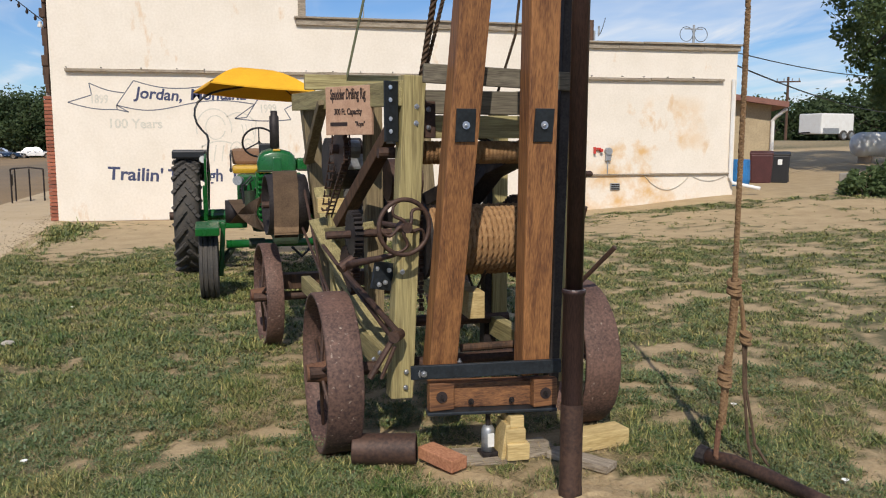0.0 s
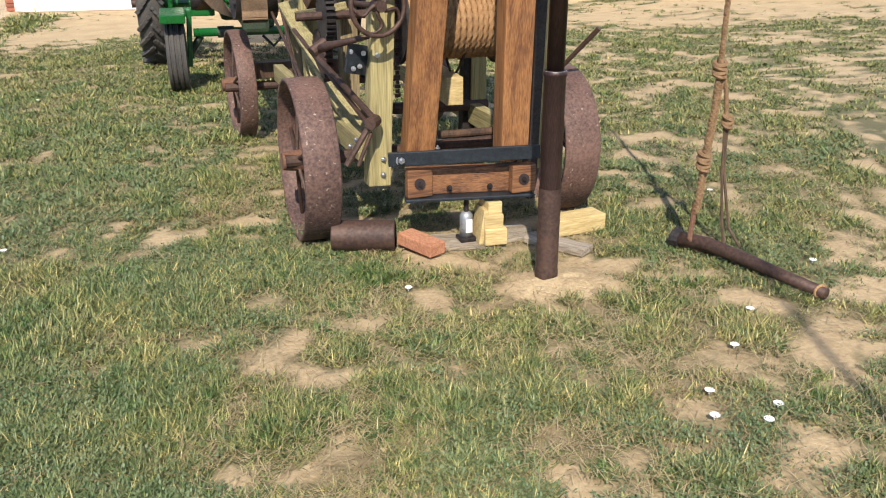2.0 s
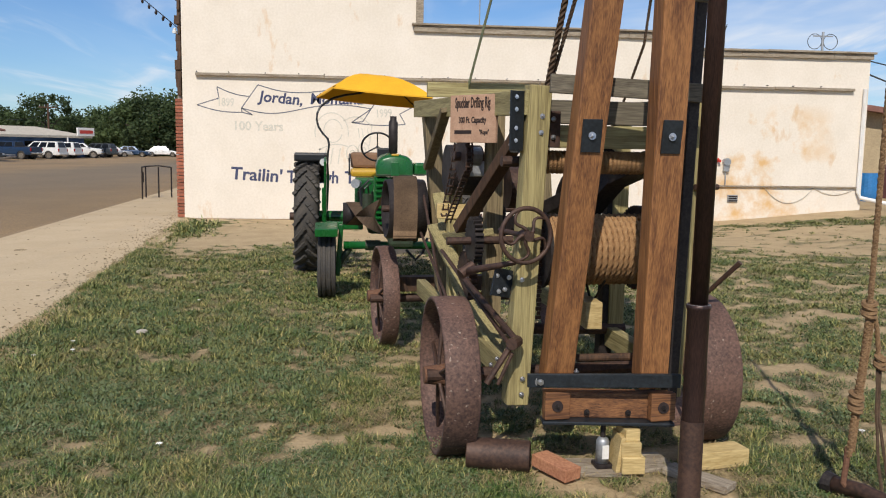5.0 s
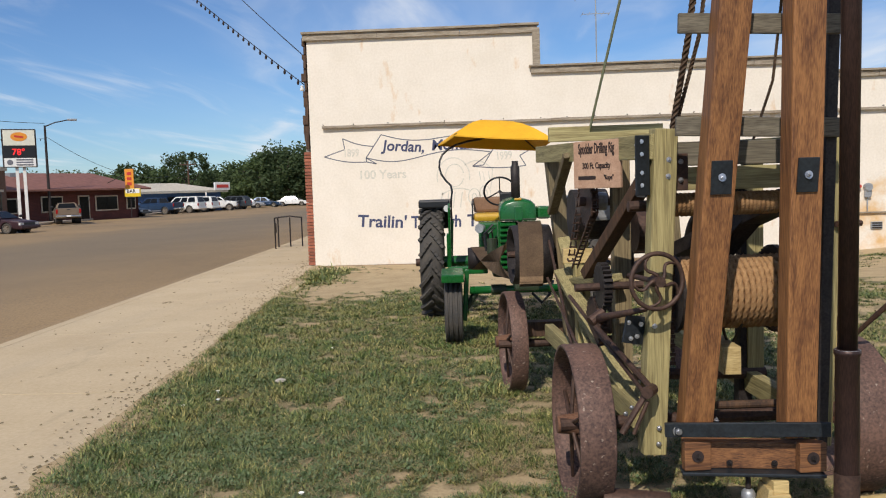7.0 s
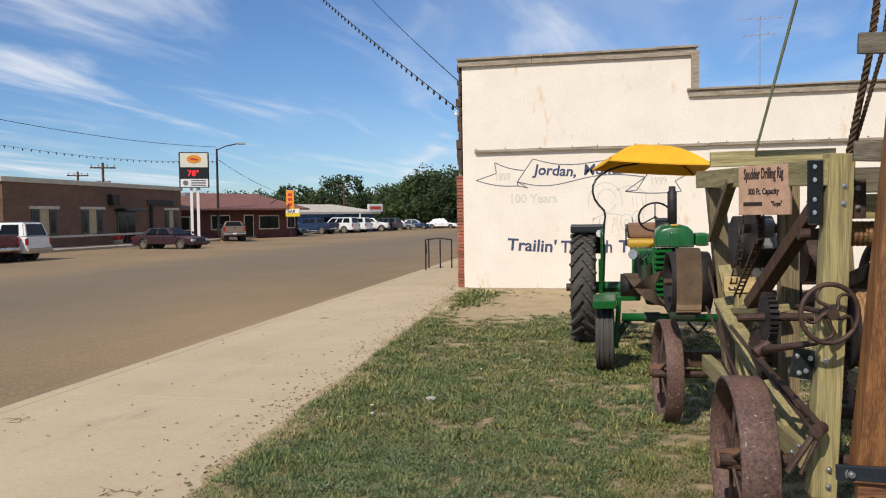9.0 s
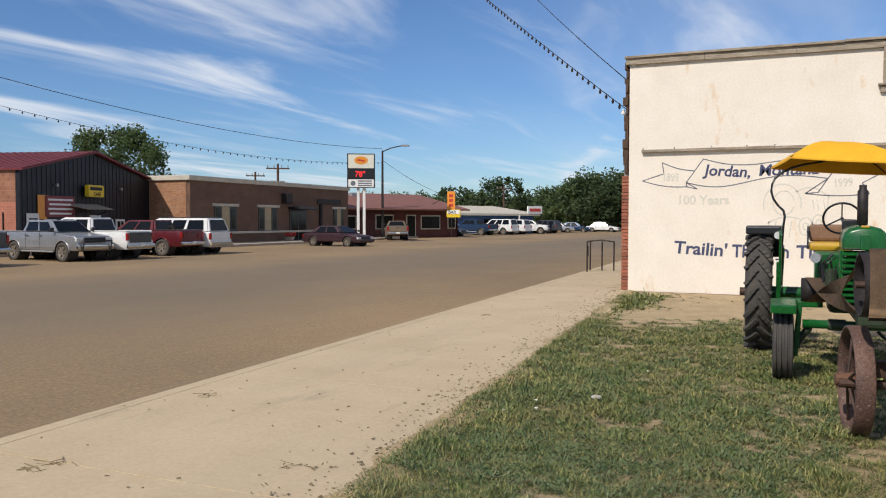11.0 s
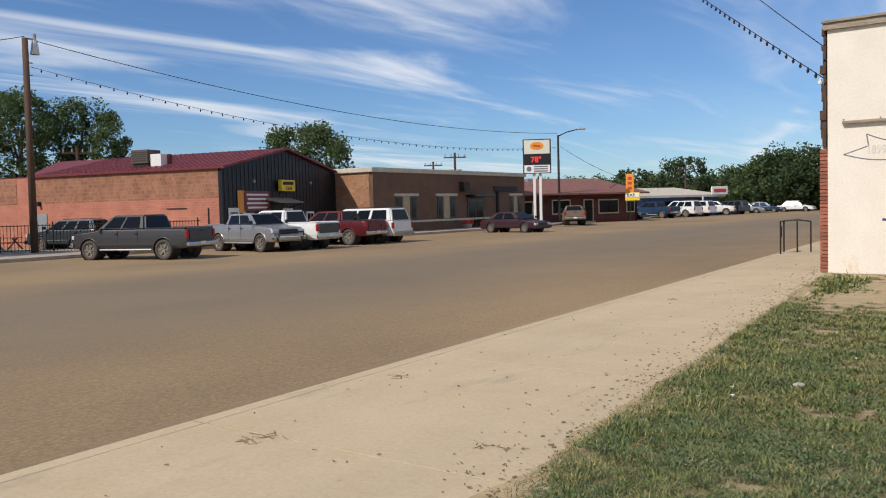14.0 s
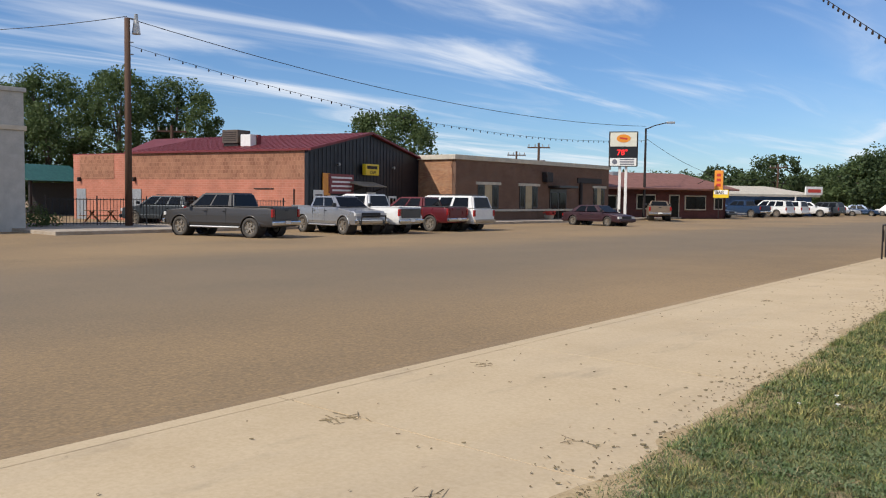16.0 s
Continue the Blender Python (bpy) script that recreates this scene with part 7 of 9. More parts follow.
def farm_tyre(name, c, R, w, lugs, label):
    t = new(name); t.parent = tra; tagged(t, label)
    c = h(*c)
    k = w / 2
    bm = B(); lathe(bm, [(-k * 0.7, R * 0.62), (-k, R * 0.75), (-k * 0.95, R * 0.92), (-k * 0.6, R * 0.965), (0, R * 0.98), (k * 0.6, R * 0.965), (k * 0.95, R * 0.92), (k, R * 0.75), (k * 0.7, R * 0.62)], 48, "X", c, True)
    part("casing", bm, M["tyre"], t, smooth=True)
    bm = B()
    for i in range(lugs):
        for s in (-1, 1):
            a = 2 * math.pi * (i + (0.5 if s > 0 else 0)) / lugs
            for q in range(4):
                u0 = q / 4
                aa = a + 0.30 * u0 * 0.9
                rr = R * (0.995 - 0.05 * u0 * u0)
                m = Matrix.Translation(c) @ Matrix.Rotation(aa, 4, "X") @ Matrix.Translation((s * k * (0.04 + 0.95 * u0 + 0.12), 0, rr)) @ Matrix.Rotation(-s * 0.75, 4, "Z")
                r_ = bmesh.ops.create_cube(bm, size=1, matrix=m @ Matrix.Diagonal((k * 0.36, 0.038, 0.045, 1)))
    part("tread", bm, M["tyre"], t, kind="stuff")
    bm = B(); lathe(bm, [(-k * 0.7, R * 0.63), (-k * 0.5, R * 0.55), (0.02, R * 0.2), (0.02, 0.0)], 36, "X", c); part("rim_disc", bm, M["jd_yellow"], t, "yellow wheel disc", True)
    bm = B(); cyl(bm, c - Vector((k * 1.5, 0, 0)), c + Vector((0.3, 0, 0)), 0.05, seg=14); part("axle_end", bm, M["rust"], t)
    return t


farm_tyre("rear_wheel", (-0.565, 10.92, 0.695), 0.70, 0.30, 22, "lugged black rear tractor tyre")
farm_tyre("rear_wheel", (1.42, 10.98, 0.695), 0.70, 0.30, 22, "lugged black rear tractor tyre")


def front_tyre(c, label):
    t = new("front_wheel"); t.parent = tra; tagged(t, label)
    c = h(*c)
    R, k = 0.345, 0.098
    prof = [(-k * 0.6, R * 0.55), (-k, R * 0.72), (-k * 0.95, R * 0.93)]
    for x in (-0.75, -0.28, 0.28, 0.75):
        prof += [(k * (x - 0.17), R * 0.965), (k * (x - 0.13), R), (k * (x + 0.13), R), (k * (x + 0.17), R * 0.965)]
    prof += [(k * 0.95, R * 0.93), (k, R * 0.72), (k * 0.6, R * 0.55)]
    bm = B(); lathe(bm, prof, 44, "X", c, True); part("ribbed_casing", bm, M["tyre"], t)
    bm = B(); lathe(bm, [(-k * 0.6, R * 0.56), (-0.01, R * 0.4), (-0.01, 0.0)], 28, "X", c); lathe(bm, [(k * 0.6, R * 0.56), (0.01, R * 0.4), (0.01, 0.0)], 28, "X", c); part("rim_disc", bm, M["jd_yellow"], t)
    bm = B(); cyl(bm, c, c + Vector((0.16, 0, 0)), 0.04, seg=12); part("hub", bm, M["jd_green"], t)


front_tyre((-0.23, 8.98, 0.335), "ribbed black front tractor tyre")
front_tyre((1.14, 9.03, 0.335), "ribbed black front tractor tyre")


def tpart(name, bm, key, label="", smooth=False):
    return part(name, bm, M[key], tra, label, smooth)


# front fender boxes, spindles and axle tube
for x, s in ((-0.225, 1), (1.14, -1)):
    bm = B(); box(bm, h(x, 8.78, 0.735), (0.235, 0.36, 0.085), (6, 0, 0), 0.012); tpart("front_fender", bm, "jd_green", "bright green box fender over the front tyre")
    bm = B(); box(bm, h(x + 0.13 * s, 8.95, 0.50), (0.05, 0.09, 0.55), (0, 4 * s, 0), 0.012); tpart("spindle", bm, "jd_green")
    bm = B(); cyl(bm, h(x + 0.10 * s, 8.96, 0.32), h(x + 0.24 * s, 8.96, 0.52), 0.035, seg=12); tpart("steering_knuckle", bm, "jd_dull")
bm = B(); cyl(bm, h(-0.05, 8.92, 0.555), h(0.98, 8.96, 0.555), 0.042, seg=16); tpart("front_axle", bm, "jd_green", "", True)
bm = B(); cyl(bm, h(0.18, 8.93, 0.555), h(0.34, 8.93, 0.555), 0.056, seg=16); tpart("axle_sleeve", bm, "jd_dull")
bm = B(); tube(bm, [h(0.62, 9.0, 0.50), h(0.72, 8.95, 0.40), h(0.80, 8.98, 0.48), h(0.86, 9.2, 0.6)], 0.016, 8); tpart("hose", bm, "black")
# hood, grille, radiator
bm = B()
prof = [(-0.19, 1.30), (-0.195, 1.40), (-0.178, 1.465), (-0.135, 1.505), (-0.06, 1.526), (0.0, 1.53), (0.06, 1.526), (0.135, 1.505), (0.178, 1.465), (0.195, 1.40), (0.19, 1.30)]
lp_ = []
for y_, sc, dz in ((8.585, 0.84, -0.06), (8.60, 0.94, -0.025), (8.65, 0.99, -0.006), (8.72, 1.0, 0.0), (9.2, 0.97, 0.005), (10.0, 0.94, 0.005)):
    lp_.append([bm.verts.new(h(0.475 + x * sc, y_, 1.30 + (z - 1.30) * (1 + dz * 3))) for x, z in prof])
for a, b in zip(lp_, lp_[1:]):
    for i in range(len(prof) - 1):
        bm.faces.new((a[i], a[i + 1], b[i + 1], b[i]))
bm.faces.new(lp_[0]); bm.faces.new(lp_[-1][::-1])
bmesh.ops.recalc_face_normals(bm, faces=bm.faces)
tpart("hood", bm, "jd_green", "rounded glossy green hood", True)
bm = B(); box(bm, h(0.475, 8.60, 1.375), (0.085, 0.055, 0.15), (-6, 0, 0), 0.012); tpart("nose_strip", bm, "jd_green")
bm = B(); box(bm, h(0.475, 8.62, 1.517), (0.075, 0.06, 0.022), (-10, 0, 0), 0.008); tpart("medallion", bm, "jd_yellow", "small yellow medallion")
bm = B(); box(bm, h(0.475, 8.592, 1.315), (0.37, 0.03, 0.014), None, 0.004); tpart("hood_seam", bm, "jd_dull")
bm = B(); box(bm, h(0.735, 8.80, 1.375), (0.13, 0.30, 0.13), None, 0.025); tpart("hood_side", bm, "jd_green")
bm = B(); box(bm, h(0.735, 8.79, 1.325), (0.135, 0.31, 0.012), None, 0.003); tpart("side_seam", bm, "jd_dull")
# The shell's shade is put into its dull green colour.
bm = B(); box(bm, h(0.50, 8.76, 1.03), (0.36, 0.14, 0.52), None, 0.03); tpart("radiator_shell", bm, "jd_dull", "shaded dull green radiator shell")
for k in range(9):
    z_ = 0.83 + k * 0.055
    for x_ in (0.365, 0.625):
        bm = B(); box(bm, h(x_, 8.635 - 0.003 * k, z_), (0.165, 0.085, 0.020), (24, 0, 0), 0.007); tpart("grille_louvre", bm, "jd_green")
bm = B(); box(bm, h(0.272, 8.70, 1.05), (0.018, 0.12, 0.50), None, 0.006); tpart("grille_edge", bm, "jd_green")
bm = B(); box(bm, h(0.495, 8.625, 1.05), (0.035, 0.08, 0.50), None, 0.01); tpart("grille_bar", bm, "jd_green")
bm = B(); cyl(bm, h(0.20, 8.98, 0.92), h(0.20, 8.98, 1.10), 0.055, seg=14); tpart("oil_filter", bm, "jd_dull")
bm = B(); tube(bm, [h(0.24, 8.95, 1.22), h(0.17, 8.95, 1.16), h(0.15, 9.02, 1.02), h(0.20, 9.1, 0.86)], 0.011, 8); tpart("fuel_line", bm, "black")
bm = B(); tube(bm, [h(0.22, 9.25, 1.24), h(0.12, 9.22, 1.14), h(0.14, 9.2, 0.95)], 0.014, 8); tpart("hose", bm, "black")
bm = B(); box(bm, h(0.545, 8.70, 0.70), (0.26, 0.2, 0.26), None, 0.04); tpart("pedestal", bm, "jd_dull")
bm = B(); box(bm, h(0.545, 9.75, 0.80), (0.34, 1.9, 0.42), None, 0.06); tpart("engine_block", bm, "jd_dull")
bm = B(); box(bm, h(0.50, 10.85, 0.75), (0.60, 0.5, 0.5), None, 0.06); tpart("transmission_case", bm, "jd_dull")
bm = B(); cyl(bm, h(-0.42, 10.93, 0.695), h(1.28, 10.98, 0.695), 0.075, seg=16); tpart("rear_axle_housing", bm, "jd_green")
bm = B(); box(bm, h(-0.10, 10.5, 0.62), (0.5, 0.12, 0.10), None, 0.02); tpart("frame_rail", bm, "jd_green")
# exhaust stack, steering wheel, seat and controls
bm = B(); lathe(bm, [(1.48, 0.030), (1.53, 0.030), (1.54, 0.048), (1.86, 0.048), (1.875, 0.035), (1.92, 0.034), (1.92, 0.0)], 18, "Z", h(0.465, 8.92, 0)); tpart("exhaust_pipe", bm, "iron", "black exhaust stack", True)
swr = Euler((radians(-62), 0, 0)).to_matrix()
bm = B(); ring(bm, h(0.315, 9.95, 1.60), 0.185, 0.012, "Z", 36, 8, swr); tpart("steering_wheel", bm, "black", "thin black steering wheel", True)
for k in range(3):
    a = k * 2.094 + 0.5
    bm = B(); cyl(bm, h(0.315, 9.95, 1.60), h(0.315, 9.95, 1.60) + swr @ Vector((0.18 * math.cos(a), 0.18 * math.sin(a), 0)), 0.008, seg=6); tpart("wheel_spoke", bm, "black")
bm = B(); cyl(bm, h(0.315, 9.95, 1.60), h(0.40, 9.4, 1.38), 0.018, seg=8); tpart("steering_column", bm, "black")
bm = B(); box(bm, h(0.38, 9.7, 1.53), (0.14, 0.16, 0.12), None, 0.02); tpart("instrument_box", bm, "black")
bm = B(); box(bm, h(0.22, 10.55, 1.28), (0.46, 0.42, 0.10), None, 0.04); tpart("seat_cushion", bm, "jd_yellow", "yellow seat cushion")
bm = B(); box(bm, h(0.22, 10.74, 1.43), (0.46, 0.08, 0.20), (-8, 0, 0), 0.035); tpart("seat_back", bm, "brown_seat", "brown padded seat back")
for x in (-0.02, 0.46):
    bm = B(); tube(bm, [h(x, 10.4, 1.25), h(x, 10.45, 1.45), h(x, 10.78, 1.5)], 0.014, 8); tpart("armrest", bm, "black")
bm = B(); box(bm, h(0.20, 10.2, 0.98), (0.30, 0.3, 0.5), None, 0.03); tpart("console", bm, "jd_green")
for k in range(6):
    bm = B(); cyl(bm, h(0.16 + 0.05 * k, 9.55 + 0.05 * k, 0.80), h(0.10 + 0.05 * k, 9.45, 1.10 + 0.04 * (k % 3)), 0.010, seg=6); tpart("control_lever", bm, "black")
bm = B(); cyl(bm, h(0.06, 9.85, 1.17), h(0.10, 9.97, 1.17), 0.055, 0.04, 16); tpart("headlamp", bm, "galv", "small round headlamp")
for k in range(3):
    bm = B(); tube(bm, sag(h(0.30 + 0.03 * k, 8.9, 1.02), h(0.24, 9.3, 0.82 + 0.05 * k), 0.06, 8), 0.009, 6); tpart("hose", bm, "faded_grey" if k == 1 else "black")
# rear fenders with lamps
for x, s in ((-0.515, 1), (1.37, -1)):
    bm = B()
    pts = []
    for k in range(13):
        a = radians(150 - k * 6.2)
        pts.append((10.92 - 0.80 * math.cos(math.pi - a) * -1, 0.70 + 0.80 * math.sin(a)))
    inner, outer = [], []
    for y_, z_ in pts:
        inner.append((h(x - 0.20, y_, z_), h(x + 0.20, y_, z_)))
    for (a, b), (c, d) in zip(inner, inner[1:]):
        vv = [bm.verts.new(p) for p in (a, b, d, c)]
        bm.faces.new(vv)
        e = 0.21 * s
    bmesh.ops.remove_doubles(bm, verts=bm.verts[:], dist=0.002)
    bmesh.ops.solidify(bm, geom=bm.faces[:], thickness=0.015)
    tpart("rear_fender", bm, "black", "black curved rear fender")
    bm = B(); box(bm, h(x + 0.20 * s, 10.46, 1.10), (0.03, 0.24, 0.70), (14, 0, 0), 0.012); tpart("fender_side", bm, "jd_green")
    bm = B(); cyl(bm, h(x + 0.17 * s, 10.58, 1.40), h(x + 0.17 * s, 10.69, 1.40), 0.045, 0.035, 16); tpart("fender_lamp", bm, "lamp_clear", "round fender lamp")
    bm = B(); box(bm, h(x, 10.70, 1.455), (0.40, 0.05, 0.10), None, 0.02); tpart("fender_front", bm, "black")
bm = B(); box(bm, h(-0.33, 10.45, 0.88), (0.05, 0.08, 0.42), (10, 0, 0), 0.01); tpart("fender_bracket", bm, "jd_green")
# belt pulley on the tractor's side
bm = B(); lathe(bm, [(-0.12, 0.105), (-0.12, 0.125), (0.0, 0.13), (0.12, 0.125), (0.12, 0.105)], 30, "X", h(0.045, 9.6, 0.84), True); tpart("side_pulley", bm, "iron", "iron flat-belt pulley", True)
bm = B(); cyl(bm, h(-0.02, 9.6, 0.84), h(0.30, 9.6, 0.84), 0.05, seg=14); tpart("pulley_shaft", bm, "jd_dull")
bm = B(); cyl(bm, h(-0.055, 9.6, 0.84), h(-0.045, 9.6, 0.84), 0.11, seg=26); tpart("pulley_web", bm, "rust")
# umbrella on a curved stem
bm = B(); tube(bm, [h(-0.32, 10.6, 0.95), h(-0.29, 10.6, 1.50), h(-0.275, 10.6, 1.62), h(-0.29, 10.6, 1.69), h(-0.35, 10.61, 1.75), h(-0.405, 10.63, 1.83), h(-0.43, 10.65, 1.92), h(-0.425, 10.67, 2.00), h(-0.39, 10.69, 2.08), h(-0.32, 10.71, 2.145), h(-0.22, 10.735, 2.20), h(-0.08, 10.76, 2.24), h(0.10, 10.78, 2.27), h(0.25, 10.8, 2.32)], 0.014, 8); tpart("umbrella_stem", bm, "black", "thin curved umbrella stem", True)
bm = B(); cyl(bm, h(-0.315, 10.6, 0.80), h(-0.295, 10.6, 1.25), 0.028, seg=10); tpart("stem_socket", bm, "jd_green")
um = new("umbrella"); um.parent = tra; tagged(um, "broad yellow canvas umbrella with drooping panels")
cu = h(0.25, 10.8, 0)
NR = 4
corner = [Vector(c) for c in ((-0.48, -0.55, 2.30), (0.73, -0.45, 2.22), (0.61, 0.55, 2.14), (-0.70, 0.45, 2.24))]
apex = Vector((0.02, 0.0, 2.50))
for i in range(NR):
    a, b = corner[i], corner[(i + 1) % NR]
    bm = B()
    n = 6
    grid = []
    for r_ in range(n + 1):
        t = r_ / n
        row = []
        for q in range(n + 1):
            p = a.lerp(b, q / n)
            e = apex.lerp(p, t)
            e.z += 0.075 * math.sin(math.pi * t) - 0.012 * math.sin(math.pi * q / n) * t
            row.append(bm.verts.new(cu + e))
        grid.append(row)
    for r_ in range(n):
        for q in range(n):
            try:
                bm.faces.new((grid[r_][q], grid[r_][q + 1], grid[r_ + 1][q + 1], grid[r_ + 1][q]))
            except ValueError:
                pass
    for q in range(n):
        v0, v1 = grid[n][q].co, grid[n][q + 1].co
        vv = [grid[n][q], grid[n][q + 1], bm.verts.new(v1 + Vector((0, 0, -0.018))), bm.verts.new(v0 + Vector((0, 0, -0.018)))]
        bm.faces.new(vv)
    part("panel", bm, M["canopy"], um)
    bm = B(); tube(bm, [cu + apex - Vector((0, 0, 0.02)), cu + apex.lerp(a, 0.5) + Vector((0, 0, 0.05)), cu + a], 0.007, 5); part("rib", bm, M["iron"], um)

# crossed drive belt from the rig to the tractor
db = tagged(new("drive_belt"), "wide tan canvas drive belt, twisted between two pulleys", "belt")
for s in (1, -1):
    bm = B()
    n = 26
    pa = Vector((0.47, 6.42, 1.135 + 0.232 * s))
    pb = Vector((0.045, 9.6, 0.84 - 0.132 * s))
    prev = None
    for i in range(n + 1):
        t = i / n
        c = pa.lerp(pb, t) - Vector((0, 0, 0.05 * math.sin(math.pi * t)))
        a = math.pi * sm(0.0, 1.0, t) * s
        wv = Vector((math.cos(a), 0, math.sin(a))) * 0.088
        cur = (bm.verts.new(c - wv), bm.verts.new(c + wv))
        if prev:
            bm.faces.new((prev[0], prev[1], cur[1], cur[0]))
        prev = cur
    bmesh.ops.solidify(bm, geom=bm.faces[:], thickness=0.006)
    part("belt_run", bm, M["belt"], db)
bm = B()
prof_ = []
for i in range(25):
    a = radians(90 + 180 * i / 24)
    prof_.append((6.385 + 0.2480 * math.cos(a), 1.135 + 0.2480 * math.sin(a)))
prev = None
for y_, z_ in prof_:
    cur = (bm.verts.new((0.47 - 0.088 + 0.0, y_, z_)), bm.verts.new((0.47 + 0.088, y_ + 0.02, z_)))
    if prev:
        bm.faces.new((prev[0], prev[1], cur[1], cur[0]))
    prev = cur
bmesh.ops.solidify(bm, geom=bm.faces[:], thickness=0.006)
part("belt_wrap", bm, M["belt"], db, smooth=True)

# ---------------------------------------------------------------- vehicles
wheel_cache = {}
M["rim_steel"] = mat("dusty_alloy", (0.34, 0.30, 0.25), 0.5, 0.5, col2=(0.16, 0.13, 0.10), scale=6, fine=50, var=0.6)


def road_wheel(parent, c, R, w, side, rim_key="galv"):
    wh = new("wheel"); wh.parent = parent; wh.location = c
    if (R, w, side, rim_key) not in wheel_cache:
        k = w / 2
        t = mesh_of("tyre", lathe(B(), [(-k, R * 0.66), (-k, R * 0.92), (-k * 0.8, R), (k * 0.8, R), (k, R * 0.92), (k, R * 0.66)], 28, "Y", (0, 0, 0), True), M["tyre"], True)
        bm = B()
        lathe(bm, [(side * k * 0.75, 0.0), (side * k * 0.85, R * 0.14), (side * k * 0.6, R * 0.2), (side * k * 0.6, R * 0.55), (side * k * 0.95, R * 0.64), (side * k * 0.9, R * 0.67)], 24, "Y")
        for i in range(6):
            a = i * math.pi / 3
            beam(bm, (R * 0.1 * math.cos(a), side * k * 0.78, R * 0.1 * math.sin(a)), (R * 0.6 * math.cos(a), side * k * 0.86, R * 0.6 * math.sin(a)), R * 0.16, 0.03, (0, 1, 0), 0)
        r = mesh_of("rim", bm, M[rim_key])
        wheel_cache[(R, w, side, rim_key)] = (t, r)
    for nm, me in zip(("tyre", "rim"), wheel_cache[(R, w, side, rim_key)]):
        o = new(nm, me); o.parent = wh


def quad_panel(bm, pts, off, n):
    """A thin pane just outside four points."""
    n = Vector(n).normalized()
    a = [bm.verts.new(Vector(p) + n * off) for p in pts]
    b = [bm.verts.new(Vector(p) - n * 0.02) for p in pts]
    bm.faces.new(a)
    for i in range(4):
        bm.faces.new((a[i], b[i], b[(i + 1) % 4], a[(i + 1) % 4]))
    bmesh.ops.recalc_face_normals(bm, faces=bm.faces)


def vehicle(name, loc, heading, paint_m, label, kind="pickup", L=5.7, W=1.95, H=1.85, cabs=2, group="", lower=None, rim="rim_steel", bed_cap=False, bullbar=False):
    v = thing(name, loc, heading, label, name.replace("_", " ").split()[-1], group)
    R = 0.42 if kind != "sedan" else 0.32
    f, r = L / 2, -L / 2
    belt = {"pickup": 1.27, "suv": 1.18, "sedan": 0.92}[kind]
    hood = {"pickup": 1.18, "suv": 1.10, "sedan": 0.80}[kind]
    low = {"pickup": 0.47, "suv": 0.38, "sedan": 0.24}[kind]
    xf, xr = f - 0.95, r + (1.15 if kind != "sedan" else 0.95)
    hb = {"pickup": f - 1.45, "suv": f - 1.35, "sedan": f - 1.35}[kind]
    cab_r = {"pickup": hb - (2.35 if cabs == 2 else 1.75), "suv": r + 0.08, "sedan": r + 0.55}[kind]
    top = [(r + 0.02, belt + (0.02 if kind == "pickup" else 0)), (cab_r, belt + (0.02 if kind == "pickup" else 0)), (cab_r + 0.02, belt), (hb, belt), (hb + 0.25, hood + 0.03), (f - 0.18, hood - 0.07), (f - 0.03, hood - 0.2), (f, low + 0.25)]
    if kind == "sedan":
        top[0] = (r + 0.03, belt - 0.06)
    poly = [(f - 0.05, low)]
    for xc in (xf, xr):
        for k in range(9):
            a = math.pi * k / 8
            poly.append((xc + (R + 0.07) * math.cos(a), max(low, R + (R + 0.07) * math.sin(a) - 0.0)))
    poly.append((r + 0.05, low))
    poly.append((r, low + 0.2))
    poly += top
    bm = B()
    lo = [bm.verts.new((x, -W / 2, z)) for x, z in poly]
    hi = [bm.verts.new((x, W / 2, z)) for x, z in poly]
    fa, fb = bm.faces.new(lo), bm.faces.new(hi[::-1])
    n = len(poly)
    for i in range(n):
        bm.faces.new((lo[i], hi[i], hi[(i + 1) % n], lo[(i + 1) % n]))
    bmesh.ops.recalc_face_normals(bm, faces=bm.faces)
    # swell the sides, tuck in sills and shoulders, taper nose and tail
    for zc in (low + 0.10, low + 0.24, (low + belt) / 2, belt - 0.24, belt - 0.09):
        bmesh.ops.bisect_plane(bm, geom=bm.verts[:] + bm.edges[:] + bm.faces[:], plane_co=(0, 0, zc), plane_no=(0, 0, 1))
    for xc in (f - 0.55, f - 0.22, r + 0.25):
        bmesh.ops.bisect_plane(bm, geom=bm.verts[:] + bm.edges[:] + bm.faces[:], plane_co=(xc, 0, 0), plane_no=(1, 0, 0))
    for vt in bm.verts:
        u = (vt.co.z - low) / (belt - low)
        k_ = 1 - 0.055 * max(0.0, (u - 0.5) / 0.5) ** 2 - 0.06 * max(0.0, (0.3 - u) / 0.3) ** 2
        k_ *= 1 - 0.13 * max(0.0, (vt.co.x - f + 0.55) / 0.55) ** 2 - 0.05 * max(0.0, (r + 0.25 - vt.co.x) / 0.25) ** 2
        vt.co.y *= k_
    bm.normal_update()
    bmesh.ops.bevel(bm, geom=[e for e in bm.edges if len(e.link_faces) == 2 and e.calc_face_angle(0) > 0.75], offset=0.035, segments=2, affect="EDGES", profile=0.6)
    body = part("body", bm, paint_m, v)
    # cab
    wt_ = W / 2 - 0.04
    wr_ = W / 2 - (0.26 if kind != "sedan" else 0.30)
    rake_f, rake_r = (0.72, 0.16) if kind == "pickup" else ((0.75, 0.22) if kind == "suv" else (0.85, 0.70))
    bl_ = [(hb, wt_), (cab_r, wt_)]
    c = {}
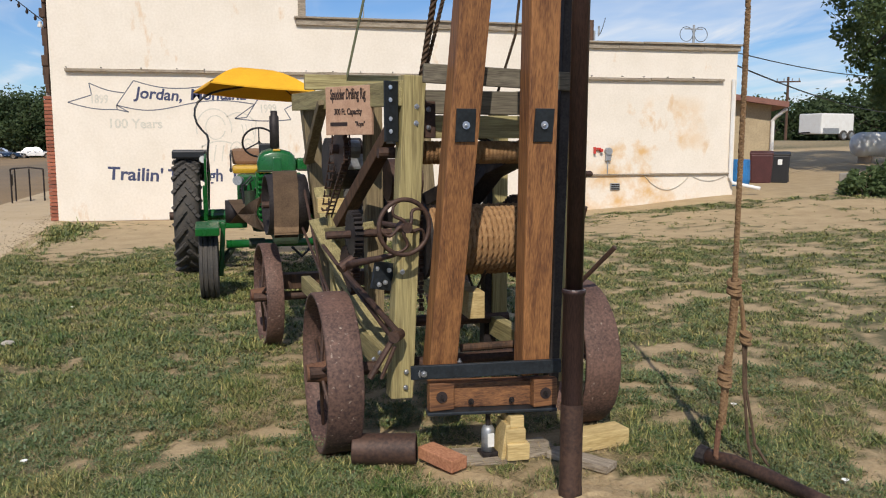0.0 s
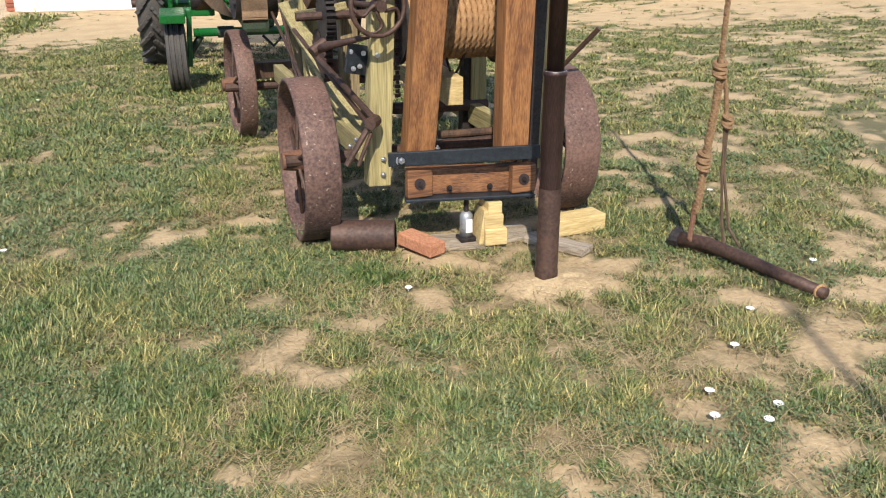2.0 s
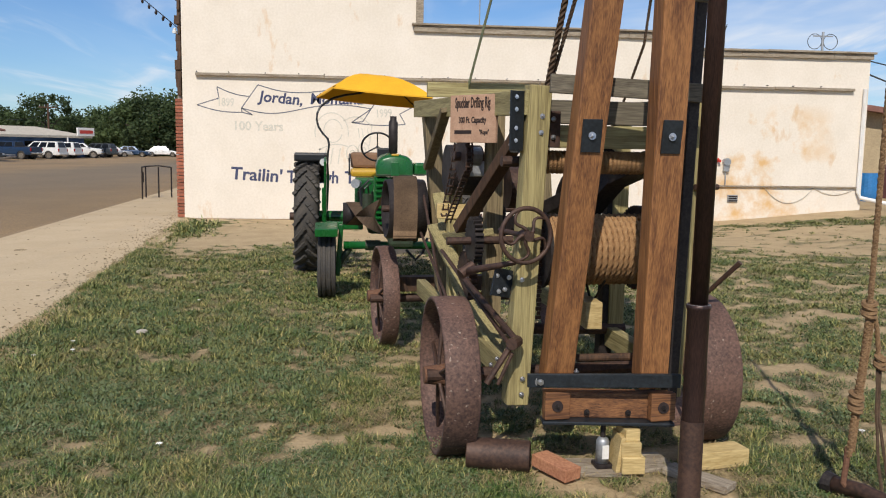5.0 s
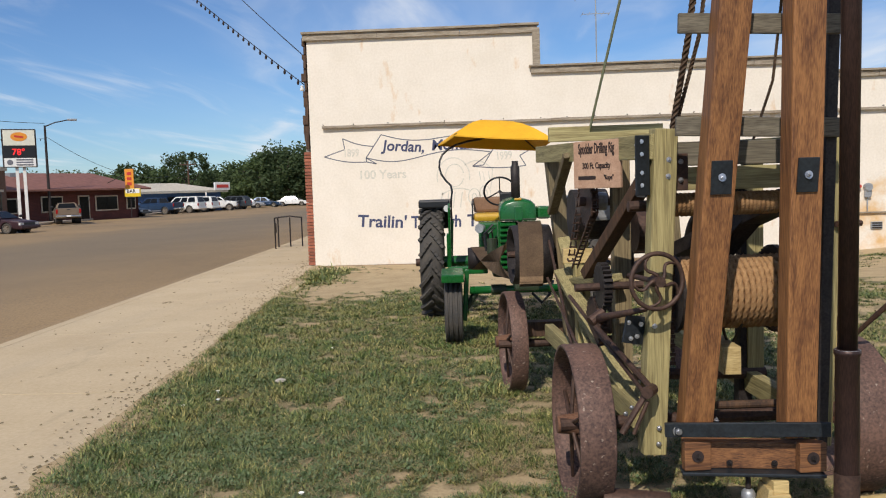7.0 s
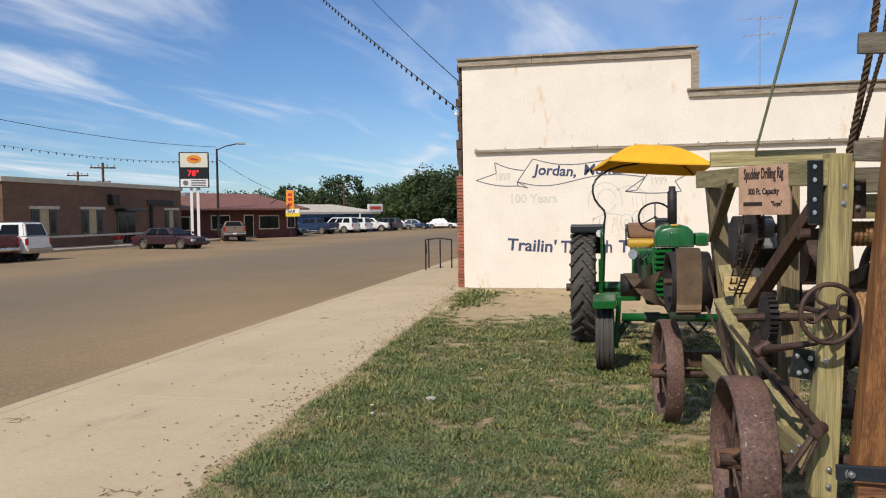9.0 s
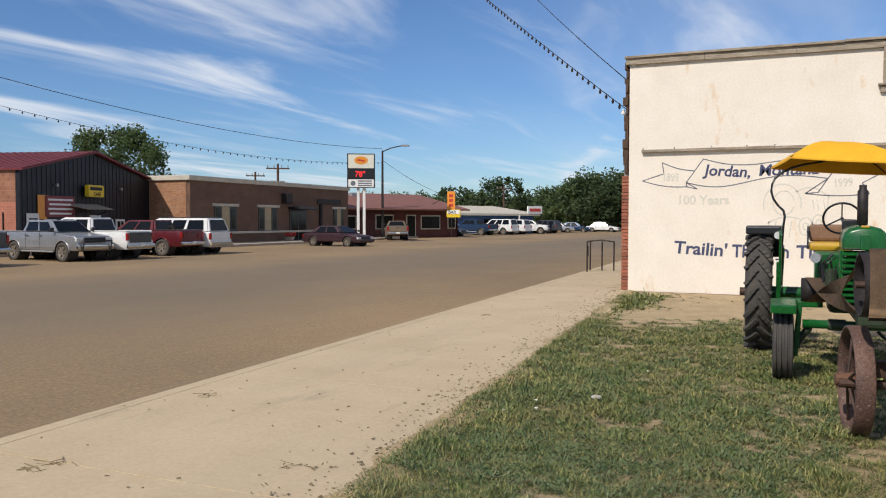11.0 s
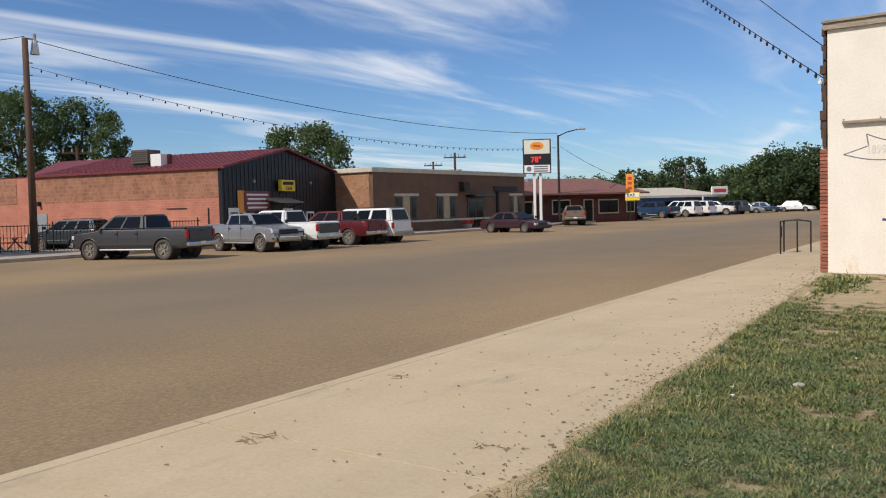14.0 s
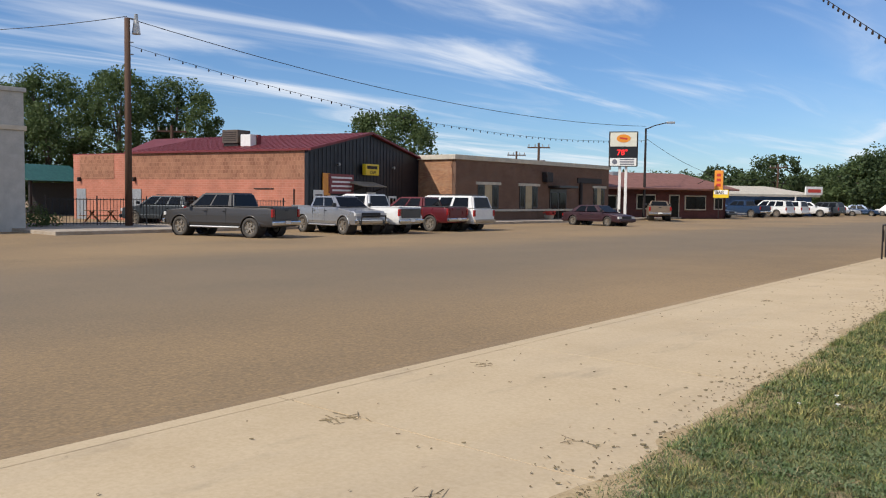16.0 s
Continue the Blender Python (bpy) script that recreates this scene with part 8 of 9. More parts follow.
    for nm, x, w_, z in (("fb", hb + 0.12, wt_, belt - 0.02), ("rb", cab_r, wt_, belt - 0.02), ("ft", hb + 0.12 - rake_f, wr_, H), ("rt", cab_r + rake_r, wr_, H)):
        c[nm + "l"], c[nm + "r"] = Vector((x, w_, z)), Vector((x, -w_, z))
    bm = B()
    vv = {k: bm.verts.new(p) for k, p in c.items()}
    for q in (("fbl", "ftl", "rtl", "rbl"), ("fbr", "rbr", "rtr", "ftr"), ("ftl", "ftr", "rtr", "rtl"), ("fbl", "fbr", "ftr", "ftl"), ("rbl", "rtl", "rtr", "rbr"), ("fbl", "rbl", "rbr", "fbr")):
        bm.faces.new([vv[k] for k in q])
    bmesh.ops.recalc_face_normals(bm, faces=bm.faces)
    bmesh.ops.bevel(bm, geom=list(bm.edges), offset=0.075, segments=3, affect="EDGES")
    part("cab", bm, paint_m, v)

    def inset(p, q, s, t, u0, u1, v0, v1):
        P = lambda u, w_: p.lerp(q, u).lerp(s.lerp(t, u), w_)
        return [P(u0, v0), P(u1, v0), P(u1, v1), P(u0, v1)]
    bm = B(); quad_panel(bm, inset(c["fbr"], c["fbl"], c["ftr"], c["ftl"], 0.07, 0.93, 0.10, 0.90), 0.012, (1, 0, 0.8)); part("windscreen", bm, M["glass"], v)
    bm = B(); quad_panel(bm, inset(c["rbl"], c["rbr"], c["rtl"], c["rtr"], 0.10, 0.90, 0.12, 0.88), 0.012, (-1, 0, 0.2)); part("rear_window", bm, M["glass"], v)
    nwin = 2 if kind != "suv" else 3
    for s, tag in ((1, "l"), (-1, "r")):
        cuts = [0.10, 0.50, 0.92] if nwin == 2 else [0.06, 0.36, 0.64, 0.95]
        if kind == "sedan":
            cuts = [0.14, 0.52, 0.86]
        for k in range(nwin):
            bm = B(); quad_panel(bm, inset(c["fb" + tag], c["rb" + tag], c["ft" + tag], c["rt" + tag], cuts[k] + 0.015, cuts[k + 1] - 0.03, 0.14, 0.86), 0.012, (0, s, 0.35)); part("side_window", bm, M["glass"], v)
        bm = B(); box(bm, (hb - 0.02, s * (W / 2 + 0.10), belt + 0.12), (0.12, 0.2, 0.17), None, 0.04); part("door_mirror", bm, M["plastic_black"], v)
        for xd in ([hb - 0.95, hb - 1.95] if nwin > 1 else [hb - 0.9]):
            bm = B(); box(bm, (xd + 0.06, s * (W / 2 + 0.012), belt - 0.16), (0.16, 0.03, 0.035), None, 0.008); part("door_handle", bm, M["plastic_black"], v)
            bm = B(); box(bm, (xd - 0.05, s * (W / 2 - 0.003), (belt + low) / 2 + 0.03), (0.012, 0.012, belt - low - 0.12)); part("door_gap", bm, M["black"], v)
        for xw in (xf, xr):
            road_wheel(v, (xw, s * (W / 2 - 0.13), R), R, 0.25, s, rim)
            bm = B(); lathe(bm, [(s * (W / 2 - 0.5), R + 0.06), (s * (W / 2 - 0.02), R + 0.06)], 20, "Y", (xw, 0, R)); part("wheel_arch", bm, M["plastic_black"], v)
            bm = B(); tube(bm, [(xw + (R + 0.085) * math.cos(math.pi * q / 14), s * (W / 2 - 0.015), R + (R + 0.085) * math.sin(math.pi * q / 14)) for q in range(15)], 0.032, 6); part("wheel_flare", bm, lower or paint_m, v, smooth=True)
        if kind == "pickup":
            bm = B(); tube(bm, [(xf - R - 0.15, s * (W / 2 - 0.02), low - 0.04), (xr + R + 0.15, s * (W / 2 - 0.02), low - 0.04)], 0.04, 8); part("step_bar", bm, M["galv"], v)
            bm = B(); box(bm, ((cab_r + r) / 2 + 0.02, s * (W / 2 - 0.085), belt + 0.035), (cab_r - r - 0.08, 0.10, 0.05), None, 0.015); part("bed_rail", bm, M["plastic_black"] if lower is None and paint_m is not silver_p else paint_m, v)
        hz = hood - 0.22
        bm = B(); box(bm, (f - 0.07, s * (W / 2 - 0.22), hz), (0.14, 0.34, 0.16), None, 0.03); part("headlight", bm, M["lamp_clear"], v)
        bm = B(); box(bm, (r + 0.03, s * (W / 2 - 0.09), belt - 0.22), (0.10, 0.16, 0.34 if kind != "sedan" else 0.16), None, 0.03); part("tail_light", bm, M["lamp_red"], v)
    bm = B(); box(bm, (f + 0.02, 0, low + 0.16), (0.16, W - 0.06, 0.20), None, 0.05); part("front_bumper", bm, M["chrome"] if kind == "pickup" else (lower or paint_m), v)
    bm = B(); box(bm, (r - 0.03, 0, low + 0.16), (0.16, W - 0.06, 0.18), None, 0.05); part("rear_bumper", bm, M["chrome"] if kind == "pickup" else (lower or paint_m), v)
    bm = B(); box(bm, (f - 0.005, 0, hood - 0.24), (0.06, W - 0.85, 0.22), None, 0.02); part("grille", bm, M["plastic_black"], v)
    bm = B(); box(bm, (r - 0.005 if kind != "pickup" else r - 0.115, 0, low + 0.20), (0.02, 0.34, 0.12)); part("plate_bar", bm, M["petal"], v)
    if kind == "pickup":
        bm = B(); box(bm, ((r + cab_r) / 2 + 0.02, 0, belt + 0.005), (cab_r - r - 0.22, W - 0.26, 0.05)); part("bed_floor", bm, M["plastic_black"], v)
        bm = B(); box(bm, (r - 0.005, 0, belt - 0.26), (0.03, W - 0.42, 0.46), None, 0.02); part("tailgate", bm, lower or paint_m, v)
        bm = B(); box(bm, (r - 0.025, 0, belt - 0.10), (0.02, 0.24, 0.07), None, 0.01); part("tailgate_handle", bm, M["plastic_black"], v)
    if kind == "suv":
        for s in (-1, 1):
            bm = B(); beam(bm, (cab_r + 0.5, s * (wr_ - 0.12), H + 0.05), (hb - 0.9, s * (wr_ - 0.12), H + 0.05), 0.04, 0.04); part("roof_rail", bm, M["plastic_black"], v)
    if lower is not None:
        for s in (-1, 1):
            bm = B(); box(bm, ((xf + xr) / 2, s * (W / 2 - 0.005), low + 0.12), (xf - xr - 2 * R - 0.2, 0.03, 0.22), None, 0.01); part("lower_trim", bm, lower, v)
    if bullbar:
        bm = B(); tube(bm, [(f + 0.10, -0.7, 0.45), (f + 0.22, -0.7, 0.9), (f + 0.22, 0.7, 0.9), (f + 0.10, 0.7, 0.45)], 0.04, 8); part("bull_bar", bm, M["plastic_black"], v)
    return v


RZ = lambda x, y: road_z(x, y)
grey_p, silver_p, white_p = paint("charcoal_paint", (0.060, 0.055, 0.053), 0.35), paint("silver_paint", (0.42, 0.42, 0.43), 0.3, 0.6), paint("white_car_paint", (0.78, 0.77, 0.74), 0.3, 0.0)
red_p, plum_p, tan_p = paint("red_car_paint", (0.13, 0.010, 0.014)), paint("plum_paint", (0.050, 0.020, 0.027), 0.4), paint("tan_trim_paint", (0.42, 0.33, 0.22), 0.5, 0.0)
navy_p, dark_p, brown_p = paint("navy_paint", (0.018, 0.045, 0.10)), paint("slate_paint", (0.045, 0.055, 0.065)), paint("faded_brown_paint", (0.20, 0.145, 0.10), 0.6, 0.1)


def put(az, d, *a, **k):
    p = polar(az, d)
    return vehicle(a[0], (p.x, p.y, RZ(p.x, p.y)), *a[1:], **k)


def at_rear(az, d, heading, L, W, name, *a, rear_in=1.15, side=-1, **k):
    """Places a vehicle so that its near rear wheel stands at that bearing and distance."""
    p = polar(az, d)
    hd = radians(heading)
    fx, fy = math.cos(hd), math.sin(hd)
    off = L / 2 - rear_in
    sx, sy = -fy * side, fx * side
    x = p.x + fx * off - sx * (W / 2 - 0.1)
    y = p.y + fy * off - sy * (W / 2 - 0.1)
    return vehicle(name, (x, y, RZ(x, y)), heading, *a, L=L, W=W, **k)


at_rear(54.3, 36.0, 197, 5.85, 2.0, "pickup_truck", grey_p, "dark grey crew cab pickup truck parked at the kerb", side=1, H=1.88, group="parked vehicles")
p = polar(48.1, 39.4)
vehicle("pickup_truck", (p.x - 2.05 + 0.35, p.y + 1.05, RZ(p.x, p.y)), -6, silver_p, "silver pickup truck with a black bull bar", L=5.5, W=1.92, H=1.80, group="parked vehicles", bullbar=True)
at_rear(45.6, 40.6, 188, 5.7, 2.0, "pickup_truck", white_p, "white pickup truck with a dark tailgate", side=1, H=1.92, lower=grey_p, group="parked vehicles")
at_rear(42.2, 44.0, 186, 5.4, 1.95, "pickup_truck", red_p, "dark red pickup truck between two white ones", side=1, H=1.80, group="parked vehicles")
at_rear(40.35, 45.5, 184, 5.5, 2.0, "estate_suv", white_p, "white large sport utility with tan lower trim", kind="suv", side=1, H=1.90, lower=tan_p, group="parked vehicles")
put(30.85, 58.5, "sedan_car", -8, plum_p, "plum red saloon car parked at an angle", kind="sedan", L=4.9, W=1.8, H=1.40, group="parked vehicles")
put(59.9, 50.0, "compact_suv", 200, dark_p, "blue-grey compact sport utility in the cafe yard", kind="suv", L=4.5, W=1.8, H=1.70, group="parked vehicles")
put(26.9, 76.0, "pickup_truck", 120, brown_p, "old faded brown pickup truck by the bar", L=5.2, W=1.9, H=1.72, cabs=1, group="parked vehicles")
put(23.5, 94.0, "sedan_car", -10, dark_p, "dark slate saloon car by the bar", kind="sedan", L=4.7, W=1.8, H=1.42, group="far parked vehicles")
put(21.6, 99.0, "pickup_truck", 165, navy_p, "dark blue pickup truck parked far off", H=1.85, group="far parked vehicles")
put(20.0, 103.0, "estate_suv", 170, white_p, "white sport utility parked far off", kind="suv", L=5.0, H=1.9, group="far parked vehicles")
put(19.1, 106.0, "estate_suv", 170, white_p, "white sport utility parked far off", kind="suv", L=5.0, H=1.85, group="far parked vehicles")
put(18.0, 110.0, "pickup_truck", 10, white_p, "white pickup truck parked far off", H=1.75, group="far parked vehicles")
put(16.9, 115.0, "estate_suv", 170, dark_p, "dark sport utility parked far off", kind="suv", L=4.8, H=1.75, group="far parked vehicles")
put(15.9, 122.0, "sedan_car", 10, silver_p, "silver saloon car parked far off", kind="sedan", L=4.8, H=1.45, group="far parked vehicles")
put(14.8, 124.0, "sedan_car", 5, navy_p, "navy saloon car parked far off", kind="sedan", L=4.8, H=1.45, group="far parked vehicles")
put(12.9, 128.0, "sedan_car", 0, white_p, "white saloon car parked far off", kind="sedan", L=4.8, H=1.5, group="far parked vehicles")
put(13.9, 140.0, "pickup_truck", 170, dark_p, "dark pickup truck parked far off", H=1.8, group="far parked vehicles")

# ---------------------------------------------------------------- yard behind the white building
shed = thing("tan_shed", (*polar(-33.9, 29.0).xy, 0.15), -26, "tan sided shed with a brown eave and white downspout", "shed")
bm = B(); box(bm, (-4.0, 4.0, 1.35), (8.0, 8.0, 2.7)); part("walls_block", bm, M["tan_wall"], shed)
bm = B(); prism(bm, [(-8.4, 3.95), (0.45, 2.55), (0.45, 2.72), (-8.4, 4.12)], -0.5, 8.5, "Y"); part("roof", bm, M["brown_roof"], shed)
bm = B(); prism(bm, [(-8.0, 2.7), (0, 2.6), (0, 2.68), (-8.0, 3.92)], 0.02, 0.3, "Y"); part("gable_infill", bm, M["tan_wall"], shed)
bm = B(); tube(bm, [(0.40, -0.35, 2.5), (0.15, -0.15, 2.28), (0.05, -0.06, 2.15), (0.05, -0.06, 0.2)], 0.06, 8); part("downspout", bm, M["white"], shed)
for az, d, key, w, hh, lab in ((-33.45, 26.6, "plastic_maroon", 0.66, 0.86, "maroon wheeled rubbish bin beside the shed"), (-34.45, 26.9, "plastic_black", 0.66, 0.84, "black wheeled rubbish bin with a paper notice"), (-32.15, 24.5, "plastic_blue", 0.30, 0.75, "blue plastic barrel beside the wall")):
    p = polar(az, d)
    b_ = thing("rubbish_bin" if w > 0.5 else "plastic_barrel", (p.x, p.y, land(p.x, p.y) - 0.02), az, lab, "bin")
    if w > 0.5:
        bm = B(); box(bm, (0, 0, hh / 2), (w * 0.86, 0.7, hh), None, 0.05)
        for vt in bm.verts:
            if vt.co.z > hh * 0.5:
                vt.co.x *= 1.14; vt.co.y *= 1.14
        part("tub", bm, M[key], b_)
        bm = B(); box(bm, (0, 0.03, hh + 0.03), (w * 1.02, 0.86, 0.07), (4, 0, 0), 0.03); part("lid", bm, M[key], b_)
        for s in (-1, 1):
            bm = B(); cyl(bm, (s * w * 0.42 - 0.04, 0.36, 0.12), (s * w * 0.42 + 0.04, 0.36, 0.12), 0.12, seg=14); part("bin_wheel", bm, M["tyre"], b_)
        if key == "plastic_black":
            bm = B(); box(bm, (0.05, -0.405, hh * 0.75), (0.12, 0.01, 0.16)); part("notice", bm, M["petal"], b_)
    else:
        bm = B(); lathe(bm, [(0, 0.0), (0, 0.26), (0.2, 0.29), (0.4, 0.285), (0.75, 0.27), (0.75, 0.0)], 20, "Z"); part("drum", bm, M[key], b_)
p = polar(-37.1, 60)
trl = thing("cargo_trailer", (p.x, p.y, land(p.x, p.y)), 12, "white enclosed cargo trailer on the slope", "trailer")
bm = B(); box(bm, (0, 0, 1.05), (2.9, 1.8, 1.3), None, 0.08); part("box_body", bm, M["white"], trl)
bm = B(); box(bm, (-0.6, -0.91, 0.6), (1.4, 0.04, 0.35)); part("stone_guard", bm, M["galv"], trl)
for x in (0.5, 1.2):
    road_wheel(trl, (x, -0.88, 0.32), 0.32, 0.22, -1)
bm = B(); beam(bm, (-1.4, 0, 0.5), (-2.4, 0, 0.45), 0.1, 0.1); part("tow_bar", bm, M["iron"], trl)
p = polar(-40.3, 39)
tk = thing("propane_tank", (p.x, p.y, land(p.x, p.y)), 8, "white horizontal propane tank on short legs", "tank")
bm = B(); lathe(bm, [(-1.6, 0.0), (-1.55, 0.25), (-1.35, 0.46), (-1.2, 0.5), (1.2, 0.5), (1.35, 0.46), (1.55, 0.25), (1.6, 0.0)], 24, "X", (0, 0, 0.75)); part("shell", bm, M["white"], tk, smooth=True)
for x in (-0.9, 0.9):
    bm = B(); box(bm, (x, 0, 0.15), (0.15, 0.7, 0.3)); part("leg", bm, M["kerb"], tk)
p = polar(-38.6, 23.5)
cs_ = thing("concrete_stub", (p.x, p.y, land(p.x, p.y) - 0.05), 10, "low broken concrete stub wall at the dirt edge", "wall")
bm = B(); box(bm, (0, 0, 0.25), (0.45, 0.3, 0.5), (0, 0, 0), 0.04); part("block", bm, M["stone"], cs_)

# ---------------------------------------------------------------- trees


def leaf_mesh(name, clumps, per, size, rnd, key):
    vs, fs = [], []
    for cx, cy, cz, cr in clumps:
        for _ in range(per):
            while True:
                d = Vector((rnd.uniform(-1, 1), rnd.uniform(-1, 1), rnd.uniform(-1, 1)))
                if 0.05 < d.length < 1:
                    break
            c = Vector((cx, cy, cz)) + d * cr * (0.55 + 0.45 * d.length)
            u = Vector((rnd.gauss(0, 1), rnd.gauss(0, 1), rnd.gauss(0, 0.7))).normalized()
            w = u.orthogonal().normalized()
            w = (w * math.cos(rnd.uniform(0, 6.28)) + u.cross(w) * math.sin(rnd.uniform(0, 6.28))).normalized()
            s = size * rnd.uniform(0.6, 1.35)
            i = len(vs)
            vs += [tuple(c - u * s), tuple(c + w * s * 0.55), tuple(c + u * s), tuple(c - w * s * 0.55)]
            fs.append((i, i + 1, i + 2, i + 3))
    me = bpy.data.meshes.new(name)
    me.from_pydata(vs, [], fs)
    me.materials.append(M[key])
    return me


def tree(loc, H, crown, seed, label, n=60, per=55, size=0.28, key="leaf", low=0.25, squash=0.8, group="", clump=0.20):
    rnd = random.Random(seed)
    t = thing("tree", loc, rnd.uniform(0, 360), label, "tree", group)
    bm = B()
    tr_ = max(0.12, H * 0.028)
    pts = [Vector((0, 0, -0.2))]
    for i in range(1, 7):
        pts.append(Vector((rnd.uniform(-1, 1) * 0.02 * H, rnd.uniform(-1, 1) * 0.02 * H, H * 0.80 * i / 6)))
    tube(bm, pts, tr_, 9, tr_ * 0.25)
    part("trunk", bm, M["bark"], t, smooth=True)
    clumps = []
    cz = H * (low + (1 - low) / 2)
    hz = H * (1 - low) / 2
    lobes = [(rnd.uniform(0, 6.28), rnd.uniform(0.75, 1.15)) for _ in range(7)]
    for i in range(n):
        a = rnd.uniform(0, 6.28)
        zz = rnd.uniform(-1, 1)
        rad = math.sqrt(max(0.02, 1 - zz * zz * 0.92)) * (0.55 + 0.45 * math.sqrt(rnd.random()))
        rad *= min(lobes, key=lambda l: abs((a - l[0] + 3.14) % 6.28 - 3.14))[1]
        if zz < -0.3:
            rad *= squash
        clumps.append((crown * rad * math.cos(a), crown * rad * math.sin(a), cz + hz * zz * 0.93, crown * clump * rnd.uniform(0.6, 1.4)))
    bm = B()
    for i in range(9):
        c = clumps[i * len(clumps) // 9]
        b0 = pts[2 + i % 4]
        mid = b0.lerp(Vector(c[:3]), 0.5) + Vector((0, 0, 0.05 * H))
        tube(bm, [b0, mid, Vector(c[:3])], tr_ * 0.4, 6, tr_ * 0.08)
    part("limb", bm, M["bark"], t, smooth=True, kind="stuff")
    cr = new("crown", leaf_mesh("crown", clumps, per, size, rnd, key)); cr.parent = t
    return t


def tree_at(az, d, top_el, crown, seed, label, base=GZ, **k):
    p = polar(az, d)
    tree((p.x, p.y, base), 1.55 + d * math.tan(radians(top_el)) - base, crown, seed, label, **k)


tree_at(45.0, 84, 5.55, 4.4, 1, "round cottonwood tree behind the cafe roof", n=110, per=190, size=0.15, low=0.15, clump=0.26)
for i, (az, d, el, cr_) in enumerate(((71.0, 92, 6.3, 5.0), (66.6, 90, 7.1, 5.2), (62.4, 88, 7.7, 4.6), (58.9, 90, 7.4, 3.9), (69.0, 99, 6.4, 5.5), (75.5, 85, 6.6, 6.0))):
    tree_at(az, d, el, cr_, 10 + i, "tall cottonwood tree with an open ragged crown", n=125, per=170, size=0.15, low=0.05, clump=0.24, group="cottonwoods")
far = ((24.2, 140, 1.4, 5), (22.9, 150, 2.0, 5), (21.6, 150, 1.7, 5), (19.8, 138, 2.8, 4.6), (18.3, 160, 1.5, 5), (17.2, 160, 1.6, 6), (16.1, 150, 1.7, 6), (15.2, 150, 2.2, 6), (14.2, 140, 2.7, 6), (13.2, 135, 3.15, 6), (12.2, 138, 2.8, 6), (11.2, 140, 2.5, 6), (10.0, 145, 2.3, 6), (25.6, 165, 1.5, 6), (27.2, 170, 1.5, 6), (20.8, 175, 1.3, 6), (28.8, 160, 1.6, 5))
for i, (az, d, el, cr_) in enumerate(far):
    tree_at(az, d, el, cr_, 30 + i, "distant leafy roadside tree at the street end", n=56, per=110, size=0.27, low=0.02, clump=0.26, key="leaf_dark" if i % 2 else "leaf", group="street end trees")
for i, (az, d, el, cr_) in enumerate(((-34.2, 110, 2.2, 6), (-36.0, 115, 2.5, 6), (-37.8, 110, 2.6, 6), (-39.6, 105, 2.8, 6), (-41.6, 110, 2.9, 6), (-32.6, 120, 2.3, 6), (-43.5, 105, 3.0, 6))):
    tree_at(az, d, el, cr_, 60 + i, "distant dark tree on the slope", 1.2, n=50, per=90, size=0.26, low=0.02, clump=0.26, key="leaf_dark", group="slope trees")
p = polar(-44.6, 34)
tree((p.x, p.y, land(p.x, p.y)), 11.5, 4.6, 90, "large shady tree beside the dirt yard", n=190, per=190, size=0.10, low=0.10, key="leaf", clump=0.17)
# weeds and bushes
for i, (az, d, s) in enumerate(((-39.7, 22.5, 0.62), (-41.2, 22.8, 0.8), (67.3, 45.5, 1.1), (69.4, 45.0, 1.3))):
    p = polar(az, d)
    rnd = random.Random(200 + i)
    b_ = thing("bush", (p.x, p.y, land(p.x, p.y) if p.x > 0 else GZ + 0.1), 0, "low tangled green bush", "bush")
    cl = [(rnd.uniform(-1, 1) * s, rnd.uniform(-0.6, 0.6) * s, rnd.uniform(0.1, 0.8) * s, 0.35 * s) for _ in range(16)]
    o = new("foliage", leaf_mesh("foliage", cl, 70, 0.07, rnd, "leaf")); o.parent = b_
    bm = B()
    for k in range(6):
        tube(bm, [(0.1 * k - 0.25, 0, -0.05), (0.2 * k - 0.5, 0, 0.5 * s)], 0.015, 5, 0.006)
    part("stems", bm, M["bark"], b_, kind="stuff")

# ---------------------------------------------------------------- grass, weeds and litter


def on_lawn(rnd, region):
    while True:
        x, y = region(rnd)
        if x > edge_x(y) - 0.02 and y < 18.35:
            return x, y


def kind_of_turf(x, y):
    """Above zero creeping weeds take over, below it thin grass."""
    k = noise.noise((x * 0.9, y * 0.9, 21.0)) + 0.6 * noise.noise((x * 2.6, y * 2.6, 5.0))
    k += 0.45 * math.exp(-((x + 1.0) / 1.3) ** 2 - ((y - 4.2) / 2.6) ** 2)
    return k - 0.6 * math.exp(-((x - 0.8) / 0.8) ** 2 - ((y - 3.3) / 0.6) ** 2)


def stuff_mesh(name, vs, fs, key, label, category="grass"):
    me = bpy.data.meshes.new(name)
    me.from_pydata(vs, [], fs)
    me.materials.append(M[key])
    return tagged(new(name, me), label, category, kind="stuff")


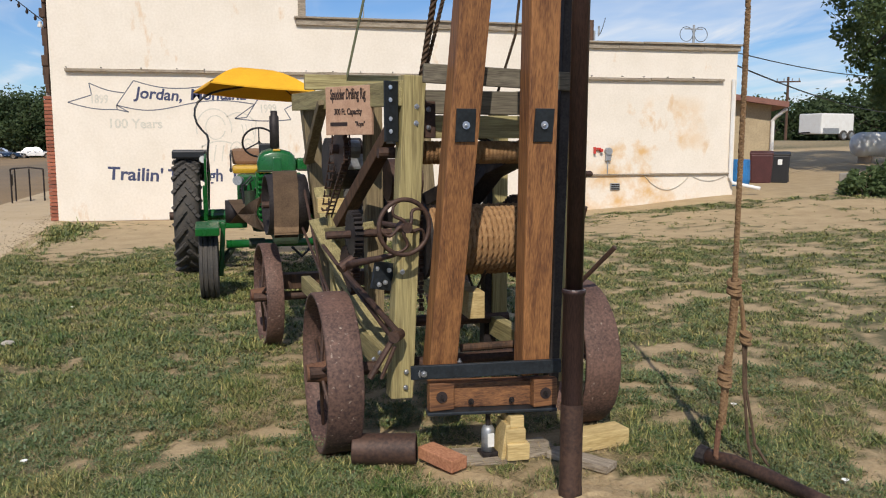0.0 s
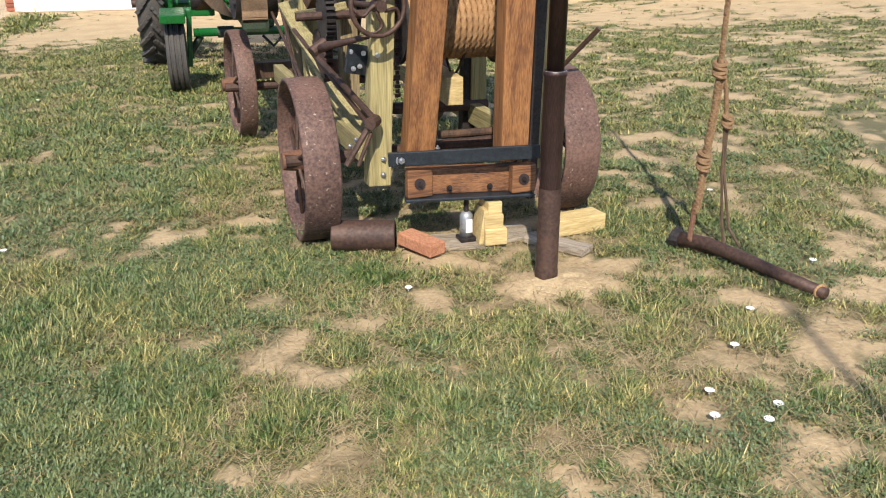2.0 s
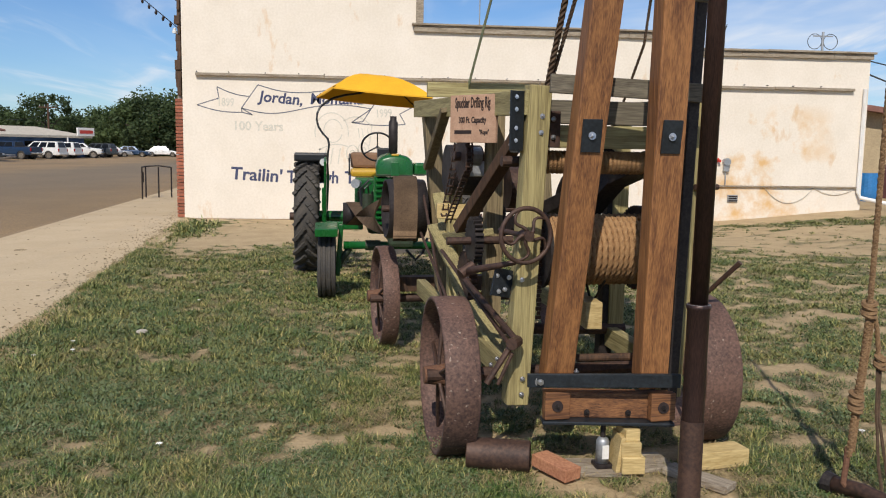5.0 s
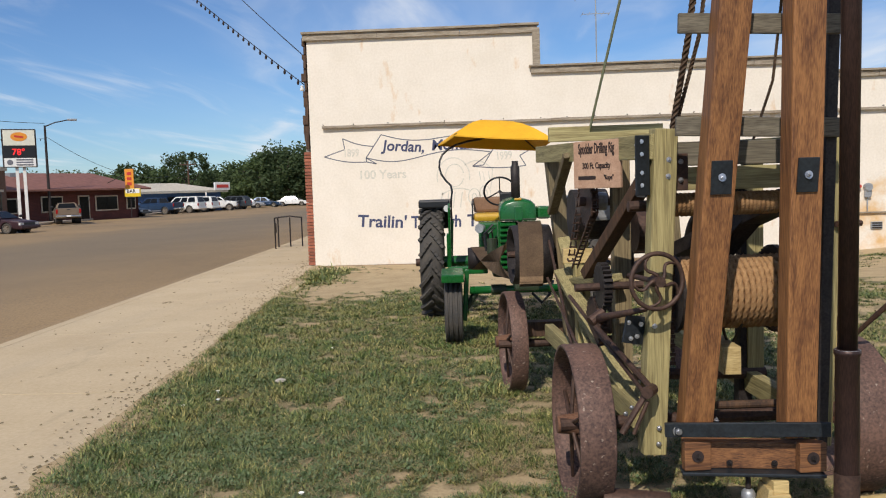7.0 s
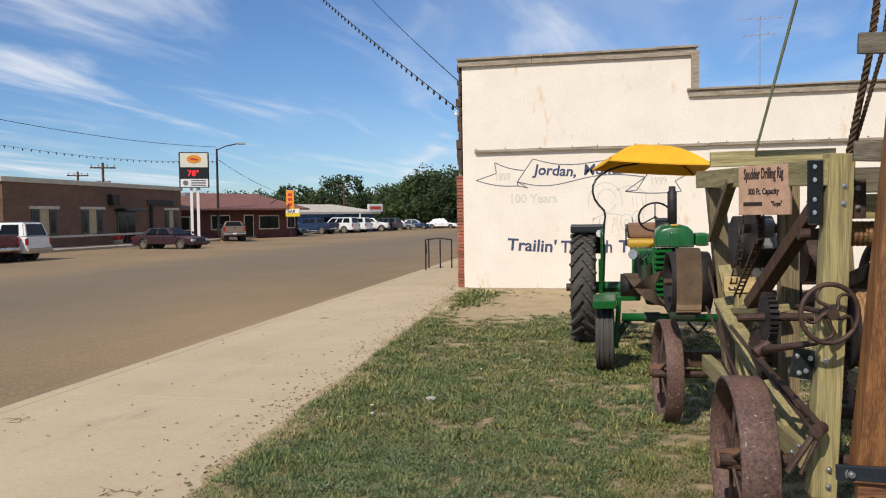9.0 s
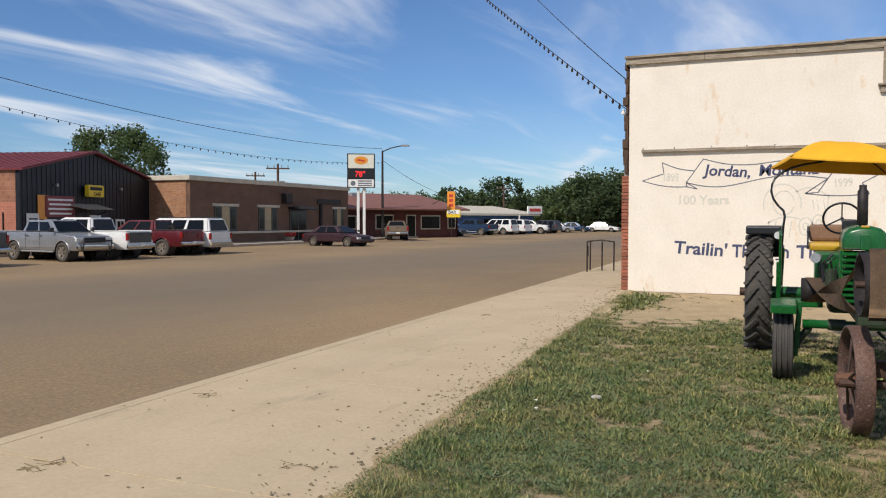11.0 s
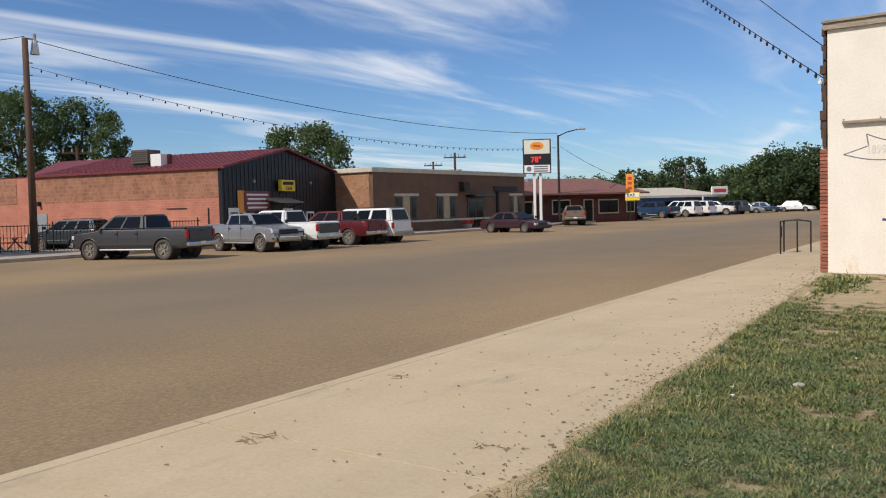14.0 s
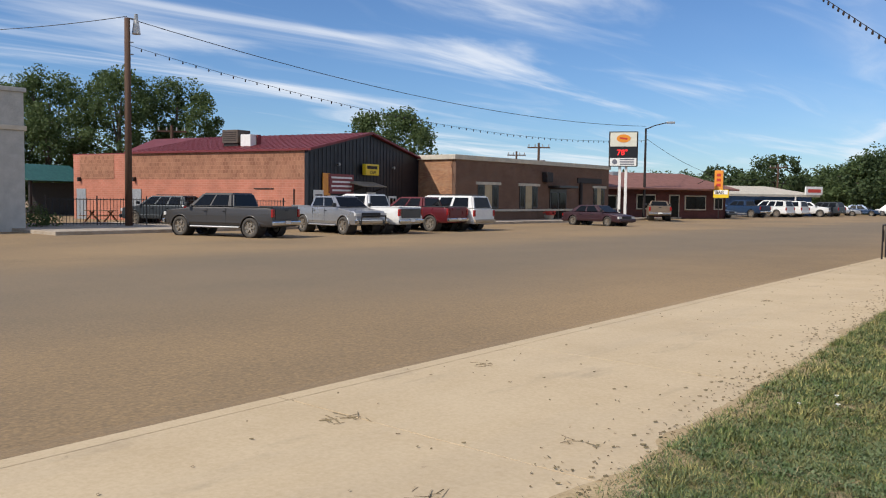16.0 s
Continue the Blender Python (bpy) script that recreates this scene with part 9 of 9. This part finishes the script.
def blades(name, n, region, hgt, wid, key, label, want, seed, lean=1.0):
    """Tufts of three pointed blades each, bent outwards."""
    rnd = random.Random(seed)
    vs, fs = [], []
    made = 0
    tries = 0
    while made < n and tries < n * 8:
        tries += 1
        x, y = on_lawn(rnd, region)
        c = cover(x, y)
        if not want(c, rnd):
            continue
        z = land(x, y) - 0.004
        d = math.hypot(x - 0.1, y)
        hh = hgt * rnd.uniform(0.4, 1.4) * (0.25 + 1.05 * c) * (1 + 0.6 * noise.noise((x * 3, y * 3, 9)))
        # Blades widen with distance from the camera, to fit its view.
        ww = wid * (1.0 + 0.13 * d)
        for _ in range(3):
            a = rnd.uniform(0, 6.28)
            l = rnd.uniform(0.3, 1.5) * hh * lean
            ca, sa = math.cos(a), math.sin(a)
            bx, by = x + rnd.uniform(-0.025, 0.025), y + rnd.uniform(-0.025, 0.025)
            i = len(vs)
            vs += [(bx - sa * ww, by + ca * ww, z), (bx + sa * ww, by - ca * ww, z), (bx + ca * l, by + sa * l, z + hh * rnd.uniform(0.2, 0.95))]
            fs.append((i, i + 1, i + 2))
        made += 1
    return stuff_mesh(name, vs, fs, key, label)


def creepers(name, n, region, size, key, label, seed, least=0.12):
    """Flat mats of small oval leaves round short stems."""
    rnd = random.Random(seed)
    vs, fs = [], []
    made = tries = 0
    while made < n and tries < n * 10:
        tries += 1
        x, y = on_lawn(rnd, region)
        if kind_of_turf(x, y) < least + rnd.gauss(0, 0.16) or rnd.random() > (cover(x, y) - 0.33) * 2.6:
            continue
        made += 1
        z = land(x, y)
        for _ in range(7):
            a, e = rnd.uniform(0, 6.28), rnd.uniform(-0.15, 1.0)
            r = rnd.uniform(0.0, 0.05)
            l = size * rnd.uniform(0.6, 1.3)
            w = l * rnd.uniform(0.16, 0.30)
            u = (math.cos(a) * math.cos(e), math.sin(a) * math.cos(e), math.sin(e))
            v_ = (-math.sin(a), math.cos(a), rnd.uniform(-0.4, 0.4))
            b0 = (x + r * math.cos(a * 3.1), y + r * math.sin(a * 3.1), z + rnd.uniform(0.002, 0.026))
            i = len(vs)
            vs += [b0, tuple(b0[k] + u[k] * l * 0.55 + v_[k] * w for k in range(3)), tuple(b0[k] + u[k] * l for k in range(3)), tuple(b0[k] + u[k] * l * 0.55 - v_[k] * w for k in range(3))]
            fs.append((i, i + 1, i + 2, i + 3))
    return stuff_mesh(name, vs, fs, key, label, "weeds")


def straws(name, n, region, label, seed, low=0.36):
    """Dry stalks lying about, bent once."""
    rnd = random.Random(seed)
    vs, fs = [], []
    made = tries = 0
    while made < n and tries < n * 8:
        tries += 1
        x, y = on_lawn(rnd, region)
        c = cover(x, y)
        if rnd.random() > (0.85 if low < c < 0.75 else 0.12) * (0.5 + 0.9 * max(0.0, 0.3 - kind_of_turf(x, y))):
            continue
        made += 1
        z = land(x, y)
        w = 0.0008 * (1 + 0.16 * math.hypot(x, y))
        a, l = rnd.uniform(0, 6.28), rnd.uniform(0.02, 0.06)
        b_ = a + rnd.uniform(-0.7, 0.7)
        p0 = Vector((x, y, z + rnd.uniform(0.004, 0.018)))
        p1 = p0 + Vector((math.cos(a) * l, math.sin(a) * l, rnd.uniform(0, 0.02)))
        p2 = p1 + Vector((math.cos(b_) * l, math.sin(b_) * l, rnd.uniform(-0.014, 0.012)))
        s = Vector((-math.sin(a) * w, math.cos(a) * w, 0))
        i = len(vs)
        vs += [tuple(p0 - s), tuple(p0 + s), tuple(p1 + s), tuple(p1 - s), tuple(p2)]
        fs += [(i, i + 1, i + 2, i + 3), (i + 3, i + 2, i + 4)]
    return stuff_mesh(name, vs, fs, "dry", label)


def near_region(rnd):
    y = 4.6 + 8.6 * rnd.random() ** 1.3
    return edge_x(y) + (9.0 * rnd.random() ** 1.15) * (0.55 + 0.05 * y), y


def far_region(rnd):
    y = 6 + 12 * rnd.random()
    return edge_x(y) + 18 * rnd.random(), y


# Fan laid out from the camera, to fill the foreground of its view.
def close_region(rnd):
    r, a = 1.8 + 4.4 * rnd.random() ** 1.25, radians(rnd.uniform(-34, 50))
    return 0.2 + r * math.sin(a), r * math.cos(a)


def behind_region(rnd):
    y = -4.5 + 6.3 * rnd.random()
    return edge_x(y) + 7.5 * rnd.random(), y


def edge_region(rnd):
    y = -1.0 + 19.3 * rnd.random()
    return edge_x(y) + abs(rnd.gauss(0, 0.13)) - 0.02, y


def weed_region(rnd):
    y = rnd.gauss(15.9, 0.9)
    return edge_x(y) + abs(rnd.gauss(0.22, 0.25)), y


GREEN = lambda c, r: r.random() < (c - 0.40) * 3.4
LAWN = "short green lawn grass growing in patches"
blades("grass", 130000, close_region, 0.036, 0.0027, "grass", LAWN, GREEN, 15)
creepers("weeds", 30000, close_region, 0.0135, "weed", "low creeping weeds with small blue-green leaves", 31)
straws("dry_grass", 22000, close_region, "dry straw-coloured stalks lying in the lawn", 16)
blades("grass", 9000, behind_region, 0.036, 0.0070, "grass", LAWN, GREEN, 25)
blades("grass", 66000, near_region, 0.042, 0.0034, "grass", LAWN, GREEN, 5)
creepers("weeds", 9000, near_region, 0.024, "weed", "low creeping weeds with small blue-green leaves", 32)
straws("dry_grass", 27000, near_region, "dry straw-coloured stalks lying in the lawn", 7)
blades("grass", 52000, far_region, 0.042, 0.0034, "grass", LAWN, GREEN, 6)
blades("edge_grass", 5200, edge_region, 0.060, 0.0026, "grass", "long grass tufts along the pavement edge", lambda c, r: r.random() < 0.7, 8)
blades("weeds", 1600, weed_region, 0.12, 0.005, "grass", "tall green weeds at the wall corner", lambda c, r: True, 9)

# clippings and leaves scattered on the pavement
rnd = random.Random(77)
vs, fs = [], []
for k in range(1900):
    y = rnd.uniform(-1, 26)
    if rnd.random() < 0.86:
        x = edge_x(y) - abs(rnd.gauss(0, 0.26))
    else:
        x = rnd.uniform(kerb_x(y) + 0.1, edge_x(y))
    if x < kerb_x(y) + 0.05:
        continue
    a, l = rnd.uniform(0, 6.28), rnd.uniform(0.005, 0.017)
    w = l * rnd.uniform(0.25, 0.6)
    u, v_ = Vector((math.cos(a) * l, math.sin(a) * l, 0)), Vector((-math.sin(a) * w, math.cos(a) * w, 0))
    c = Vector((x, y, 0.017))
    i = len(vs)
    vs += [tuple(c - u - v_), tuple(c + u - v_), tuple(c + u + v_ + Vector((0, 0, 0.008))), tuple(c - u + v_ + Vector((0, 0, 0.005)))]
    fs.append((i, i + 1, i + 2, i + 3))
for k in range(7):
    y = rnd.uniform(1, 14)
    cx = rnd.uniform(kerb_x(y) + 0.3, edge_x(y) - 0.3)
    for q in range(9):
        a, l = rnd.uniform(0, 6.28), rnd.uniform(0.02, 0.07)
        u, v_ = Vector((math.cos(a) * l, math.sin(a) * l, 0)), Vector((-math.sin(a), math.cos(a), 0)) * 0.0018
        c = Vector((cx + rnd.gauss(0, 0.07), y + rnd.gauss(0, 0.05), 0.017))
        i = len(vs)
        vs += [tuple(c - u - v_), tuple(c + u - v_), tuple(c + u + v_ + Vector((0, 0, 0.004))), tuple(c - u + v_ + Vector((0, 0, 0.004)))]
        fs.append((i, i + 1, i + 2, i + 3))
me = bpy.data.meshes.new("dry_leaves")
me.from_pydata(vs, [], fs)
me.materials.append(M["straw_clutter"])
tagged(new("dry_leaves", me), "dry leaves and grass clippings strewn over the pavement", "litter", kind="stuff")

# soil spilling over the pavement edge
vs, fs = [], []
for k in range(420):
    y = -1 + 20 * k / 420
    vs += [(edge_x(y) - 0.05 - 0.16 * max(0, noise.noise((y * 1.3, 0, 5)) + 0.25) - 0.05 * noise.noise((y * 6, 0, 2)), y, 0.0135), (edge_x(y) + 0.05, y, 0.022), (edge_x(y) + 0.22, y, land(edge_x(y) + 0.22, y) + 0.004)]
    if k:
        i = (k - 1) * 3
        fs += [(i, i + 3, i + 4, i + 1), (i + 1, i + 4, i + 5, i + 2)]
me = bpy.data.meshes.new("soil_edge")
me.from_pydata(vs, [], fs)
me.materials.append(M["soil"])
tagged(new("soil_edge", me), "dry soil spilling over the pavement edge", "soil", kind="structure")

# white flowers and a pale stone in the lawn
fme = None
for k, (x, y) in enumerate(((-2.03, 6.47), (-2.12, 6.75), (-2.25, 6.30), (1.77, 2.33), (1.95, 2.20), (1.70, 2.18), (1.86, 2.12), (2.3, 2.9), (-0.9, 4.4), (0.95, 3.45), (2.05, 2.62), (-1.5, 8.6), (2.9, 3.3), (3.0, 4.4))):
    fw = thing("bindweed_flower", (x, y, land(x, y) + 0.022), k * 40, "small white flower in the short grass", "flower", "lawn flowers")
    if fme is None:
        fme = mesh_of("petals", lathe(B(), [(-0.02, 0.003), (0.0, 0.008), (0.012, 0.022), (0.010, 0.024)], 10, "Z"), M["petal"])
        sme = mesh_of("stalk", cyl(B(), (0, 0, -0.04), (0, 0, -0.015), 0.002, seg=5), M["grass"])
    o = new("petals", fme); o.parent = fw; o.scale = (0.75, 0.75, 0.6)
    o = new("stalk", sme); o.parent = fw
for x, y, s in ((-1.68, 7.10, 0.05), (0.25, 2.05, 0.015)):
    stn = thing("stone", (x, y, land(x, y)), 0, "pale weathered stone lying in the grass", "stone")
    bm = B(); bmesh.ops.create_icosphere(bm, subdivisions=2, radius=s)
    for vt in bm.verts:
        vt.co *= 1 + 0.35 * noise.noise(vt.co * 18 + Vector((x, y, 0)))
        vt.co.z *= 0.5
    bmesh.ops.translate(bm, vec=(0, 0, s * 0.45), verts=bm.verts)
    part("body", bm, M["stone"], stn)
